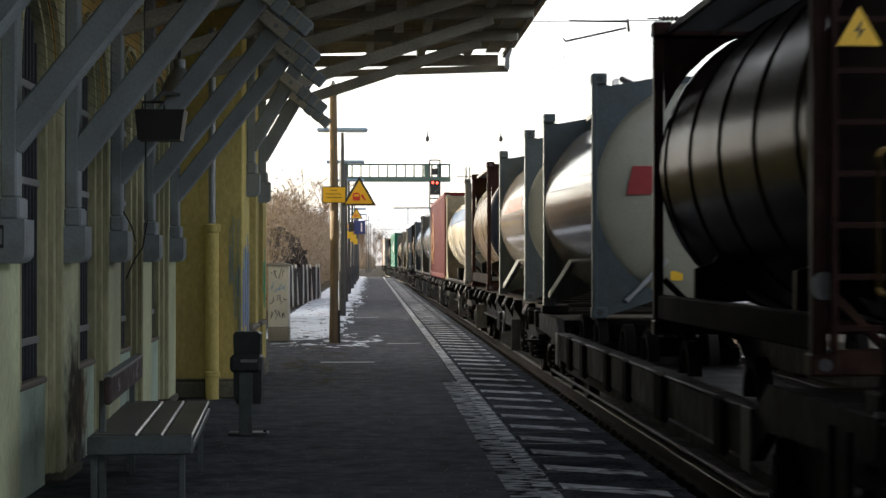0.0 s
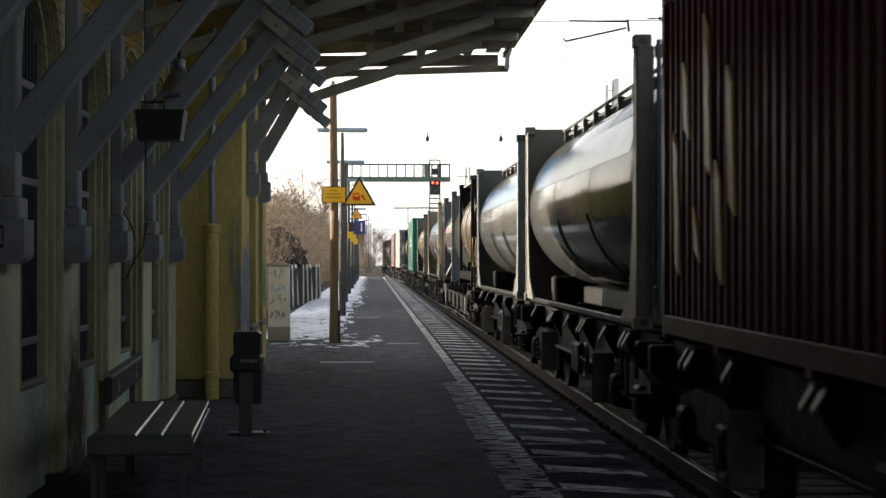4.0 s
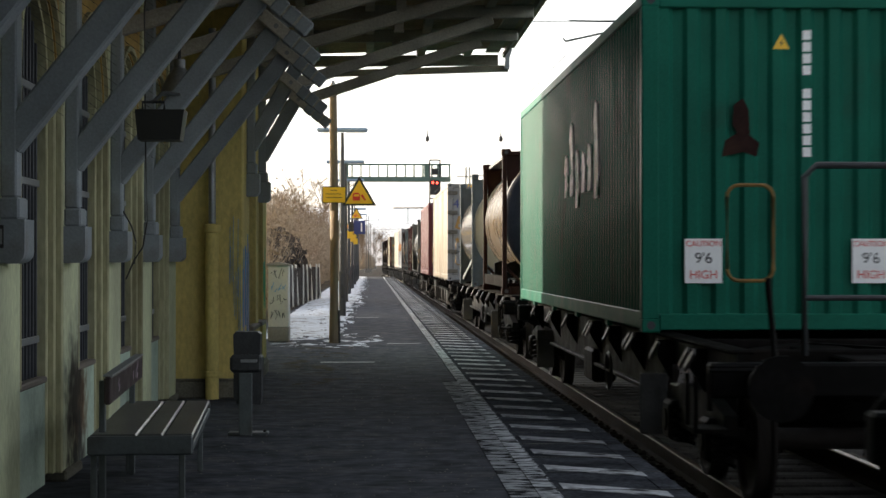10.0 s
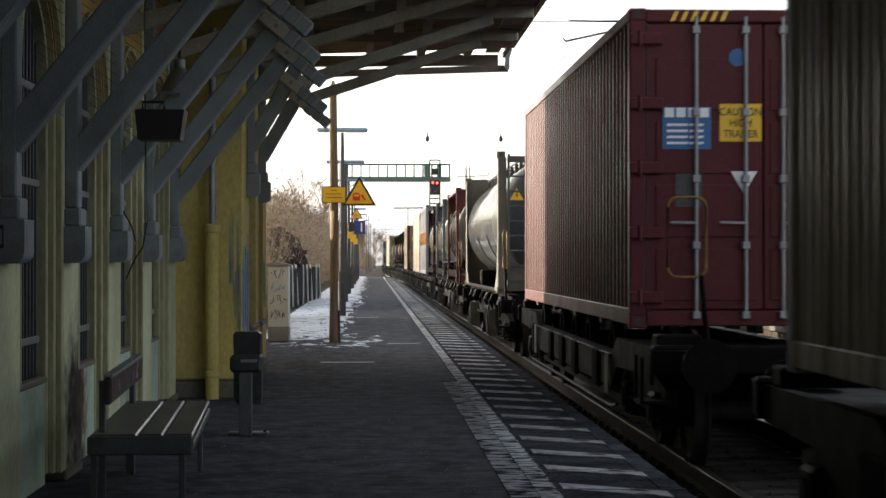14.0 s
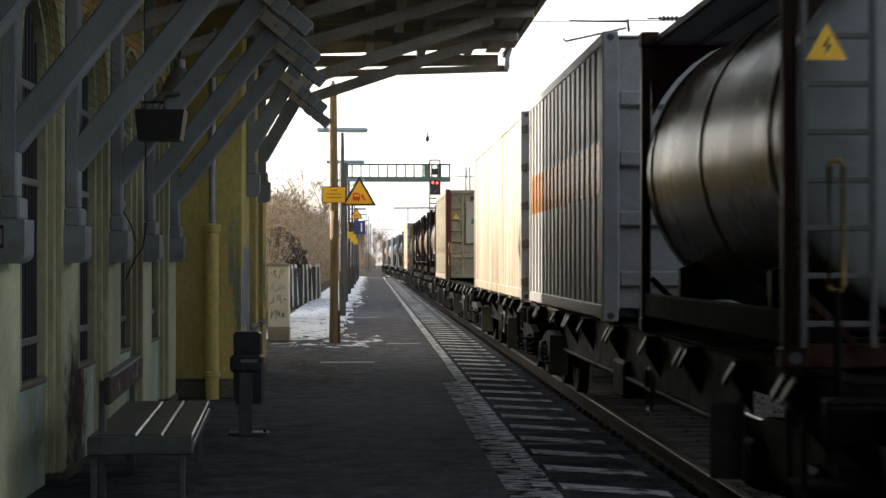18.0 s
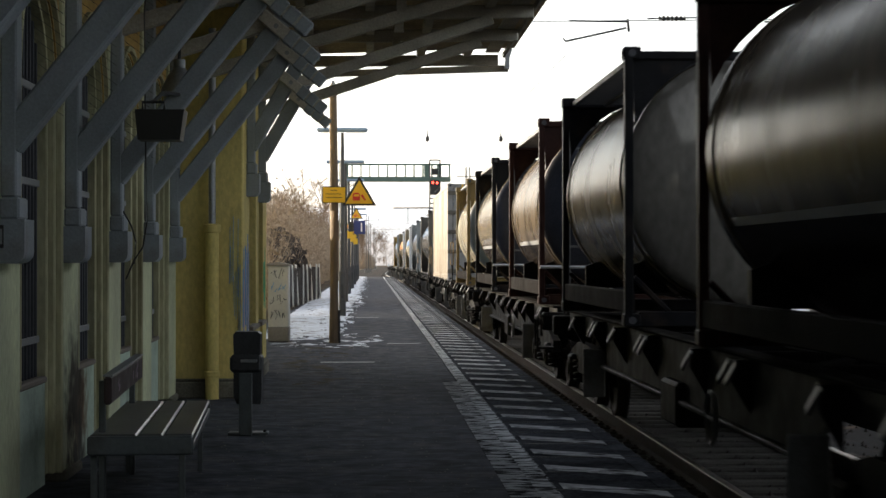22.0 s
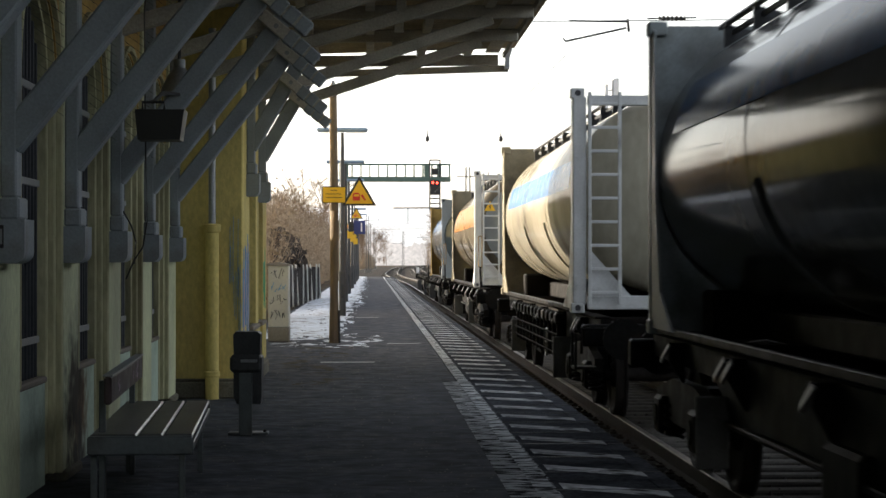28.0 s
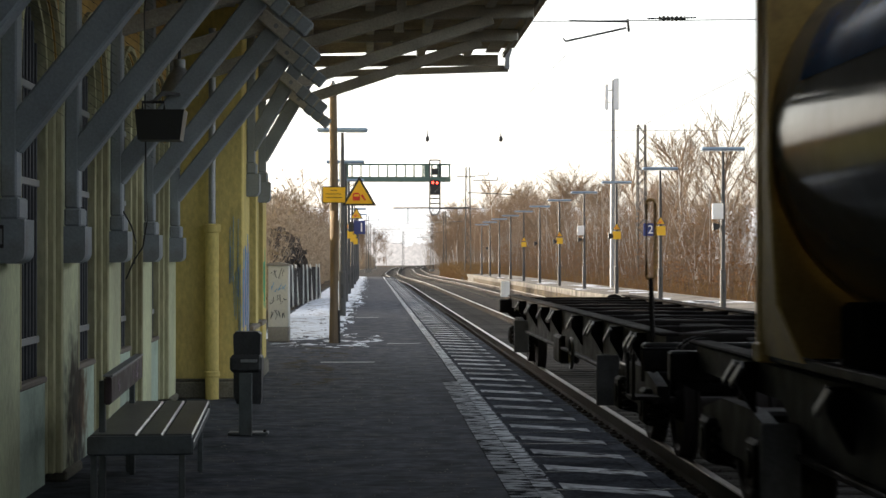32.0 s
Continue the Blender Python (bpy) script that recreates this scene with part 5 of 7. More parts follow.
def red40(s):
    c = box_container(s, 12.192, 2.896, M_BOXRED2, M_BOXRED2, "brick-red forty-foot high box container with placards on its doors", pitch=0.28, depth=0.05)
    p = part("placard", Geo().box(-0.92, -0.48, 0.0, 0.006, 1.62, 2.0), M_LABELBLUE, c, "blue placard")
    text_bars("placard_title", p, -0.90, -0.50, 1.95, 0.085, 0.0, M_WHITE, (1, 1, 1, 1))
    for k in range(4):
        text_bars("small_print", p, -0.88, -0.55, 1.84 - 0.055 * k, 0.022, 0.0, M_WHITE, (3, 2))
    y = part("caution_plate", Geo().box(-0.40, -0.02, 0.0, 0.006, 1.69, 2.03), M_YELLOW, c, "yellow caution plate")
    for k, wd in enumerate(("CAUTION", "HIGH", "TRAILER")):
        lettering("caution_word", wd, 0.10, M_BLACK, y, pose(-0.21, -0.003, 1.955 - 0.10 * k), "black words", 0.001, 0.85)
    part("round_seal", Geo().lathe([(-0.002, 0.0), (-0.002, 0.08), (0.002, 0.08)], 20, -0.24, 2.45), M_LABELBLUE, c, "round blue seal")
    part("document_plate", Geo().box(-0.80, -0.56, 0.0, 0.008, 1.10, 1.40), M_TPALE, c, "rusty pale plate")
    part("white_sticker", Geo().prism([(-0.30, 1.42), (-0.06, 1.42), (-0.18, 1.22)], 0.0, 0.005), M_WHITE, c, "white triangular sticker")
    return place_rolling(c, s, LOAD_Z)


def bulk30(s, variant):
    """Thirty-foot bulk container with deep upright ribs."""
    L, H, W = 9.125, 2.896 if variant == "white" else 2.78, 2.5
    hw = W / 2
    if variant == "white":
        c = thing("bulk_container", "white ribbed thirty-foot bulk container with an orange band", "container", group="containers on the train")
        skin, posts, band = M_BOXDOOR, M_BOXDOOR, M_STRIPEORANGE
    else:
        c = thing("bulk_container", "beige ribbed thirty-foot bulk container with red corner posts", "container", group="containers on the train")
        skin, posts, band = M_BEIGEFR, M_REDFR, None
    for sx in (-1, 1):
        part("side_wall", Geo().box(sx * (hw - 0.11), sx * (hw - 0.15), 0.1, L - 0.1, 0.1, H - 0.1), skin, c, "recessed side wall")
        n = 17 if variant == "white" else 15
        rib = mesh_of("rib", Geo().prism([(sx * (hw - 0.11), -0.19), (sx * (hw - 0.01), -0.14), (sx * (hw - 0.01), 0.14), (sx * (hw - 0.11), 0.19)], 0.16, H - 0.12, "z"), skin)
        for i in range(n):
            part("rib", rib, None, c, at=pose(0, 0.42 + (L - 0.84) * i / (n - 1), 0))
        if band:
            part("orange_band", Geo().box(sx * (hw - 0.104), sx * (hw - 0.11), 0.2, L - 0.2, 1.27, 1.80), band, c, "orange band")
            cap = mesh_of("band_on_rib", Geo().prism([(sx * (hw - 0.105), -0.192), (sx * (hw - 0.006), -0.142), (sx * (hw - 0.006), 0.142), (sx * (hw - 0.105), 0.192)], 1.27, 1.80, "z"), band)
            for i in range(n):
                part("band_on_rib", cap, None, c, at=pose(0, 0.42 + (L - 0.84) * i / (n - 1), 0))
        part("top_rail", Geo().box(sx * hw, sx * (hw - 0.1), 0.14, L - 0.14, H - 0.13, H - 0.01, 0.012), skin, c, "top rail")
        part("bottom_rail", Geo().box(sx * hw, sx * (hw - 0.1), 0.14, L - 0.14, 0.03, 0.17, 0.012), skin, c, "bottom rail")
        for y in (0.0, L - 0.17):
            part("corner_post", Geo().box(sx * hw, sx * (hw - 0.17), y, y + 0.17, 0.1, H - 0.1, 0.015), posts, c, "red corner post" if posts is M_REDFR else "white corner post")
    part("roof", Geo().box(-hw + 0.08, hw - 0.08, 0.1, L - 0.1, H - 0.07, H - 0.03), skin, c)
    part("end_wall", Geo().box(-hw + 0.17, hw - 0.17, 0.10, 0.16, 0.05, H - 0.05), skin, c, "end wall")
    part("rear_wall", Geo().box(-hw + 0.17, hw - 0.17, L - 0.12, L - 0.06, 0.05, H - 0.05), skin, c)
    part("floor", Geo().box(-hw + 0.05, hw - 0.05, 0.1, L - 0.1, 0.04, 0.14), M_TWAG, c)
    castings(c, L, W, H, posts)
    if variant == "beige":
        fr = Geo()
        for x in (-0.72, -0.18, 0.36, 0.90):
            fr.box(x - 0.035, x + 0.035, 0.02, 0.10, 0.16, H - 0.16, 0.01)
        for z in (0.07, 0.68, H - 0.13):
            fr.box(-hw + 0.17, hw - 0.17, 0.02, 0.10, z, z + 0.11, 0.01)
        part("end_ribs", fr, skin, c, "welded end ribs")
        for i in range(5):
            part("step", Geo().box(-1.05, -0.76, 0.0, 0.09, 0.82 + 0.34 * i, 0.86 + 0.34 * i, 0.008), skin, c, "folded step")
        p = part("panel", Geo().box(-0.62, 0.86, -0.012, 0.012, 1.12, 2.38, 0.006), M_CREAM, c, "bolted off-white panel")
        for z, h, x0, x1, groups in ((2.06, 0.155, -0.30, 0.58, (3, 3)), (1.80, 0.155, -0.46, 0.42, (5,)), (1.775, 0.10, 0.46, 0.80, (4,))):
            count = sum(groups) + 0.6 * (len(groups) - 1)
            step, x, k = (x1 - x0) / count, x0, 0
            for n in groups:
                for _ in range(n):
                    part("lettering", Geo().prism(glyph_shape(x, step * 0.80, z, h, k), -0.017, -0.013), M_LOGOGREEN, p, "green company lettering shape")
                    x, k = x + step, k + 1
                x += 0.6 * step
        text_bars("number_bars", c, -0.30, 0.55, H - 0.08, 0.085, 0.018, M_BLACK, (4, 6, 1))
        lettering("type_code", "3NB0", 0.15, M_STEELDK, c, pose(0.50, 0.095, 2.50), "stencilled type code 3NB0")
        for x in (-0.42, -0.22):
            part("light_port", Geo().lathe([(0.06, 0.0), (0.06, 0.065), (0.1, 0.075)], 16, x, 2.50), M_STEELDK, c, "round port")
        part("lower_panel", Geo().box(-0.28, 0.60, -0.02, 0.02, 0.02, 0.60, 0.008), M_GREYFR, c, "grey steel outlet flap")
        warning_triangle(c, -0.92, 1.88, 0.095, 0.19)
        t = part("warning_triangle", Geo().prism([(-0.35, 0.80), (-0.12, 0.80), (-0.235, 1.01)], 0.094, 0.099), M_RED, c, "red and white warning triangle")
        part("triangle_field", Geo().prism([(-0.325, 0.815), (-0.145, 0.815), (-0.235, 0.98)], 0.088, 0.094), M_WHITE, t)
        for k in range(5):
            text_bars("small_print", c, 0.48, 0.8, 0.98 - 0.07 * k, 0.028, 0.095, M_STEELDK, (3, 2, 3))
        ring = Geo().tube([(0.62, -0.02, 0.06), (0.62, -0.06, 0.16), (1.05, -0.06, 0.16), (1.05, -0.02, 0.06)], 0.02, 8)
        part("grab_rail", ring, M_YELFR, c, "mustard grab rail")
    else:
        fr = Geo()
        for z in (0.35, 0.95, 1.55, 2.15):
            fr.box(-hw + 0.17, hw - 0.17, 0.03, 0.10, z, z + 0.16, 0.02)
        part("end_ribs", fr, skin, c, "horizontal end ribs")
    return place_rolling(c, s, LOAD_Z)


# ---- wagons ----
def make_bogie():
    """Two-axle bogie; origin at its centre on the rail."""
    fr = Geo()
    for sx in (-1, 1):
        fr.prism([(-1.35, 0.52), (-1.35, 0.66), (-0.55, 0.78), (0.55, 0.78), (1.35, 0.66), (1.35, 0.52), (0.5, 0.42), (-0.5, 0.42)], sx * 0.96, sx * 1.06, "x")
    fr.box(-0.96, 0.96, -0.2, 0.2, 0.5, 0.74, 0.03)
    return fr


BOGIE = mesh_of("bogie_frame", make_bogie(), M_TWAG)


def make_wheelset():
    g = Geo()
    g.tube([(-1.0, 0, 0), (1.0, 0, 0)], 0.08, 12)
    for sx in (-1, 1):
        prof = [(sx * 0.665, 0.12), (sx * 0.72, 0.16), (sx * 0.71, 0.36), (sx * 0.68, 0.40), (sx * 0.68, 0.49), (sx * 0.705, 0.49), (sx * 0.72, 0.462), (sx * 0.815, 0.455), (sx * 0.815, 0.40), (sx * 0.78, 0.37), (sx * 0.77, 0.15), (sx * 0.84, 0.12)]
        g.lathe(prof, 32, 0, 0, axis="x")
    return g


WHEELSET = mesh_of("wheelset", make_wheelset(), M_TWHEEL)
TREAD = mesh_of("tread", Geo().lathe([(0.722, 0.466), (0.81, 0.459)], 32, 0, 0, axis="x").lathe([(-0.722, 0.466), (-0.81, 0.459)], 32, 0, 0, axis="x"), M_TTREAD)
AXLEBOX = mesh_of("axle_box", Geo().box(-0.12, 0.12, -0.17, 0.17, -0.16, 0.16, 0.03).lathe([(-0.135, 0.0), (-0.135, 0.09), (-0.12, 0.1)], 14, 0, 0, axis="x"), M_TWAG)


def spring_geo():
    pts = []
    for i in range(49):
        t = i / 48
        a = 2 * math.pi * 4 * t
        pts.append((0.075 * math.cos(a), 0.075 * math.sin(a), 0.30 * t))
    return Geo().tube(pts, 0.018, 5)


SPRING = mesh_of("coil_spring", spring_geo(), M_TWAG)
WHEELSETS = []


def add_bogie(w, y):
    b = part("bogie", BOGIE, None, w, "two-axle bogie", at=pose(0, y, 0))
    for dy in (-0.9, 0.9):
        ws = part("wheelset", WHEELSET, None, b, "wheelset with worn treads")
        ws.matrix_parent_inverse = Matrix.Translation((0, dy, 0.46))
        WHEELSETS.append(ws)
        for sx in (-1, 1):
            part("axle_box", AXLEBOX, None, b, at=pose(sx * 1.02, dy, 0.46))
            for k in (-0.24, 0.24):
                part("coil_spring", SPRING, None, b, at=pose(sx * 1.02, dy + k, 0.28))


FLAP = mesh_of("stake_flap", Geo().box(-0.012, 0.012, -0.045, 0.045, -0.085, 0.085, 0.006, pose(0, 0, 0, 28, 24, 0)), M_TWORN)
BRACKET = mesh_of("side_bracket", Geo().prism([(0, 0), (0, 0.36), (0.13, 0.36), (0.13, 0.22)], -0.04, 0.04, "y"), M_TWAG)
HUMP = mesh_of("pocket_hump", Geo().lathe([(-0.05, 0.20), (-0.05, 0.27), (0.05, 0.27), (0.05, 0.20), (-0.05, 0.20)], 16, 0, 0, 0, 180, axis="x"), M_TDECK)


def end_gate(w, x, y, kind):
    if kind == "wide":
        part("guard_loop", Geo().tube(loop_pts(x, x + 0.32, 1.62, 2.28, y), 0.013, 8), M_TGATE, w, "ochre tubular guard loop")
        part("guard_post", Geo().tube([(x + 0.28, y, 1.64), (x + 0.33, y, 1.1), (x + 0.33, y, 0.85)], 0.022, 8), M_TWAG, w)
    else:
        part("guard_loop", Geo().tube(loop_pts(x, x + 0.075, 1.60, 2.28, y, r=0.035), 0.013, 8), M_TGATE, w, "ochre tubular guard loop")
        part("guard_post", Geo().tube([(x + 0.037, y, 1.61), (x + 0.06, y, 0.80)], 0.022, 8), M_TWAG, w)


STAKE = mesh_of("side_stake", Geo().box(-0.03, 0.06, -0.035, 0.035, 0.52, 0.95, 0.008).box(-0.06, 0.08, -0.13, 0.13, 0.95, 1.09, 0.02), M_TWAG)


def wagon(s0, s1, gate="narrow", pocket=False, cage=False, tail=False, rack=False):
    """One wagon body on two bogies, from s0 to s1 along the train."""
    L = s1 - s0
    w = thing("container_wagon", "grimy pocket wagon with humped side frames" if pocket else "grimy skeletal container flat wagon with worn side flaps", "wagon", group="container wagons")
    rnd = random.Random(int(s0 * 10))
    if not pocket:
        for sx in (-1, 1):
            side = Geo()
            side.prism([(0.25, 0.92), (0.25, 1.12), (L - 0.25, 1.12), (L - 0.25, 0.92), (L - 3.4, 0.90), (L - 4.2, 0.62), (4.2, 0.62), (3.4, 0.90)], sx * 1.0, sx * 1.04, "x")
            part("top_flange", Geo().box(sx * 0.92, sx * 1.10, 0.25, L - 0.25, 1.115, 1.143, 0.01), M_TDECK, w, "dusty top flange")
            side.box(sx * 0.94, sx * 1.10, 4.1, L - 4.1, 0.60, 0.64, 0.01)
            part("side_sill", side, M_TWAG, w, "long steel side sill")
            if rack:
                for z in (0.58, 0.70, 0.82):
                    part("side_pipe", Geo().tube([(sx * 1.20, 3.6, z), (sx * 1.20, L - 3.6, z)], 0.012, 6), M_TDECK, w, "thin side pipe")
                for k in range(int((L - 7.4) / 0.62) + 1):
                    part("side_stake", STAKE, None, w, at=pose(sx * 1.17, 3.7 + 0.62 * k, 0, 0, 0, 0 if sx < 0 else 180))
        y = 1.1
        while y < L - 0.6:
            part("cross_beam", Geo().box(-1.0, 1.0, y - 0.09, y + 0.09, 0.98, 1.11, 0.012), M_TDECK, w, "deck cross beam")
            y += 1.9
        y = 1.1
        while y < L - 2.4:
            for sx in (-1, 1):
                part("deck_brace", Geo().beam((sx * 0.95, y, 1.06), (0.0, y + 1.9, 1.06), 0.12, 0.05, 0.0), M_TDECK, w, "slanted deck brace")
            y += 3.8
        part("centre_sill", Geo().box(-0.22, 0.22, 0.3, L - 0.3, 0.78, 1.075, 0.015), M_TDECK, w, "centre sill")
        y = 1.5
        k = 0
        while y < L - 1.0:
            for sx in (-1, 1):
                for dy in ((-0.14, 0.14) if k % 2 == 0 else (0.0,)):
                    part("stake_flap", FLAP, None, w, at=pose(sx * 1.19, y + dy, 1.02, 0, 0, 0 if sx < 0 else 180))
                part("side_bracket", BRACKET, None, w, at=pose(sx * 1.04, y, 0.74, 0, 0, 0 if sx > 0 else 180))
            y += rnd.choice((1.7, 2.1, 2.6))
            k += 1
        for y in (3.55, L - 3.9):
            part("brake_panel", Geo().box(-1.26, -1.02, y, y + 0.04, 0.28, 0.80, 0.012), M_TPALE, w, "grey brake panel")
        part("brake_box", Geo().box(-1.12, -0.85, L / 2 - 0.5, L / 2 + 0.35, 0.42, 0.78, 0.03), M_TWAG, w, "brake equipment box")
        part("air_tank", Geo().lathe([(L / 2 + 0.8, 0.0), (L / 2 + 0.8, 0.16), (L / 2 + 1.7, 0.16), (L / 2 + 1.7, 0.0)], 16, -0.75, 0.62), M_TWAG, w, "air reservoir")
        part("brake_wheel", Geo().lathe([(-1.20, 0.18), (-1.18, 0.20), (-1.16, 0.18), (-1.18, 0.16), (-1.20, 0.18)], 18, L * 0.36, 0.66, axis="x").box(-1.19, -1.17, L * 0.36 - 0.18, L * 0.36 + 0.18, 0.65, 0.67), M_TWORN, w, "hand brake wheel")
    else:
        for sx in (-1, 1):
            side = Geo()
            side.prism([(0.25, 0.80), (0.25, 1.02), (2.9, 1.02), (3.3, 0.84), (L - 3.3, 0.84), (L - 2.9, 1.02), (L - 0.25, 1.02), (L - 0.25, 0.80), (L - 2.9, 0.74), (L - 3.4, 0.52), (3.4, 0.52), (2.9, 0.74)], sx * 1.12, sx * 1.20, "x")
            side.box(sx * 1.06, sx * 1.22, 3.3, L - 3.3, 0.82, 0.85, 0.01)
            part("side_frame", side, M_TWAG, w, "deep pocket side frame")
            y = 3.7
            while y < L - 3.4:
                part("pocket_hump", HUMP, None, w, "rounded support hump", at=pose(sx * 1.1, y, 0.88))
                part("side_post", Geo().box(sx * 1.18, sx * 1.24, y + 0.55, y + 0.85 + 0.25 * rnd.random(), 0.46, 0.86, 0.04), M_TDECK, w)
                y += rnd.choice((1.5, 2.2, 2.7))
            part("brake_pipe", Geo().tube([(sx * 1.24, 2.6, 0.40), (sx * 1.24, 3.0, 0.36), (sx * 1.24, L - 3.0, 0.36)], 0.018, 6), M_TWAG, w, "brake pipe")
            for y in (0.35, L - 0.65):
                part("container_support", Geo().box(sx * 0.8, sx * 1.18, y, y + 0.3, 1.02, 1.14, 0.015), M_TWAG, w)
            for y in (3.2, L - 3.6):
                part("pale_plate", Geo().box(sx * 1.235, sx * 1.25, y, y + 0.3, 0.46, 0.86, 0.01), M_TPALE, w, "pale grey plate")
        part("pocket_floor", Geo().box(-1.1, 1.1, 3.2, L - 3.2, 0.36, 0.44), M_TWAG, w)
        for y0, y1 in ((0.3, 3.0), (L - 3.0, L - 0.3)):
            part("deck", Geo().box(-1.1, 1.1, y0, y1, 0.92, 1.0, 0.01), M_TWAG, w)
    for y in (0.12, L - 0.30):
        part("end_beam", Geo().box(-1.25, 1.25, y, y + 0.18, 0.82, 1.06, 0.02), M_TWAG, w, "end beam")
    for y0, y1 in ((-0.45, 0.15), (L + 0.45, L - 0.15)):
        for sx in (-1, 1):
            d = 1 if y1 > y0 else -1
            part("buffer", Geo().lathe([(y0, 0.0), (y0, 0.22), (y0 + d * 0.03, 0.22), (y0 + d * 0.05, 0.09), (y0 + d * 0.25, 0.09), (y0 + d * 0.25, 0.12), (y1, 0.12)], 18, sx * 0.875, 0.92), M_TWAG, w, "round buffer")
    part("step", Geo().box(-1.30, -1.05, 0.5, 0.9, 0.55, 0.58).box(-1.30, -1.27, 0.5, 0.53, 0.55, 0.95).box(-1.30, -1.27, 0.87, 0.9, 0.55, 0.95), M_TWAG, w, "shunter's step")
    part("hand_rail", Geo().tube([(-1.28, -0.05, 0.75), (-1.28, -0.05, 1.02), (-0.85, -0.05, 1.02)], 0.018, 6), M_TWAG, w, "dark grab rail")
    for y in (2.0, L - 2.0):
        add_bogie(w, y)
    if gate:
        end_gate(w, -1.20 if gate == "narrow" else -1.10, 0.3, gate)
    if cage:
        g = Geo()
        g.tube([(-0.55, 0.35, 1.1), (-0.55, 0.35, 2.34), (-0.47, 0.35, 2.42), (0.9, 0.35, 2.42), (1.0, 0.35, 2.34), (1.0, 0.35, 1.1)], 0.024, 8)
        g.tube([(-0.55, 0.35, 1.5), (1.0, 0.35, 1.5)], 0.02, 8).tube([(0.15, 0.35, 1.1), (0.15, 0.35, 2.42)], 0.02, 8)
        part("platform_railing", g, M_STEELDK, w, "dark tubular railing")
    if tail:
        part("tail_plate", Geo().box(-1.22, -1.06, L - 0.06, L - 0.04, 1.10, 1.38, 0.005), M_WHITE, w, "white tail marker plate")
    return place_rolling(w, s0, 0.0)


# ---- the train, from its head to its tail ----
def make_train():
    RED_B = [(1.86, 0.27, -0.42, 0.62, (3, 3, 3), M_LOGORED), (1.46, 0.30, -0.82, 0.72, (3, 3, 3, 3, 3), M_LOGORED)]
    BLUE_B = [(1.70, 0.24, -0.42, 0.5, (3, 3, 3), M_LOGOBLUE), (1.36, 0.26, -0.72, 0.72, (3, 3, 3, 3, 3), M_LOGOBLUE)]
    red_label = "cream tank container in a grey-blue frame with red lettering shapes"
    # vehicles that have already passed the camera when the shot begins
    for s0 in (-12.0, -32.0, -52.0, -72.0, -92.0):
        wagon(s0, s0 + 19.0, None, False, False)
        silo40(s0 + 3.2, 12.4, M_SILO, M_GREYFR, "round", None, "pale grey silo container with round-holed end plates")
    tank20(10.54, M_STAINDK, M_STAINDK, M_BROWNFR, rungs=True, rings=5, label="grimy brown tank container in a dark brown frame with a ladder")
    for s in (21.0, 30.22, 118.12, 197.99):
        tank20(s, M_STAINLESS, M_CREAM, M_BLUEFR, "plate", sticker=False, marks=RED_B, label=red_label)
    tank20(40.07, M_STAINBROWN, M_DARKSHELL, M_BROWNFR, label="stainless tank container with a dark end in a brown frame")
    silo40(49.43, 12.4, M_SILOCREAM, M_GREYFR, "ladder", M_STRIPEBLUE, "pale grey silo container with a blue band and a ladder", back=M_BEIGEFR)
    maroon45(62.96)
    silo40(78.3, 12.6, M_SILO, M_GREYFR, "ladder", M_STRIPEBLUE, "pale grey silo container with a blue band and a ladder")
    silo40(92.5, 12.2, M_SILO, M_BLUEFR, "round", M_STRIPEBLUE, "grey silo container with a blue band and grey-blue ends")
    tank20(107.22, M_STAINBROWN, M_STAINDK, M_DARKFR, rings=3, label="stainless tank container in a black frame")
    silo40(129.88, 12.3, M_SILO, M_BEIGEFR, "ladder", M_STRIPEBLUE, "grey silo container with a blue band and a ladder")
    silo40(148.39, 12.2, M_SILOWARM, M_GREYFR, "round", None, "pale grey silo container with round-holed end plates")
    green45(168.93)
    tank20(187.44, M_STAINBROWN, M_DARKSHELL, M_BROWNFR, label="stainless tank container with a slate-blue end in a dark brown frame")
    white45(211.54, 2.28, 1.22, 1.66, "white forty-five-foot container with blue number, ochre lettering shapes and stars", -0.18)
    red40(232.2)
    silo40(251.0, 12.4, M_SILO, M_GREYFR, "ladder", None, "pale silo container with a ladder and a yellow sticker")
    tank20(268.79, M_STAINDK, M_GREYFR, M_REDFR, rings=4, top_rails=True, sticker=False, label="brown tank container in a red frame with a pale end plate")
    tank20(278.86, M_STAINLESS, M_CREAM, M_BLUEFR, rings=4, marks=BLUE_B, label="cream tank container in a grey-blue frame with blue lettering shapes")
    tank20(288.79, M_STAINBROWN, M_PALEFR, M_BROWNFR, rungs=True, rings=3, label="stainless tank container in a brown frame with a ladder")
    bulk30(297.3, "white")
    white45(308.0, 2.45, 1.3, 1.9, "dirty white forty-five-foot container with ochre lettering shapes and stars")
    bulk30(338.7, "beige")
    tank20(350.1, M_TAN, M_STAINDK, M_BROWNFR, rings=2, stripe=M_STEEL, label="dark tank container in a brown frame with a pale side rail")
    tank20(360.17, M_TAN, M_STAINLESS, M_DARKFR, rings=2, label="tan tank container in a black frame")
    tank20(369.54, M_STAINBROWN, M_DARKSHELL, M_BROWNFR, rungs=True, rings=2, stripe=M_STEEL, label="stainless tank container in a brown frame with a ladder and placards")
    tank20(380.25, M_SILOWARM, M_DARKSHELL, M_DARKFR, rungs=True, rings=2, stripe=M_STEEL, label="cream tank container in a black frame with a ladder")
    tank20(390.26, M_SILOCREAM, M_BLUEFR, M_YELFR, rings=6, label="cream banded tank container in a mustard frame")
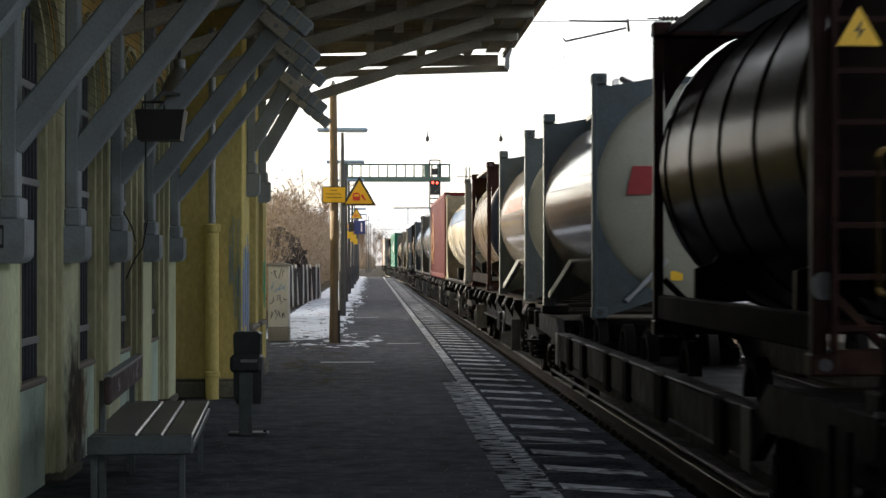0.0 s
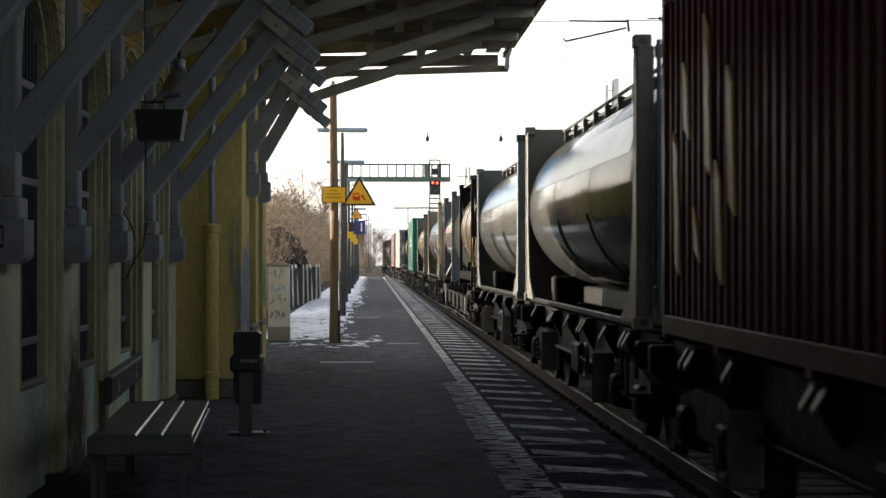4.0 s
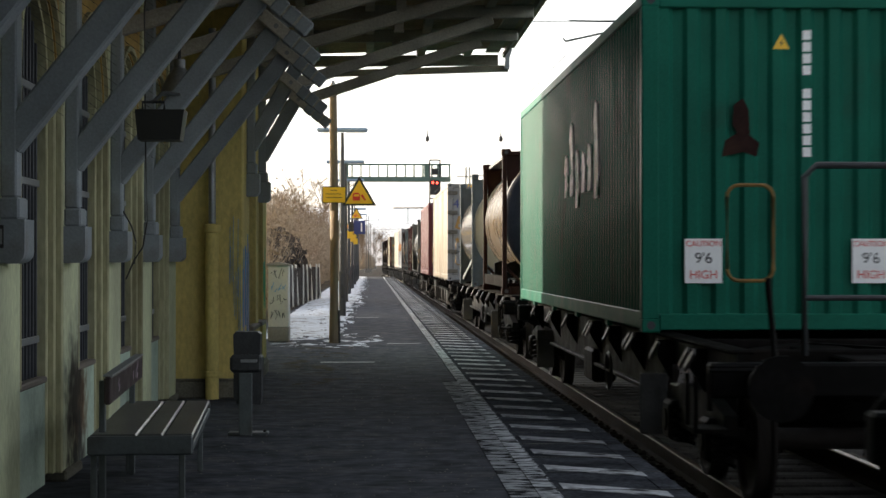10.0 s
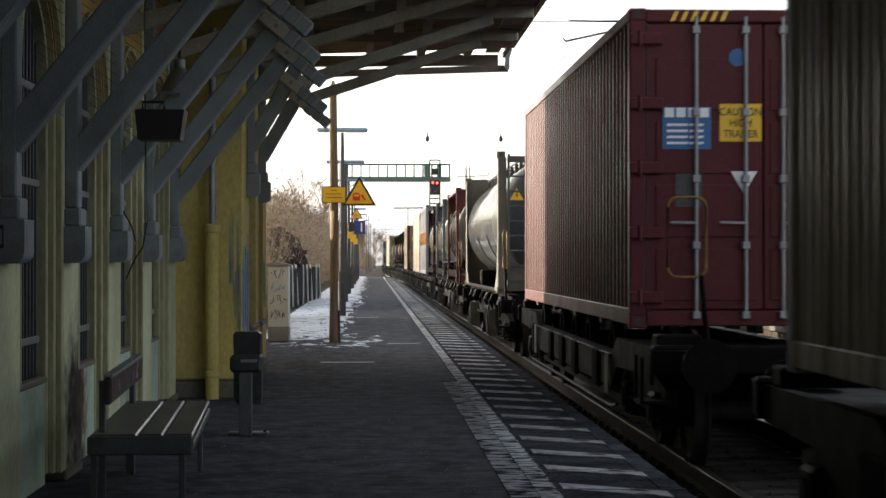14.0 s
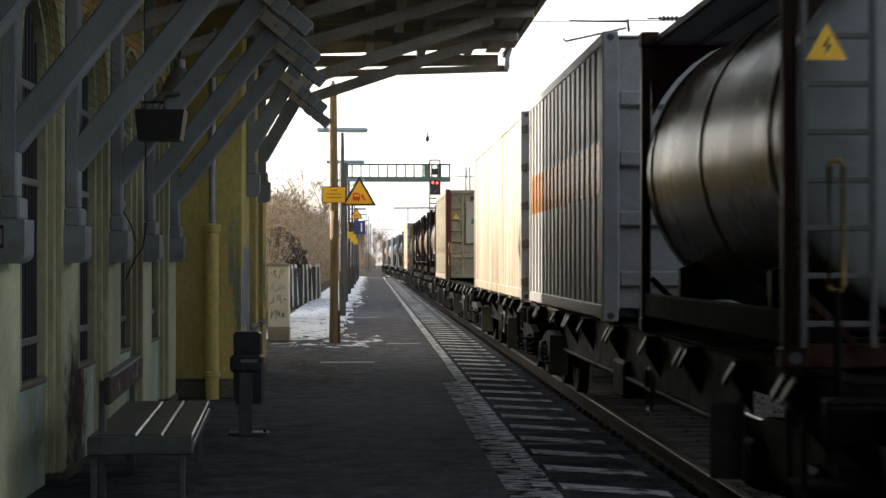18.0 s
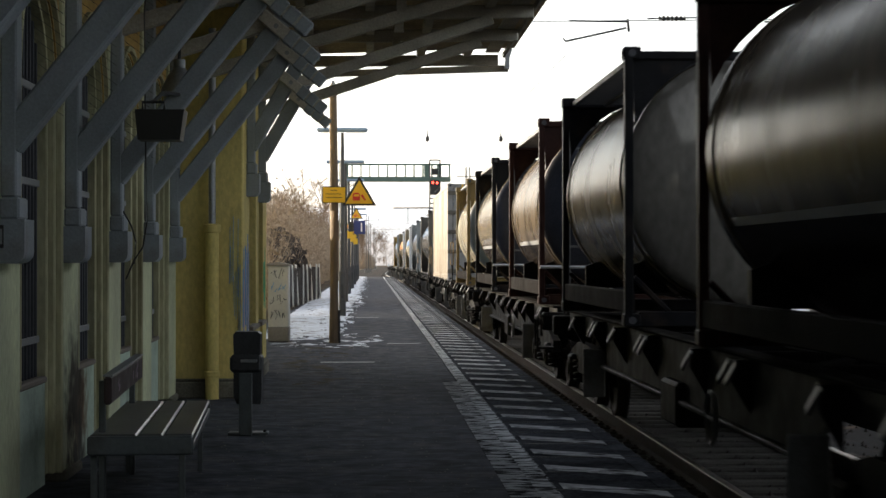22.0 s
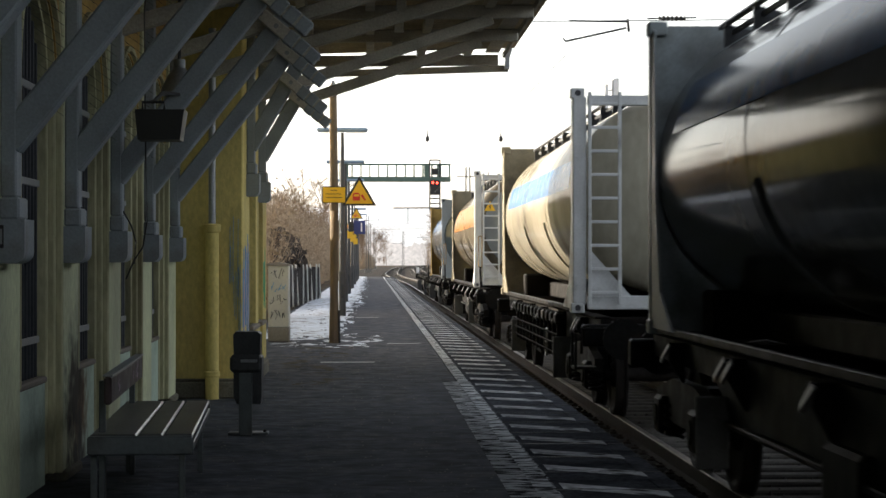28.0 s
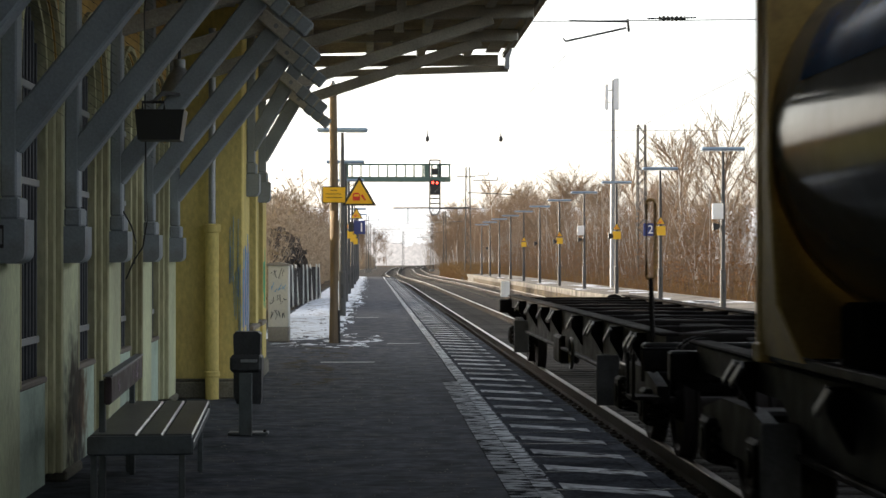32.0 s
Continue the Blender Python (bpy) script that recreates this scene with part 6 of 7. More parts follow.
    white45(401.32, 1.24, 1.83, 2.26, "white forty-five-foot container with ochre stars over a blue number", -0.14)
    silo40(422.44, 12.2, M_SILO, M_GREYFR, "round", M_STRIPEBLUE, "pale grey silo container with round-holed end plates")
    silo40(443.09, 12.2, M_SILO, M_PALEFR, "round", M_STRIPEBLUE, "pale grey silo container with round-holed end plates")
    silo40(461.61, 12.4, M_SILOCREAM, M_WHITEFR, "ladder", M_STRIPEPALE, "cream silo container with a blue band and a white ladder", M_LABELBLUE, back=M_BEIGEFR)
    silo40(483.4, 12.5, M_SILOWARM, M_WHITEFR, "ladder", M_STRIPEORANGE, "white silo container with an orange band and a ladder", back=M_BEIGEFR)
    silo40(503.93, 12.2, M_SILO, M_PALEFR, "round", M_STRIPEBLUE, "pale grey silo container with a mustard rear end plate", back=M_MUSTARD)
    for s0, s1, gate, pocket, cage in (
            (8.9, 28.2, "narrow", True, False), (29.0, 47.2, None, False, False), (48.3, 62.2, None, False, False), (62.6, 77.4, None, False, False),
            (77.8, 91.4, None, False, False), (91.9, 105.5, None, False, False), (106.3, 125.4, "narrow", True, False), (128.4, 143.2, "narrow", False, False),
            (146.8, 161.4, None, False, False), (165.4, 183.4, "wide", False, True), (186.4, 205.3, None, False, False), (209.0, 226.4, "wide", True, False),
            (230.4, 245.6, "wide", True, False), (249.4, 264.2, "narrow", False, False), (267.2, 285.8, "narrow", False, False), (287.4, 307.0, "narrow", False, False),
            (307.4, 322.6, None, False, False), (323.2, 336.6, None, False, False), (337.2, 348.6, "narrow", False, False), (349.2, 367.2, None, False, False),
            (368.4, 387.0, None, False, False), (388.8, 399.2, None, False, False), (400.0, 416.2, "narrow", False, False), (420.9, 435.6, "narrow", False, False),
            (441.3, 456.4, "narrow", False, False), (460.0, 474.8, None, False, False), (481.6, 496.8, "narrow", False, True), (502.2, 519.6, "narrow", False, False)):
        wagon(s0, s1, gate, pocket, cage, rack=s0 in (128.4, 146.8, 460.0))
    wagon(520.7, 539.8, "narrow", False, False, True)


make_train()


# ---- things on the platform ----
def bench():
    b = thing("bench", "grey steel platform bench with metal slats and a brown backrest board", "bench", pose(-1.20, 10.65, 0, 0, 0, 2.6))
    # local y runs along the bench, x to the platform side
    for x0, x1 in ((-0.285, -0.040), (-0.028, 0.096), (0.108, 0.258)):
        part("slat", Geo().box(x0, x1, 0.03, 2.58, 0.435, 0.462, 0.008), M_BENCH, b, "brushed metal seat slat")
    for y in (0.0, 2.58):
        part("end_board", Geo().box(-0.295, 0.262, y - 0.03, y + 0.03, 0.355, 0.455, 0.01), M_BENCHEND, b, "grey end board")
    for y in (0.05, 2.52):
        for x in (-0.265, 0.20):
            part("leg", Geo().box(x - 0.017, x + 0.017, y - 0.015, y + 0.02, 0.0, 0.37, 0.005), M_BENCHEND, b, "steel leg")
    part("front_rail", Geo().box(0.235, 0.262, 0.03, 2.55, 0.37, 0.415, 0.006), M_BENCHEND, b)
    part("rear_rail", Geo().box(-0.29, -0.25, 0.03, 2.55, 0.37, 0.45, 0.006), M_BENCHEND, b)
    bk = part("backrest", Geo().box(-0.215, -0.175, 0.08, 2.5, 0.615, 0.765, 0.01), M_BACKREST, b, "dark brown scratched backrest board")
    part("edge_trim", Geo().box(-0.22, -0.17, 0.08, 2.5, 0.765, 0.775), M_STEEL, bk, "pale metal edge")
    rnd = random.Random(3)
    for k in range(9):
        y = rnd.choice((0.45, 0.55, 1.7, 1.85, 2.0, 2.15)) + rnd.uniform(-0.05, 0.05)
        z = rnd.uniform(0.65, 0.71)
        part("scratch", Geo().beam((-0.173, y, z), (-0.173, y + rnd.uniform(0.02, 0.07), z + rnd.uniform(0.02, 0.05)), 0.003, 0.008), M_GRAFPINK, bk)
    for y in (0.2, 2.38):
        part("back_post", Geo().box(-0.25, -0.215, y - 0.025, y + 0.025, 0.0, 0.74, 0.005), M_BENCHEND, b, "steel back post")
    return b


bench()


def litter_bin():
    b = thing("litter_bin", "dark steel litter bin on a post", "litter bin", pose(-0.975, 15.96, 0) @ Matrix.Diagonal((0.88, 0.92, 1, 1)))
    part("post", Geo().box(-0.065, 0.055, -0.20, -0.165, 0.0, 0.50, 0.008), M_BENCHEND, b, "square steel post")
    part("base_plate", Geo().box(-0.17, 0.19, -0.10, 0.10, 0.0, 0.022, 0.004), M_BENCHEND, b)
    part("bolt", Geo().lathe([(0.02, 0.015), (0.045, 0.015), (0.045, 0.0)], 8, 0.16, -0.06, axis="z"), M_TWORN, b)
    part("body", Geo().prism([(-0.085, 0.25), (0.125, 0.25), (0.135, 0.31), (0.135, 0.56), (-0.115, 0.56), (-0.115, 0.31)], -0.16, 0.16), M_STEELDK, b, "dark lower body")
    part("collar", Geo().box(-0.148, 0.138, -0.185, 0.17, 0.50, 0.64, 0.025), M_STEELDK, b, "black collar")
    part("hood", Geo().prism([(-0.115, 0.63), (0.12, 0.63), (0.125, 0.80), (0.10, 0.82), (-0.10, 0.82), (-0.12, 0.80)], -0.14, 0.15), M_STEELDK, b, "dark hood")
    part("flap", Geo().box(-0.05, 0.10, -0.195, -0.185, 0.58, 0.605, 0.003), M_STEEL, b, "pale lid edge")
    return b


litter_bin()


def downpipe():
    d = thing("downpipe", "yellow painted downpipe under a zinc upper pipe", "downpipe", pose(-1.575, PROJ_Y0 - 0.09, 0))
    part("lower_pipe", Geo().lathe([(0.0, 0.068), (1.70, 0.068)], 16, 0, 0, axis="z"), M_OCHRE, d, "thick yellow lower pipe")
    part("socket", Geo().lathe([(1.66, 0.07), (1.67, 0.085), (1.74, 0.085), (1.75, 0.05)], 16, 0, 0, axis="z"), M_OCHRE, d)
    part("foot_ring", Geo().lathe([(0.22, 0.07), (0.23, 0.08), (0.27, 0.08), (0.28, 0.07)], 16, 0, 0, axis="z"), M_OCHRE, d)
    part("upper_pipe", Geo().lathe([(1.74, 0.036), (3.7, 0.036)], 14, 0, 0, axis="z"), M_ZINC, d, "zinc upper pipe")


downpipe()


def lamps_under_canopy():
    s = thing("platform_floodlight", "black box floodlight hung under the canopy", "floodlight", pose(-1.455, 14.0, 2.22))
    part("housing", Geo().prism([(-0.15, 0.0), (0.14, 0.0), (0.17, 0.21), (-0.17, 0.21)], -0.14, 0.14), M_BLACK, s, "black tapered housing")
    part("bracket", Geo().tube([(-0.13, 0, 0.20), (-0.13, 0, 0.27), (0.02, 0, 0.27), (0.02, 0, 0.2)], 0.012, 6), M_STEELDK, s)
    part("hanger", Geo().tube([(-0.06, 0, 0.27), (-0.02, 0.3, 0.36), (0.05, 0.95, 0.40)], 0.014, 6), M_STEELDK, s)
    e = thing("enamel_lamp", "round grey enamel lamp shade under the canopy", "lamp", pose(-1.52, 16.0, 2.70) @ Matrix.Diagonal((0.95, 0.95, 1.1, 1)))
    part("shade", Geo().lathe([(0.0, 0.16), (0.05, 0.15), (0.14, 0.10), (0.20, 0.05), (0.26, 0.05)], 24, 0, 0, axis="z"), M_STEEL, e, "grey enamel shade")
    part("stem", Geo().tube([(0, 0, 0.24), (0, 0, 1.2)], 0.014, 8), M_STEELDK, e)
    cb = thing("loose_cable", "black cable looped along the wall", "cable", pose(0, 0, 0))
    part("cable", Geo().tube([(-1.60, 14.93, 3.93), (-1.63, 14.5, 3.2), (-1.62, 14.5, 2.12), (-1.61, 14.5, 1.66), (-1.64, 14.5, 1.48), (-1.70, 14.5, 1.39), (-1.76, 14.5, 1.25)], 0.006, 6), M_BLACK, cb)
    part("cable_end", Geo().tube([(-1.78, 14.5, 1.74), (-1.72, 14.5, 1.63), (-1.69, 14.5, 1.52), (-1.70, 14.5, 1.36)], 0.006, 6), M_BLACK, cb)
    bx = thing("junction_box", "small dark label on the corbel", "label", pose(-1.85, 10.39, 1.47))
    part("plate", Geo().box(-0.07, -0.04, -0.003, 0.0, -0.02, 0.1), M_BLACK, bx)
    part("mark", Geo().box(-0.062, -0.048, -0.005, -0.003, 0.0, 0.08), M_STEEL, bx)


lamps_under_canopy()


def bird_net():
    """Slanted thin wires in front of the upper wall."""
    rnd = random.Random(8)
    for i in range(5, len(POSTS) - 1):
        nt = thing("bird_wire", "thin slanted bird wires below the canopy", "bird wire")
        g = Geo()
        for k in range(24):
            z = 2.35 + 0.06 * k
            g.beam((WALL_X + 0.02, POSTS[i] + 0.2, z), (WALL_X + 0.30, POSTS[i] + 0.24, z - 0.20), 0.0025, 0.0025)
        tagged(part("wires", g, M_BARS, nt), kind="stuff")


bird_net()


def platform_marks():
    g = Geo()
    line = Geo()
    line.box(0.82, 1.13, -5, 22.7, 0.0035, 0.0065)
    part("edge_line_wide", line, M_LINEOLD, PLATFORM, "wide worn greyed white line")
    part("edge_line", Geo().box(0.995, 1.115, -5, 160, 0.003, 0.0105), M_LINE, PLATFORM, "worn white line")
    me = mesh_of("hatch_stripe", Geo().prism([(1.17, 0.16), (1.17, 0.46), (1.775, 0.0), (1.775, -0.30)], 0.0035, 0.0065, "z"), M_STRIPE)
    for i in range(130):
        part("hatch_stripe", me, None, PLATFORM, "pale worn hatch stripe" if i == 0 else "", at=pose(0, 4.14 + 1.11 * i, 0))
    # joints between edge slabs
    j = mesh_of("edge_slab_joint", Geo().box(0.81, 1.905, -0.008, 0.008, 0.0045, 0.0075), M_BLACK)
    for i in range(60):
        part("edge_slab_joint", j, None, PLATFORM, at=pose(0, 5.0 + 1.0 * i, 0))
    for x0, x1, y in ((-0.67, 0.06, 27.1), (0.28, 0.85, 33.1), (-0.35, 0.2, 48.0)):
        c = part("drain_channel", Geo().box(x0, x1, y - 0.07, y + 0.07, 0.001, 0.006, 0.002), M_STEEL, PLATFORM, "narrow pale drain cover")


platform_marks()


def snow():
    g = Geo()
    nx, ny = 44, 640
    dx, dy = 0.05, 0.20
    grid = {}

    def cover(x, y):
        n1 = noise.noise((x * 2.2, y * 0.55, 3.0))
        n2 = noise.noise((x * 7.0, y * 1.9, 9.0))
        lim = -0.52 + 0.32 * n1 + 0.22 * n2 + (0.15 if y > 60 else 0)
        thin = 0.7 * noise.noise((x * 3.4, y * 1.6, 1.0)) + 0.6 * n2 + 0.55 * noise.noise((x * 11.0, y * 3.2, 4.0))
        edge = max(0.0, (x - (lim - 0.25)) * 2.2) + max(0.0, (36.5 - y) * 0.35)
        return thin + 0.66 - edge * 1.0 if x < lim + 0.25 else -1

    for i in range(nx + 1):
        for j in range(ny + 1):
            x, y = -2.0 + dx * i, 34.0 + dy * j
            c = cover(x, y)
            grid[i, j] = (len(g.v), c)
            g.v.append((x + 0.03 * noise.noise((x * 9, y * 9, 5)), y + 0.1 * noise.noise((x * 9, y * 9, 7)), 0.004 + 0.05 * max(0, min(1, c)) * (0.6 + 0.5 * noise.noise((x * 4, y * 2, 2)))))
    for i in range(nx):
        for j in range(ny):
            q = [grid[i, j], grid[i + 1, j], grid[i + 1, j + 1], grid[i, j + 1]]
            if sum(c for _, c in q) / 4 > 0.30:
                g.f.append(tuple(k for k, _ in q))
    tagged(solid("snow_strip", g, M_SNOW, "patchy old snow beside the platform asphalt", "snow", "stuff", smooth=180))


snow()


def patchy(name, label, category, material, x0, x1, y0, y1, step, limit, seed, z):
    """A thin broken layer on the ground: what a noise leaves of a sheet."""
    g = Geo()
    nx, ny = int((x1 - x0) / step), int((y1 - y0) / (2.5 * step))
    at = {}
    for i in range(nx + 1):
        for j in range(ny + 1):
            x, y = x0 + step * i, y0 + 2.5 * step * j
            rim = min(i, nx - i, j, ny - j) / 6.0
            c = noise.noise((x * 2.6, y * 1.1, seed)) + 0.7 * noise.noise((x * 9.0, y * 4.0, seed + 5.0)) - max(0.0, 0.6 - rim)
            at[i, j] = (len(g.v), c)
            g.v.append((x + 0.4 * step * noise.noise((x * 13, y * 13, 1)), y + step * noise.noise((x * 13, y * 13, 4)), z + 0.006 * max(0.0, min(1.0, c))))
    for i in range(nx):
        for j in range(ny):
            q = [at[i, j], at[i + 1, j], at[i + 1, j + 1], at[i, j + 1]]
            if sum(c for _, c in q) / 4 > limit:
                g.f.append(tuple(k for k, _ in q))
    solid(name, g, material, label, category, "stuff", smooth=180)


patchy("snow_remains", "last scraps of snow round the pole and the cabinet", "snow", M_SNOW, -1.75, 0.25, 31.0, 37.0, 0.03, 0.24, 3.0, 0.004)
patchy("sand_drift", "sandy dirt blown against the foot of the bay", "dirt", M_SAND, -1.26, -0.2, 22.0, 33.0, 0.03, 0.26, 9.0, 0.003)


def grit():
    """Loose grains scattered over the asphalt."""
    rnd = random.Random(14)
    g = Geo()
    for k in range(1700):
        x, y = rnd.uniform(-1.6, 0.8), 7.5 + 26 * rnd.random() ** 1.3
        r = rnd.uniform(0.004, 0.011)
        q = [(x + r * math.cos(a) * rnd.uniform(0.7, 1.2), y + r * 1.4 * math.sin(a) * rnd.uniform(0.7, 1.2), 0.001) for a in (0.2, 1.8, 3.3, 4.8)]
        g.add(q + [(x, y, r * 0.9)], [(0, 1, 4), (1, 2, 4), (2, 3, 4), (3, 0, 4)])
    solid("platform_grit", g, M_GRIT, "pale loose grit on the platform asphalt", "grit", "stuff", smooth=0)


grit()


def cabinet():
    c = thing("switch_cabinet", "pale grey graffitied switch cabinet on a concrete plinth", "cabinet", pose(-1.55, 33.9, 0))
    part("plinth", Geo().box(-0.18, 0.18, 0.0, 0.6, 0.0, 0.25, 0.015), M_CONC, c, "concrete plinth")
    part("housing", Geo().box(-0.175, 0.175, 0.005, 0.6, 0.25, 1.29, 0.01), M_CABINET, c, "pale grey housing")
    part("lid", Geo().prism([(-0.20, 1.29), (0.20, 1.29), (0.20, 1.31), (0.0, 1.35), (-0.20, 1.33)], -0.02, 0.63), M_CONC, c, "sloping lid")
    rnd = random.Random(11)
    for z, m, n in ((1.16, M_SCRIBBLE, 4), (0.92, M_GRAFBLUE, 4), (0.72, M_SCRIBBLE, 5), (0.45, M_SCRIBBLE, 4)):
        for k in range(n):
            x = -0.14 + 0.28 * k / n
            pts = [(x + rnd.uniform(-0.01, 0.06), 0.002, z + rnd.uniform(-0.09, 0.09)) for _ in range(4)]
            part("scribble", Geo().tube(pts, 0.006, 4), m, c)
    return c


cabinet()


def fence():
    f = thing("fence", "grey slatted fence with pale leaning posts", "fence")
    n = 8
    pts = [(-2.33 + 0.0415 * 2.0 * i, 56.5 + 2.0 * i) for i in range(n)]
    rnd = random.Random(6)
    for i, (x, y) in enumerate(pts):
        part("post", Geo().beam((x, y, 0), (x + rnd.uniform(-0.09, 0.02), y + rnd.uniform(-0.1, 0.1), 1.24), 0.05, 0.05, 0.01), M_CABINET, f, "pale concrete post")
        if i < n - 1:
            x2, y2 = pts[i + 1]
            for k in range(12):
                t = (k + 0.5) / 12
                xx, yy = x + (x2 - x) * t - 0.05, y + (y2 - y) * t
                part("slat", Geo().box(xx - 0.012, xx + 0.012, yy - 0.072, yy + 0.072, 0.02, 1.12 + rnd.uniform(-0.04, 0.04)), M_FENCEDARK, f)


fence()


def warning_sign(parent, x, y, z, size, name="triangle_sign"):
    """Upright triangular sign, black rimmed, with a small red picture."""
    h = size * 0.87
    t = part(name, Geo().prism([(x - size / 2, z), (x + size / 2, z), (x, z + h)], y - 0.008, y), M_BLACK, parent, "black-rimmed yellow warning triangle")
    part("yellow_field", Geo().prism([(x - size * 0.40, z + h * 0.065), (x + size * 0.40, z + h * 0.065), (x, z + h * 0.85)], y - 0.011, y - 0.008), M_YELLOW, t, "yellow field")
    q = size
    # a train front and a small falling shape beside it, in red
    body = [(x - 0.19 * q, z + 0.15 * q), (x + 0.02 * q, z + 0.15 * q), (x + 0.02 * q, z + 0.33 * q), (x - 0.02 * q, z + 0.38 * q), (x - 0.15 * q, z + 0.38 * q), (x - 0.19 * q, z + 0.33 * q)]
    p = part("picture", Geo().prism(body, y - 0.014, y - 0.011), M_RED, t, "small red train picture")
    part("picture_window", Geo().box(x - 0.16 * q, x - 0.01 * q, y - 0.016, y - 0.014, z + 0.27 * q, z + 0.33 * q), M_YELLOW, p)
    part("picture_mark", Geo().prism([(x + 0.04 * q, z + 0.30 * q), (x + 0.10 * q, z + 0.33 * q), (x + 0.20 * q, z + 0.17 * q), (x + 0.15 * q, z + 0.14 * q), (x + 0.10 * q, z + 0.22 * q)], y - 0.014, y - 0.011), M_RED, p)


def sign_pole():
    p = thing("wooden_sign_pole", "weathered wooden pole with yellow warning signs", "pole", pose(-0.60, 33.4, 0))
    part("pole", Geo().tube([(0, 0, 0), (0.0, 0, 2.2), (-0.02, 0, 4.3)], 0.085, 12, 0.062), M_WOOD, p, "weathered wooden pole")
    part("pole_cap", Geo().lathe([(4.3, 0.06), (4.36, 0.03), (4.38, 0.03)], 12, -0.02, 0, axis="z"), M_STEEL, p)
    s = part("notice_sign", Geo().box(-0.20, 0.20, -0.10, -0.09, 2.33, 2.61, 0.004), M_BLACK, p, "yellow notice sign with black edge")
    part("sign_face", Geo().box(-0.185, 0.185, -0.104, -0.10, 2.345, 2.595), M_YELLOW, s, "yellow face")
    for k, (a, b) in enumerate(((-0.06, 0.05), (-0.14, 0.12), (-0.13, 0.13))):
        part("small_print", Geo().box(a, b, -0.107, -0.104, 2.54 - 0.06 * k, 2.55 - 0.06 * k), M_BLACK, s)
    warning_sign(p, 0.42, -0.09, 2.29, 0.57)
    part("sign_arm", Geo().box(-0.1, 0.45, -0.088, -0.06, 2.42, 2.46, 0.005), M_STEEL, p, "sign bracket")
    part("cable_conduit", Geo().tube([(0.09, -0.02, 0.0), (0.085, -0.02, 0.55)], 0.02, 6), M_STEELDK, p)


sign_pole()


def lamp_post(x, y, side, extra=""):
    p = thing("platform_lamp", "grey platform lamp post with a flat blue-grey head", "street lamp", pose(x, y, 0), group="platform lamps")
    part("pole", Geo().lathe([(0.0, 0.09), (1.1, 0.09), (1.12, 0.065), (3.6, 0.055), (4.5, 0.04)], 14, 0, 0, axis="z"), M_POLE, p, "galvanised stepped pole")
    part("service_door", Geo().box(-0.03, 0.03, -0.097, -0.085, 0.45, 0.8, 0.004), M_STEELDK, p)
    part("head", Geo().box(-0.62, 0.62, -0.14, 0.14, 4.52, 4.62, 0.03), M_LAMPBLUE, p, "flat blue-grey lamp head")
    part("diffuser", Geo().box(-0.56, -0.06, -0.11, 0.11, 4.508, 4.52, 0.003), M_WHITE, p, "white diffuser")
    part("diffuser", Geo().box(0.06, 0.56, -0.11, 0.11, 4.508, 4.52, 0.003), M_WHITE, p, "white diffuser")
    if "speaker" in extra:
        part("loudspeaker", Geo().prism([(-0.14, 2.3), (-0.34, 2.22), (-0.34, 2.5), (-0.14, 2.42)], -0.1, 0.1), M_BLACK, p, "black loudspeaker")
    if "triangle" in extra:
        warning_sign(p, 0.36, -0.08, 2.72, 0.42)
    if "small" in extra:
        warning_sign(p, 0.0, -0.08, 2.62, 0.34)
        part("yellow_notice", Geo().box(-0.17, 0.17, -0.09, -0.08, 2.24, 2.56, 0.003), M_YELLOW, p, "yellow notice plate")
    if "white" in extra:
        part("white_box", Geo().box(-0.34, -0.02, -0.2, -0.08, 2.55, 3.0, 0.02), M_WHITE, p, "white equipment box")
        part("loudspeaker", Geo().prism([(-0.1, 2.3), (-0.3, 2.22), (-0.3, 2.45), (-0.1, 2.4)], -0.1, 0.1), M_BLACK, p, "black loudspeaker")
    for num in "12":
        if "number" + num in extra:
            dx = 0.46 if num == "1" else -0.42
            q = part("number_sign", Geo().box(dx - 0.19, dx + 0.19, -0.10, -0.06, 2.22, 2.66, 0.008), M_BLUE, p, "blue platform number sign")
            lettering("number", num, 0.42, M_WHITE, q, pose(dx + 0.06, -0.103, 2.43), "white platform number", 0.002)
            if num == "1":
                part("hood", Geo().box(dx - 0.37, dx - 0.19, -0.18, 0.08, 2.3, 2.62, 0.02), M_BLACK, q)
    return p


lamp_post(-0.68, 49.0, 1, "")
lamp_post(-0.80, 65.0, 1, "number1 triangle")
lamp_post(-0.85, 80.0, 1, "small speaker")
lamp_post(-0.85, 95.0, 1, "small speaker")
lamp_post(-0.85, 110.0, 1, "small")
lamp_post(-0.85, 125.0, 1, "")
lamp_post(-0.85, 140.0, 1, "")
for k, extra in enumerate(("white", "number2 small", "small speaker", "white", "small speaker", "speaker", "small", "", "", "speaker", "")):
    lamp_post(10.12, 57.0 + 12.4 * k, -1, extra)


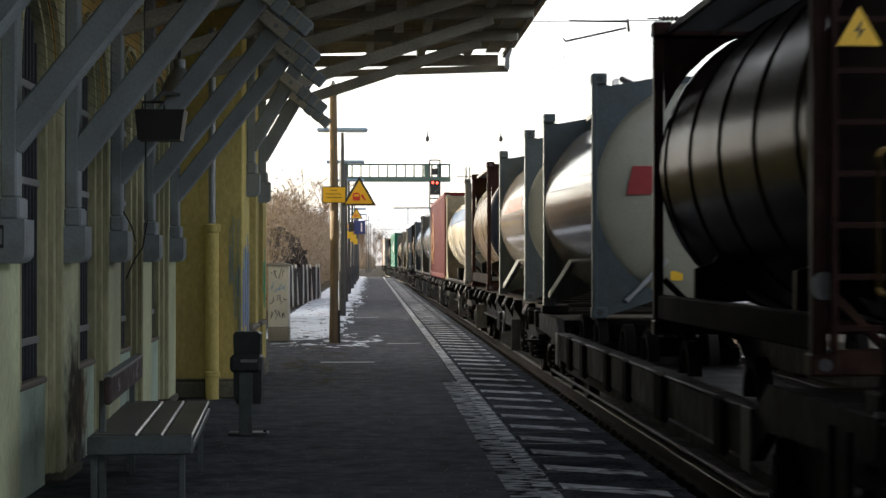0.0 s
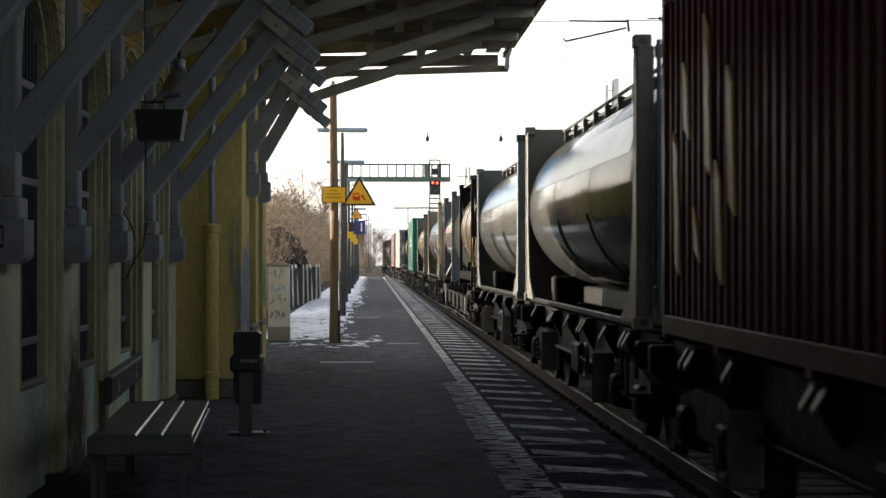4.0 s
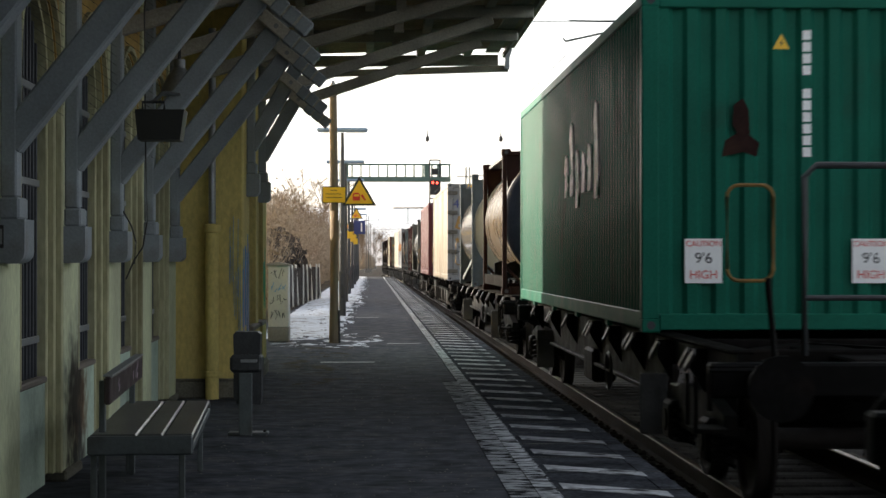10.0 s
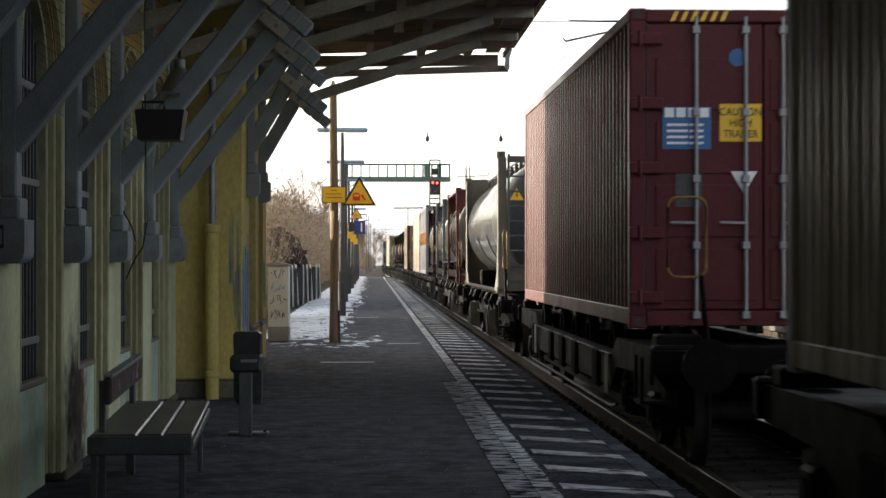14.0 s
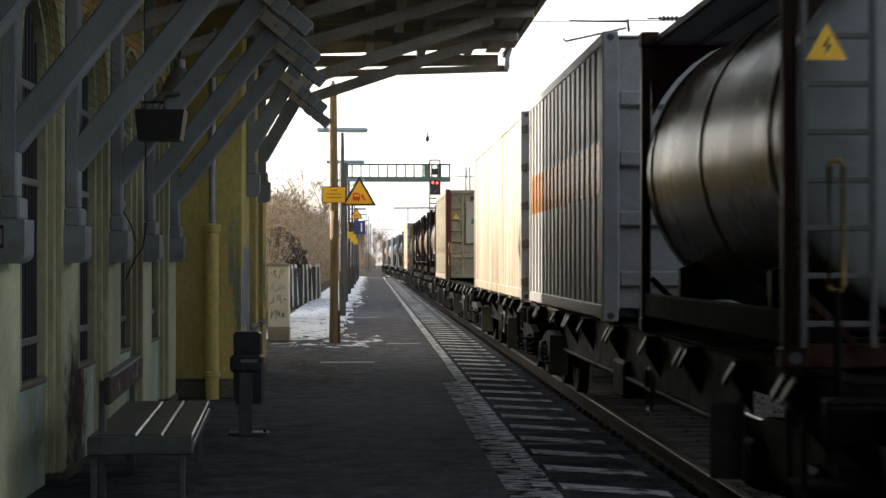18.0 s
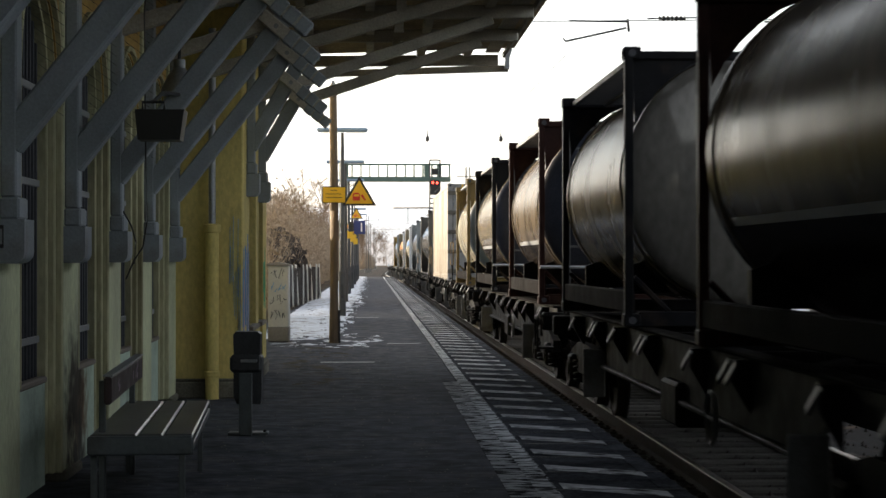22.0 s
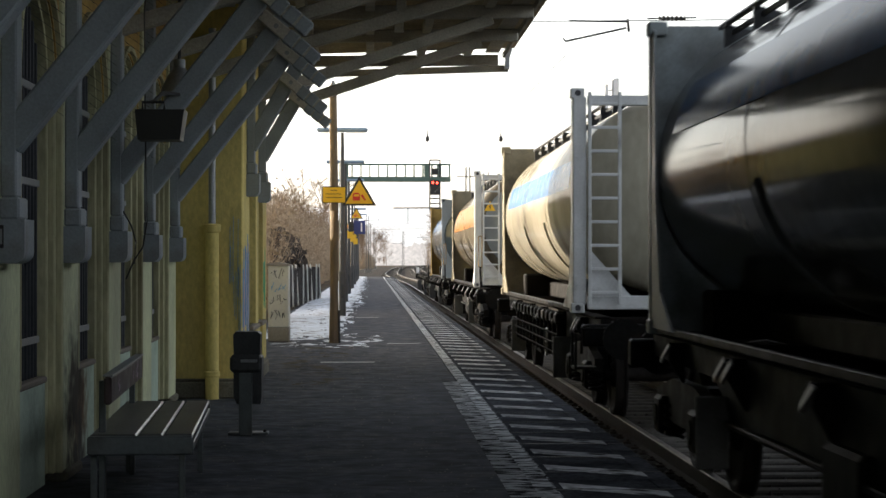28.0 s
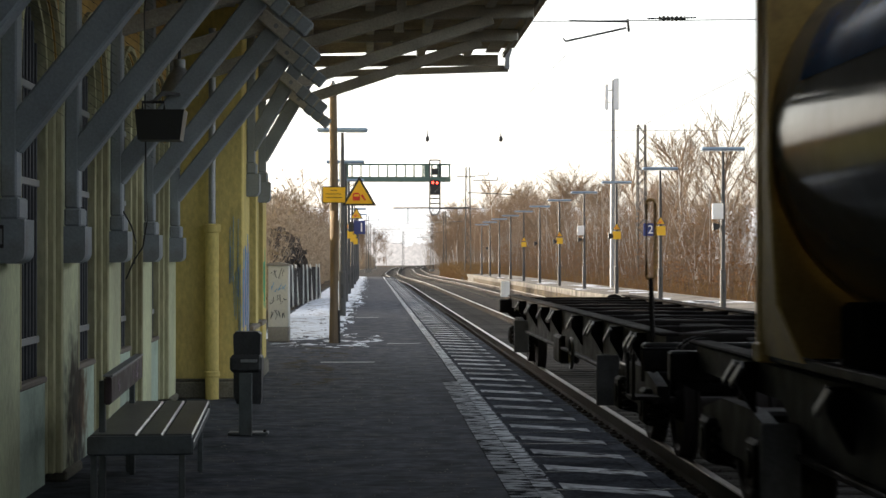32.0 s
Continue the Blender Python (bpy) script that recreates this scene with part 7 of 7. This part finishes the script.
def second_platform():
    pf = thing("platform_second", "second platform with a sunlit concrete edge and traces of snow", "platform", kind="structure")
    part("platform_surface", Geo().box(9.40, 12.6, 30, 215, -0.80, 0.0), M_PLATFORM2, pf, "pale grey paving")
    part("platform_coping", Geo().box(9.25, 9.40, 30, 215, -0.25, 0.02, 0.015), M_PLATFORM2, pf, "concrete coping")
    me = mesh_of("wall_block", Geo().box(9.30, 9.40, 0, 0.96, -0.80, -0.26, 0.02), M_EDGEBLOCK)
    for i in range(140):
        part("wall_block", me, None, pf, at=pose(0, 40 + 1.0 * i, 0))
    rnd = random.Random(9)
    g = Geo()
    for k in range(26):
        x, y = rnd.uniform(9.8, 12.2), rnd.uniform(45, 160)
        n = 9
        g.add([(x + rnd.uniform(0.3, 0.8) * math.cos(2 * math.pi * i / n), y + rnd.uniform(0.6, 2.2) * math.sin(2 * math.pi * i / n), 0.012) for i in range(n)], [tuple(range(n))])
    tagged(part("snow_traces", g, M_SNOW, pf, "thin old snow patches"), kind="stuff")


second_platform()


# ---- railway equipment ----
def lattice_mast(name, x, y, h, w, label, z0=-0.7, taper=0.6, arms=()):
    m = thing(name, label, "mast", pose(x, y, z0))
    for sx in (-1, 1):
        for sy in (-1, 1):
            part("leg", Geo().beam((sx * w / 2, sy * w / 2, 0), (sx * w / 2 * taper, sy * w / 2 * taper, h), 0.07, 0.07), M_LATTICE, m, "angle-steel leg")
    n = int(h / (w * 1.1))
    for i in range(n):
        a, b = h * i / n, h * (i + 1) / n
        wa, wb = w / 2 * (1 - (1 - taper) * a / h), w / 2 * (1 - (1 - taper) * b / h)
        s = 1 if i % 2 else -1
        part("diagonal", Geo().beam((-s * wa, -wa, a), (s * wb, -wb, b), 0.04, 0.04).beam((-s * wa, wa, a), (s * wb, wb, b), 0.04, 0.04).beam((-wa, -s * wa, a), (-wb, s * wb, b), 0.04, 0.04), M_LATTICE, m)
    for z, a, b in arms:
        part("cross_arm", Geo().beam((a, 0, z), (b, 0, z), 0.07, 0.07).beam((b, 0, z), (b, 0, z + 0.3), 0.08, 0.08), M_LATTICE, m, "steel cross arm")
    part("footing", Geo().box(-w, w, -w, w, -0.1, 0.35, 0.03), M_CONC, m)
    return m


def gantry():
    y = 141.0
    g = thing("signal_gantry", "green steel cantilever gantry with a red railway signal", "signal gantry", pose(0, y, 0))
    zb, zt, x0, x1 = 6.90, 8.15, -1.95, 5.66
    for yy in (-0.45, 0.45):
        part("bottom_chord", Geo().box(x0, x1, yy - 0.09, yy + 0.09, zb, zb + 0.30, 0.02), M_GANTRY, g, "green bottom chord")
        part("top_chord", Geo().box(x0, x1, yy - 0.05, yy + 0.05, zt - 0.08, zt, 0.01), M_GANTRY, g, "green top chord")
        for k in range(13):
            x = x0 + 0.06 + (x1 - x0 - 0.12) * k / 12
            part("upright", Geo().box(x - 0.04, x + 0.04, yy - 0.035, yy + 0.035, zb + 0.3, zt - 0.08), M_GANTRY, g)
    part("end_panel", Geo().box(x1 - 1.85, x1 - 1.5, -0.5, 0.5, zb, zt, 0.02), M_GANTRY, g)
    part("end_panel", Geo().box(x1 - 0.95, x1 - 0.8, -0.5, 0.5, zb, zt, 0.02), M_GANTRY, g)
    part("walkway", Geo().box(x0, x1, -0.4, 0.4, zb + 0.3, zb + 0.34), M_STEEL, g, "grating walkway")
    for sx in (-0.2, 0.2):
        part("column", Geo().box(x0 + 0.1 + sx - 0.12, x0 + 0.1 + sx + 0.12, -0.3, 0.3, -0.8, zt, 0.02), M_GANTRY, g, "gantry column")
    sx = 4.55
    head = part("signal_head", Geo().box(sx - 0.32, sx + 0.32, -0.75, -0.5, 5.95, 7.0, 0.04), M_BLACK, g, "black signal head")
    for dx in (-0.15, 0.15):
        part("red_lamp", Geo().lathe([(-0.80, 0.0), (-0.80, 0.065), (-0.75, 0.08)], 14, sx + dx, 6.80), M_REDLIGHT, head, "glowing red lamp")
        part("lamp_hood", Geo().lathe([(-0.95, 0.12), (-0.75, 0.12)], 14, sx + dx, 6.80, 0, 180), M_BLACK, head)
    part("number_board", Geo().box(sx - 0.22, sx + 0.22, -0.74, -0.70, 7.35, 7.80, 0.01), M_BLACK, g, "black indicator board")
    cg = Geo()
    for dx in (-0.36, 0.36):
        cg.tube([(sx + dx, -0.5, 8.4), (sx + dx, -0.5, 4.9), (sx + dx * 0.5, -0.5, 4.55)], 0.05, 6)
    for z in (8.4, 5.7, 5.35, 5.0):
        cg.tube([(sx - 0.36, -0.5, z), (sx + 0.36, -0.5, z)], 0.05, 6)
    cg.tube([(sx - 0.18, -0.5, 4.55), (sx + 0.18, -0.5, 4.55)], 0.05, 6)
    part("service_cage", cg, M_STEELDK, g, "tubular service cage")


gantry()
lattice_mast("catenary_mast", 9.6, 196.0, 11.2, 0.6, "grey lattice catenary mast beside the tracks", arms=((10.25, -1.1, 0.7), (7.1, -3.4, 1.5), (9.9, 0.5, 2.9), (10.4, 0.9, 2.0)))
lattice_mast("catenary_mast", 15.0, 110.0, 9.6, 0.5, "narrow lattice mast behind the second platform", -0.75, 0.8)
for x, y in ((-0.4, 330.0), (-0.1, 395.0), (1.0, 470.0), (11.4, 305.0), (11.6, 375.0), (8.6, 520.0)):
    lattice_mast("catenary_mast", x, y, 9.5, 0.5, "distant lattice catenary mast", arms=((8.6, -0.6, 1.8 if x < 0 else 0.6), (6.3, -0.4 if x < 0 else -2.8, 2.6 if x < 0 else 0.4)))


def radio_mast():
    m = thing("radio_mast", "slim grey radio mast with panel antennas", "mast", pose(12.25, 100.5, -0.75))
    part("pole", Geo().lathe([(0.0, 0.16), (10.0, 0.10), (11.2, 0.06)], 14, 0, 0, axis="z"), M_STEEL, m, "grey steel pole")
    part("antenna", Geo().box(0.02, 0.30, -0.12, 0.02, 9.7, 11.3, 0.03), M_WHITE, m, "white panel antenna")
    part("antenna", Geo().box(-0.42, -0.24, -0.12, 0.02, 9.7, 11.0, 0.03), M_WHITE, m, "white panel antenna")
    part("antenna_arm", Geo().tube([(-0.33, -0.03, 10.1), (0.16, -0.03, 10.1)], 0.03, 6).tube([(-0.33, -0.03, 10.7), (0.16, -0.03, 10.7)], 0.03, 6), M_STEEL, m)
    part("ladder_rail", Geo().tube([(0.22, 0, 0.5), (0.2, 0, 9.6)], 0.02, 5), M_STEEL, m)


radio_mast()


def catenary():
    c = thing("overhead_wires", "thin overhead cross wires, registration arms and insulators", "overhead wires")
    y, z = 32.0, 5.22

    def wire(name, a, b, sag=0.0, r=0.012, n=8):
        a, b = Vector(a), Vector(b)
        pts = [a.lerp(b, t / n) - Vector((0, 0, sag * 4 * (t / n) * (1 - t / n))) for t in range(n + 1)]
        part(name, Geo().tube(pts, r, 5), M_WIRE, c)

    wire("cross_wire", (1.0, y, 5.20), (16.0, y, 5.38), 0.0, 0.008)
    for ax in (3.2, 6.35):
        part("registration_arm", Geo().tube([(ax, y, 5.23), (ax + 0.95, y, 5.22)], 0.016, 6).tube([(ax + 0.92, y, 5.12), (ax - 0.06, y, 4.90), (ax - 0.10, y, 4.95)], 0.018, 6).tube([(ax + 0.94, y, 5.26), (ax + 0.96, y, 5.06)], 0.022, 6), M_WIRE, c, "registration arm")
        part("insulator", Geo().lathe([(ax + 1.45 + 0.035 * k, 0.016 if k % 2 else 0.05) for k in range(13)], 10, y, 5.275, axis="x").tube([(ax + 1.25, y, 5.27), (ax + 2.05, y, 5.29)], 0.012, 5), M_WIRE, c, "ribbed insulator")
    # far cross span with hanging weights
    for x in (1.78, 4.06):
        part("hanging_clamp", Geo().lathe([(5.05, 0.0), (5.07, 0.05), (5.17, 0.065), (5.25, 0.02), (5.42, 0.008)], 10, x, 62.0, axis="z"), M_WIRE, c, "small hanging clamp")
    wire("cross_wire", (-8.0, 62, 5.42), (16.0, 62, 5.42), 0.0, 0.006)
    # contact and carrier wires
    for tx in (TRACK_X, TRACK2_X):
        part("contact_wire", Geo().tube([(bend_x(yy, tx), yy, 5.12) for yy in (36, 62, 141, 165, 196, 235, 285, 340, 400, 470)], 0.007, 4), M_WIRE, c)
    # far portal
    wire("portal_beam", (2.2, 190, 6.3), (9.6, 196, 6.5), 0.0, 0.06, 3)
    wire("portal_drop", (3.6, 190, 6.3), (3.6, 190, 4.9), 0.0, 0.05, 2)
    wire("stay_wire", (9.6, 196, 8.0), (14.0, 196, 7.8), 0.0, 0.04, 2)
    wire("stay_wire", (-4, 330, 7.0), (14.5, 300, 7.2), 0.0, 0.04, 3)
    wire("stay_wire", (-4, 420, 7.5), (13.5, 380, 7.5), 0.0, 0.04, 3)


catenary()


def ballast_stones():
    rnd = random.Random(21)
    g = Geo()
    for k in range(5200):
        y = 14 + 60 * rnd.random() ** 1.6
        x = rnd.choice((rnd.uniform(2.0, 2.75), rnd.uniform(2.95, 4.2), rnd.uniform(4.4, 6.7), rnd.uniform(6.9, 9.0)))
        z = -0.605 - (0.05 if abs(x - 5.55) < 0.9 else 0.0) + rnd.uniform(-0.01, 0.03)
        r = rnd.uniform(0.025, 0.05)
        q = [(x + r * rnd.uniform(0.6, 1.2) * math.cos(a), y + r * rnd.uniform(0.6, 1.2) * math.sin(a), z) for a in (0.3, 1.7, 3.2, 4.7)]
        g.add(q + [(x + rnd.uniform(-0.01, 0.01), y, z + r)], [(0, 1, 4), (1, 2, 4), (2, 3, 4), (3, 0, 4)])
    solid("ballast_stones", g, M_STONE, "loose grey-brown ballast stones", "ballast", "stuff", smooth=0)


ballast_stones()

railway("track_main", TRACK_X, "railway track with concrete sleepers beside the platform", 190)
railway("track_second", TRACK2_X, "second railway track", 0)


# ---- trees and brush ----
def grow(rnd, g, p, d, length, r, depth, spread, up, kids, twigs):
    n = 4 if depth < 3 else 3
    pts, q, dd = [p], p, d
    for i in range(n):
        dd = (dd + Vector((rnd.uniform(-1, 1), rnd.uniform(-1, 1), rnd.uniform(-0.6, 1) * up)) * (0.10 + 0.05 * depth)).normalized()
        q = q + dd * (length / n)
        pts.append(q)
    last = depth >= twigs
    if last:
        # fine twig as a thin blade
        a = pts[0]
        side = dd.cross(Vector((rnd.uniform(-1, 1), rnd.uniform(-1, 1), 0.2))).normalized() * r
        g[1].add([a - side, a + side, pts[2] + side * 0.6, pts[2] - side * 0.6, pts[-1]], [(0, 1, 2, 3), (3, 2, 4)])
        return
    g[0 if depth == 0 else 1].tube(pts, r, 7 if depth == 0 else 4, r * (0.45 if depth else 0.35))
    k = kids[min(depth, len(kids) - 1)]
    for i in range(k):
        t = rnd.uniform(0.30 if depth == 0 else 0.2, 1.0)
        f = t * n
        j = min(int(f), n - 1)
        base = pts[j].lerp(pts[j + 1], f - j)
        az = rnd.uniform(0, 2 * math.pi)
        out = (dd * rnd.uniform(0.5, 0.9) + Vector((math.cos(az), math.sin(az), 0.25)) * spread).normalized()
        grow(rnd, g, base, out, length * rnd.uniform(0.38, 0.62) * (1.15 - 0.5 * t), max(0.005, r * 0.45), depth + 1, spread, up, kids, twigs)


def tree(seed, h, bark, spread, up, kids, label, twig_r):
    rnd = random.Random(seed)
    gs = (Geo(), Geo())
    grow(rnd, gs, Vector((0, 0, 0)), Vector((rnd.uniform(-0.05, 0.05), rnd.uniform(-0.05, 0.05), 1)), h, 0.012 * h, 0, spread, up, kids, 3)
    t = thing("tree", label, "tree", pose(0, 0, -50))
    part("trunk", gs[0], bark, t, "pale birch trunk" if bark is M_BIRCH else "grey-brown trunk")
    part("crown", gs[1], M_BARK, t, "bare brown twigs")
    return t


def woods():
    birch = [tree(31 + i, 8.5 + i, M_BIRCH, 0.55, 0.8, (22, 9, 7), "bare birch with a white trunk and fine brown twigs", 0.01) for i in range(3)]
    bare = [tree(51 + i, 9.0 + i, M_BARK, 0.8, 0.5, (20, 10, 7), "bare winter tree with brown twigs", 0.01) for i in range(3)]
    shrub = [tree(71 + i, 4.2, M_BARK, 0.7, 1.0, (24, 8, 6), "bare brown winter shrub", 0.01) for i in range(2)]
    rnd = random.Random(77)
    spots = []
    # behind the second platform
    for k in range(46):
        y = 52 + 3.4 * k + rnd.uniform(-1.5, 1.5)
        x = 14.2 + rnd.uniform(0, 6.0) + (3 if k % 3 == 0 else 0)
        spots.append((rnd.choice(birch + bare[:2]), x, y, rnd.uniform(0.8, 1.05) if k < 5 else rnd.uniform(0.62, 0.88) if k < 14 else rnd.uniform(0.42, 0.70)))
    for k in range(26):
        spots.append((rnd.choice(bare + birch), 15 + rnd.uniform(0, 14), 195 + rnd.uniform(0, 180), rnd.uniform(0.7, 1.05)))
    # left of the fence
    for k in range(26):
        y = 52 + 3.2 * k + rnd.uniform(-1.5, 1.5)
        top = (2.2 + 0.036 * y) * rnd.uniform(0.75, 0.98)
        kind = rnd.choice(shrub) if k % 4 else bare[0]
        spots.append((kind, -3.3 - rnd.uniform(0, 4.5) - 0.012 * (y - 50), y, top / (11.0 if kind is bare[0] else 5.4)))
    for k in range(16):
        spots.append((rnd.choice(bare + shrub), -5 - rnd.uniform(0, 9), 140 + rnd.uniform(0, 200), rnd.uniform(0.6, 1.0)))
    for k in range(14):
        spots.append((rnd.choice(bare + birch), 13 + rnd.uniform(0, 12), 225 + 14 * k + rnd.uniform(-5, 5), rnd.uniform(0.7, 1.0)))
    for k in range(10):
        spots.append((rnd.choice(bare + shrub), -4.5 - rnd.uniform(0, 5), 160 + 22 * k + rnd.uniform(-5, 5), rnd.uniform(0.5, 0.8)))
    # both sides of the line where it bends away
    for k in range(34):
        y = 300 + 9.0 * k + rnd.uniform(-6, 6)
        spots.append((rnd.choice(bare + birch), bend_x(y, 12.5) + 14.0 * rnd.random() ** 1.5, y, rnd.uniform(0.75, 1.1)))
    for k in range(30):
        y = 330 + 10.0 * k + rnd.uniform(-6, 6)
        spots.append((rnd.choice(bare + shrub), bend_x(y, -1.5) - rnd.uniform(2.0, 8.0) - 0.008 * (y - 330), y, rnd.uniform(0.45, 0.8)))
    used = set()
    for t, x, y, s in spots:
        m = pose(x, y, -0.85, 0, 0, rnd.uniform(0, 360)) @ Matrix.Diagonal((s, s, s, 1))
        if t.name not in used:
            used.add(t.name)
            t.matrix_basis = m
        else:
            c = copy_thing(t, pose(0, 0, 0))
            c.matrix_basis = m
    for t in birch + bare + shrub:
        if t.name not in used:
            t.matrix_basis = pose(24, 240, -0.85)


woods()


def brush(name, label, n, seed, xr, yr, hr, leaf, leafy, wood=None):
    """Dense thin stems with some dry leaves, too many to count."""
    rnd = random.Random(seed)
    g, lf = Geo(), Geo()
    for k in range(n):
        x, y = xr[0] + (xr[1] - xr[0]) * rnd.random() ** 1.3, rnd.uniform(*yr)
        h = rnd.uniform(*hr)
        z0 = -0.85
        az, lean = rnd.uniform(0, 2 * math.pi), rnd.uniform(0.05, 0.35)
        dx, dy = math.cos(az) * lean, math.sin(az) * lean
        w = rnd.uniform(0.010, 0.022)
        g.add([(x - w, y, z0), (x + w, y, z0), (x + dx * h * 0.5 + w * 0.6, y + dy * h * 0.5, z0 + h * 0.55), (x + dx * h * 0.5 - w * 0.6, y + dy * h * 0.5, z0 + h * 0.55), (x + dx * h, y + dy * h, z0 + h)], [(0, 1, 2, 3), (3, 2, 4)])
        for j in range(6):
            t = rnd.uniform(0.3, 0.95)
            bx, by, bz = x + dx * h * t, y + dy * h * t, z0 + h * t
            a2, l2 = rnd.uniform(0, 2 * math.pi), h * rnd.uniform(0.12, 0.3)
            ex, ey, ez = bx + math.cos(a2) * l2 * 0.6, by + math.sin(a2) * l2 * 0.6, bz + l2 * 0.7
            g.add([(bx - w * 0.45, by, bz), (bx + w * 0.45, by, bz), (ex, ey, ez)], [(0, 1, 2)])
            for _ in range(leafy):
                s = rnd.uniform(0.03, 0.07)
                px, py, pz = bx + (ex - bx) * rnd.random(), by + (ey - by) * rnd.random(), bz + (ez - bz) * rnd.random() * 1.2
                lf.add([(px - s, py + rnd.uniform(-s, s), pz), (px, py + rnd.uniform(-s, s), pz + s), (px + s, py, pz - s * 0.3)], [(0, 1, 2)])
    t = thing(name, label, "brush", kind="stuff")
    part("stems", g, wood or M_BARK, t, "thin bare stems", smooth=0)
    if lf.f:
        part("leaves", lf, leaf, t, "small dry leaves", smooth=0)


brush("brush_strip", "dense brown winter brush with some dry leaves behind the second platform", 3400, 5, (13.0, 20.0), (44, 215), (1.0, 4.4), M_DRYLEAF, 1)
brush("birch_thicket", "slender pale young birches behind the second platform", 210, 15, (13.4, 19.0), (48, 230), (3.5, 8.0), M_DRYLEAF, 0, M_BIRCH)
brush("reed_strip", "dry tawny grass along the second platform", 2200, 17, (12.7, 14.2), (48, 215), (0.9, 1.7), M_REED, 0, M_REED)
brush("brush_strip", "dense bare brown brush left of the fence", 8000, 6, (-2.9, -9.5), (48, 150), (1.8, 4.6), M_TWIG, 1, M_TWIG)
brush("reed_strip", "dry tawny reeds at the end of the second platform", 2600, 7, (9.0, 14.0), (190, 260), (0.7, 2.0), M_REED, 1, M_REED)
brush("brush_strip", "distant bare brown brush", 2600, 8, (-16.0, -4.0), (150, 420), (2.5, 6.5), M_BARK, 1)
brush("brush_strip", "distant bare brown brush where the line bends", 1800, 19, (-8.0, 1.0), (430, 600), (1.5, 4.5), M_TWIG, 1, M_TWIG)
brush("brush_strip", "distant bare brown brush", 2600, 9, (14.0, 40.0), (215, 520), (3.0, 8.0), M_BARK, 1)


def evergreen(x, y, r, h, seed):
    """A dark clipped shrub of many small leaf tufts."""
    rnd = random.Random(seed)
    b = thing("evergreen_bush", "dark evergreen bush behind the fence", "bush", pose(x, y, -0.8))
    g, st = Geo(), Geo()
    for k in range(2600):
        a, u = rnd.uniform(0, 2 * math.pi), rnd.random()
        q = rnd.random() ** 0.4
        z = h * (0.08 + 0.92 * u)
        rr = r * q * math.sin(math.pi * min(0.98, 0.18 + 0.75 * u)) * (1 + 0.25 * math.sin(3 * a + seed))
        px, py = rr * math.cos(a), rr * math.sin(a)
        s = rnd.uniform(0.05, 0.11)
        g.add([(px - s, py + rnd.uniform(-s, s), z), (px + rnd.uniform(-s, s), py, z + s * 1.3), (px + s, py + rnd.uniform(-s, s), z - s * 0.4)], [(0, 1, 2)])
    for k in range(9):
        a = rnd.uniform(0, 2 * math.pi)
        st.tube([(0, 0, 0), (0.25 * r * math.cos(a), 0.25 * r * math.sin(a), h * 0.4), (0.6 * r * math.cos(a), 0.6 * r * math.sin(a), h * 0.8)], 0.03, 5, 0.01)
    part("foliage", g, M_EVERGREEN, b, "dark green leaf tufts", smooth=0)
    part("branches", st, M_BARK, b)


for k, (x, y, r, h) in enumerate(((-2.95, 59.5, 0.55, 3.0), (-2.85, 62.5, 0.55, 3.1), (-2.75, 66.0, 0.52, 3.0), (-2.65, 69.5, 0.50, 2.9), (-3.2, 78.0, 0.72, 3.0))):
    evergreen(x, y, r, h, k)


def hazy_hills():
    """Wooded slopes at the end of the line, their haze put into pale colour and glow."""
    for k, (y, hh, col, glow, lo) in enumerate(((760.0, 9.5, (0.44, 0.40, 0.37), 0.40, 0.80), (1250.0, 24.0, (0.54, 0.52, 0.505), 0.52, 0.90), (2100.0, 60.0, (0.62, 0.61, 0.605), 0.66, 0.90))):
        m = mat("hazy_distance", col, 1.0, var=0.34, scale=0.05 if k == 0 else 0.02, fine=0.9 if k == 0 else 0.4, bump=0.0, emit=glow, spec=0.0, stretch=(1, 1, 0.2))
        g = Geo()
        n = 900
        for i in range(n + 1):
            x = -450 * (k + 1) + 900 * (k + 1) * i / n
            z = hh * (lo + (1 - lo) * (0.5 + noise.noise((x * 0.9 / hh, k * 5.0, 0)))) - 0.8
            z += hh * (0.10 if k == 0 else 0.03) * noise.noise((x * 9.0 / hh, k, 2.0)) + hh * (0.22 if k == 0 else 0.06) * noise.noise((x * 26.0 / hh, k, 7.0))
            g.v += [(x, y, -1.0), (x, y + 10, max(1.0, z))]
            if i:
                q = len(g.v) - 4
                g.f.append((q, q + 2, q + 3, q + 1))
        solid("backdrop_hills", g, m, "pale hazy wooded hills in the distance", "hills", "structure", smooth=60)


hazy_hills()


# ---- what moves ----
def motions():
    """The whole train rolls towards the camera; every vehicle and load follows the track."""
    times = [3.0 * i for i in range(len(GONE))] + [32.0]
    gone = GONE + [GONE_END]
    for ob, s, z in ROLLING:
        walk(ob, [(t, on_track(s - p) @ pose(0, 0, z)) for t, p in zip(times, gone)])
    # every wheelset rolls by the distance gone; the turn is the same for all
    rows, steps = [], 900
    for k in range(steps + 1):
        t = 32.0 * k / steps
        i = min(int(t / 3.0), len(times) - 2)
        p = gone[i] + (gone[i + 1] - gone[i]) * (t - times[i]) / (times[i + 1] - times[i])
        rows.append((t, pose(0, 0, 0, math.degrees(p / 0.46) % 360.0)))
    first = WHEELSETS[0]
    walk(first, rows)
    for ws in WHEELSETS[1:]:
        ws.rotation_mode = "QUATERNION"
        ws.animation_data_create()
        ws.animation_data.action = first.animation_data.action
        ws.animation_data.action_slot = first.animation_data.action_slot


motions()
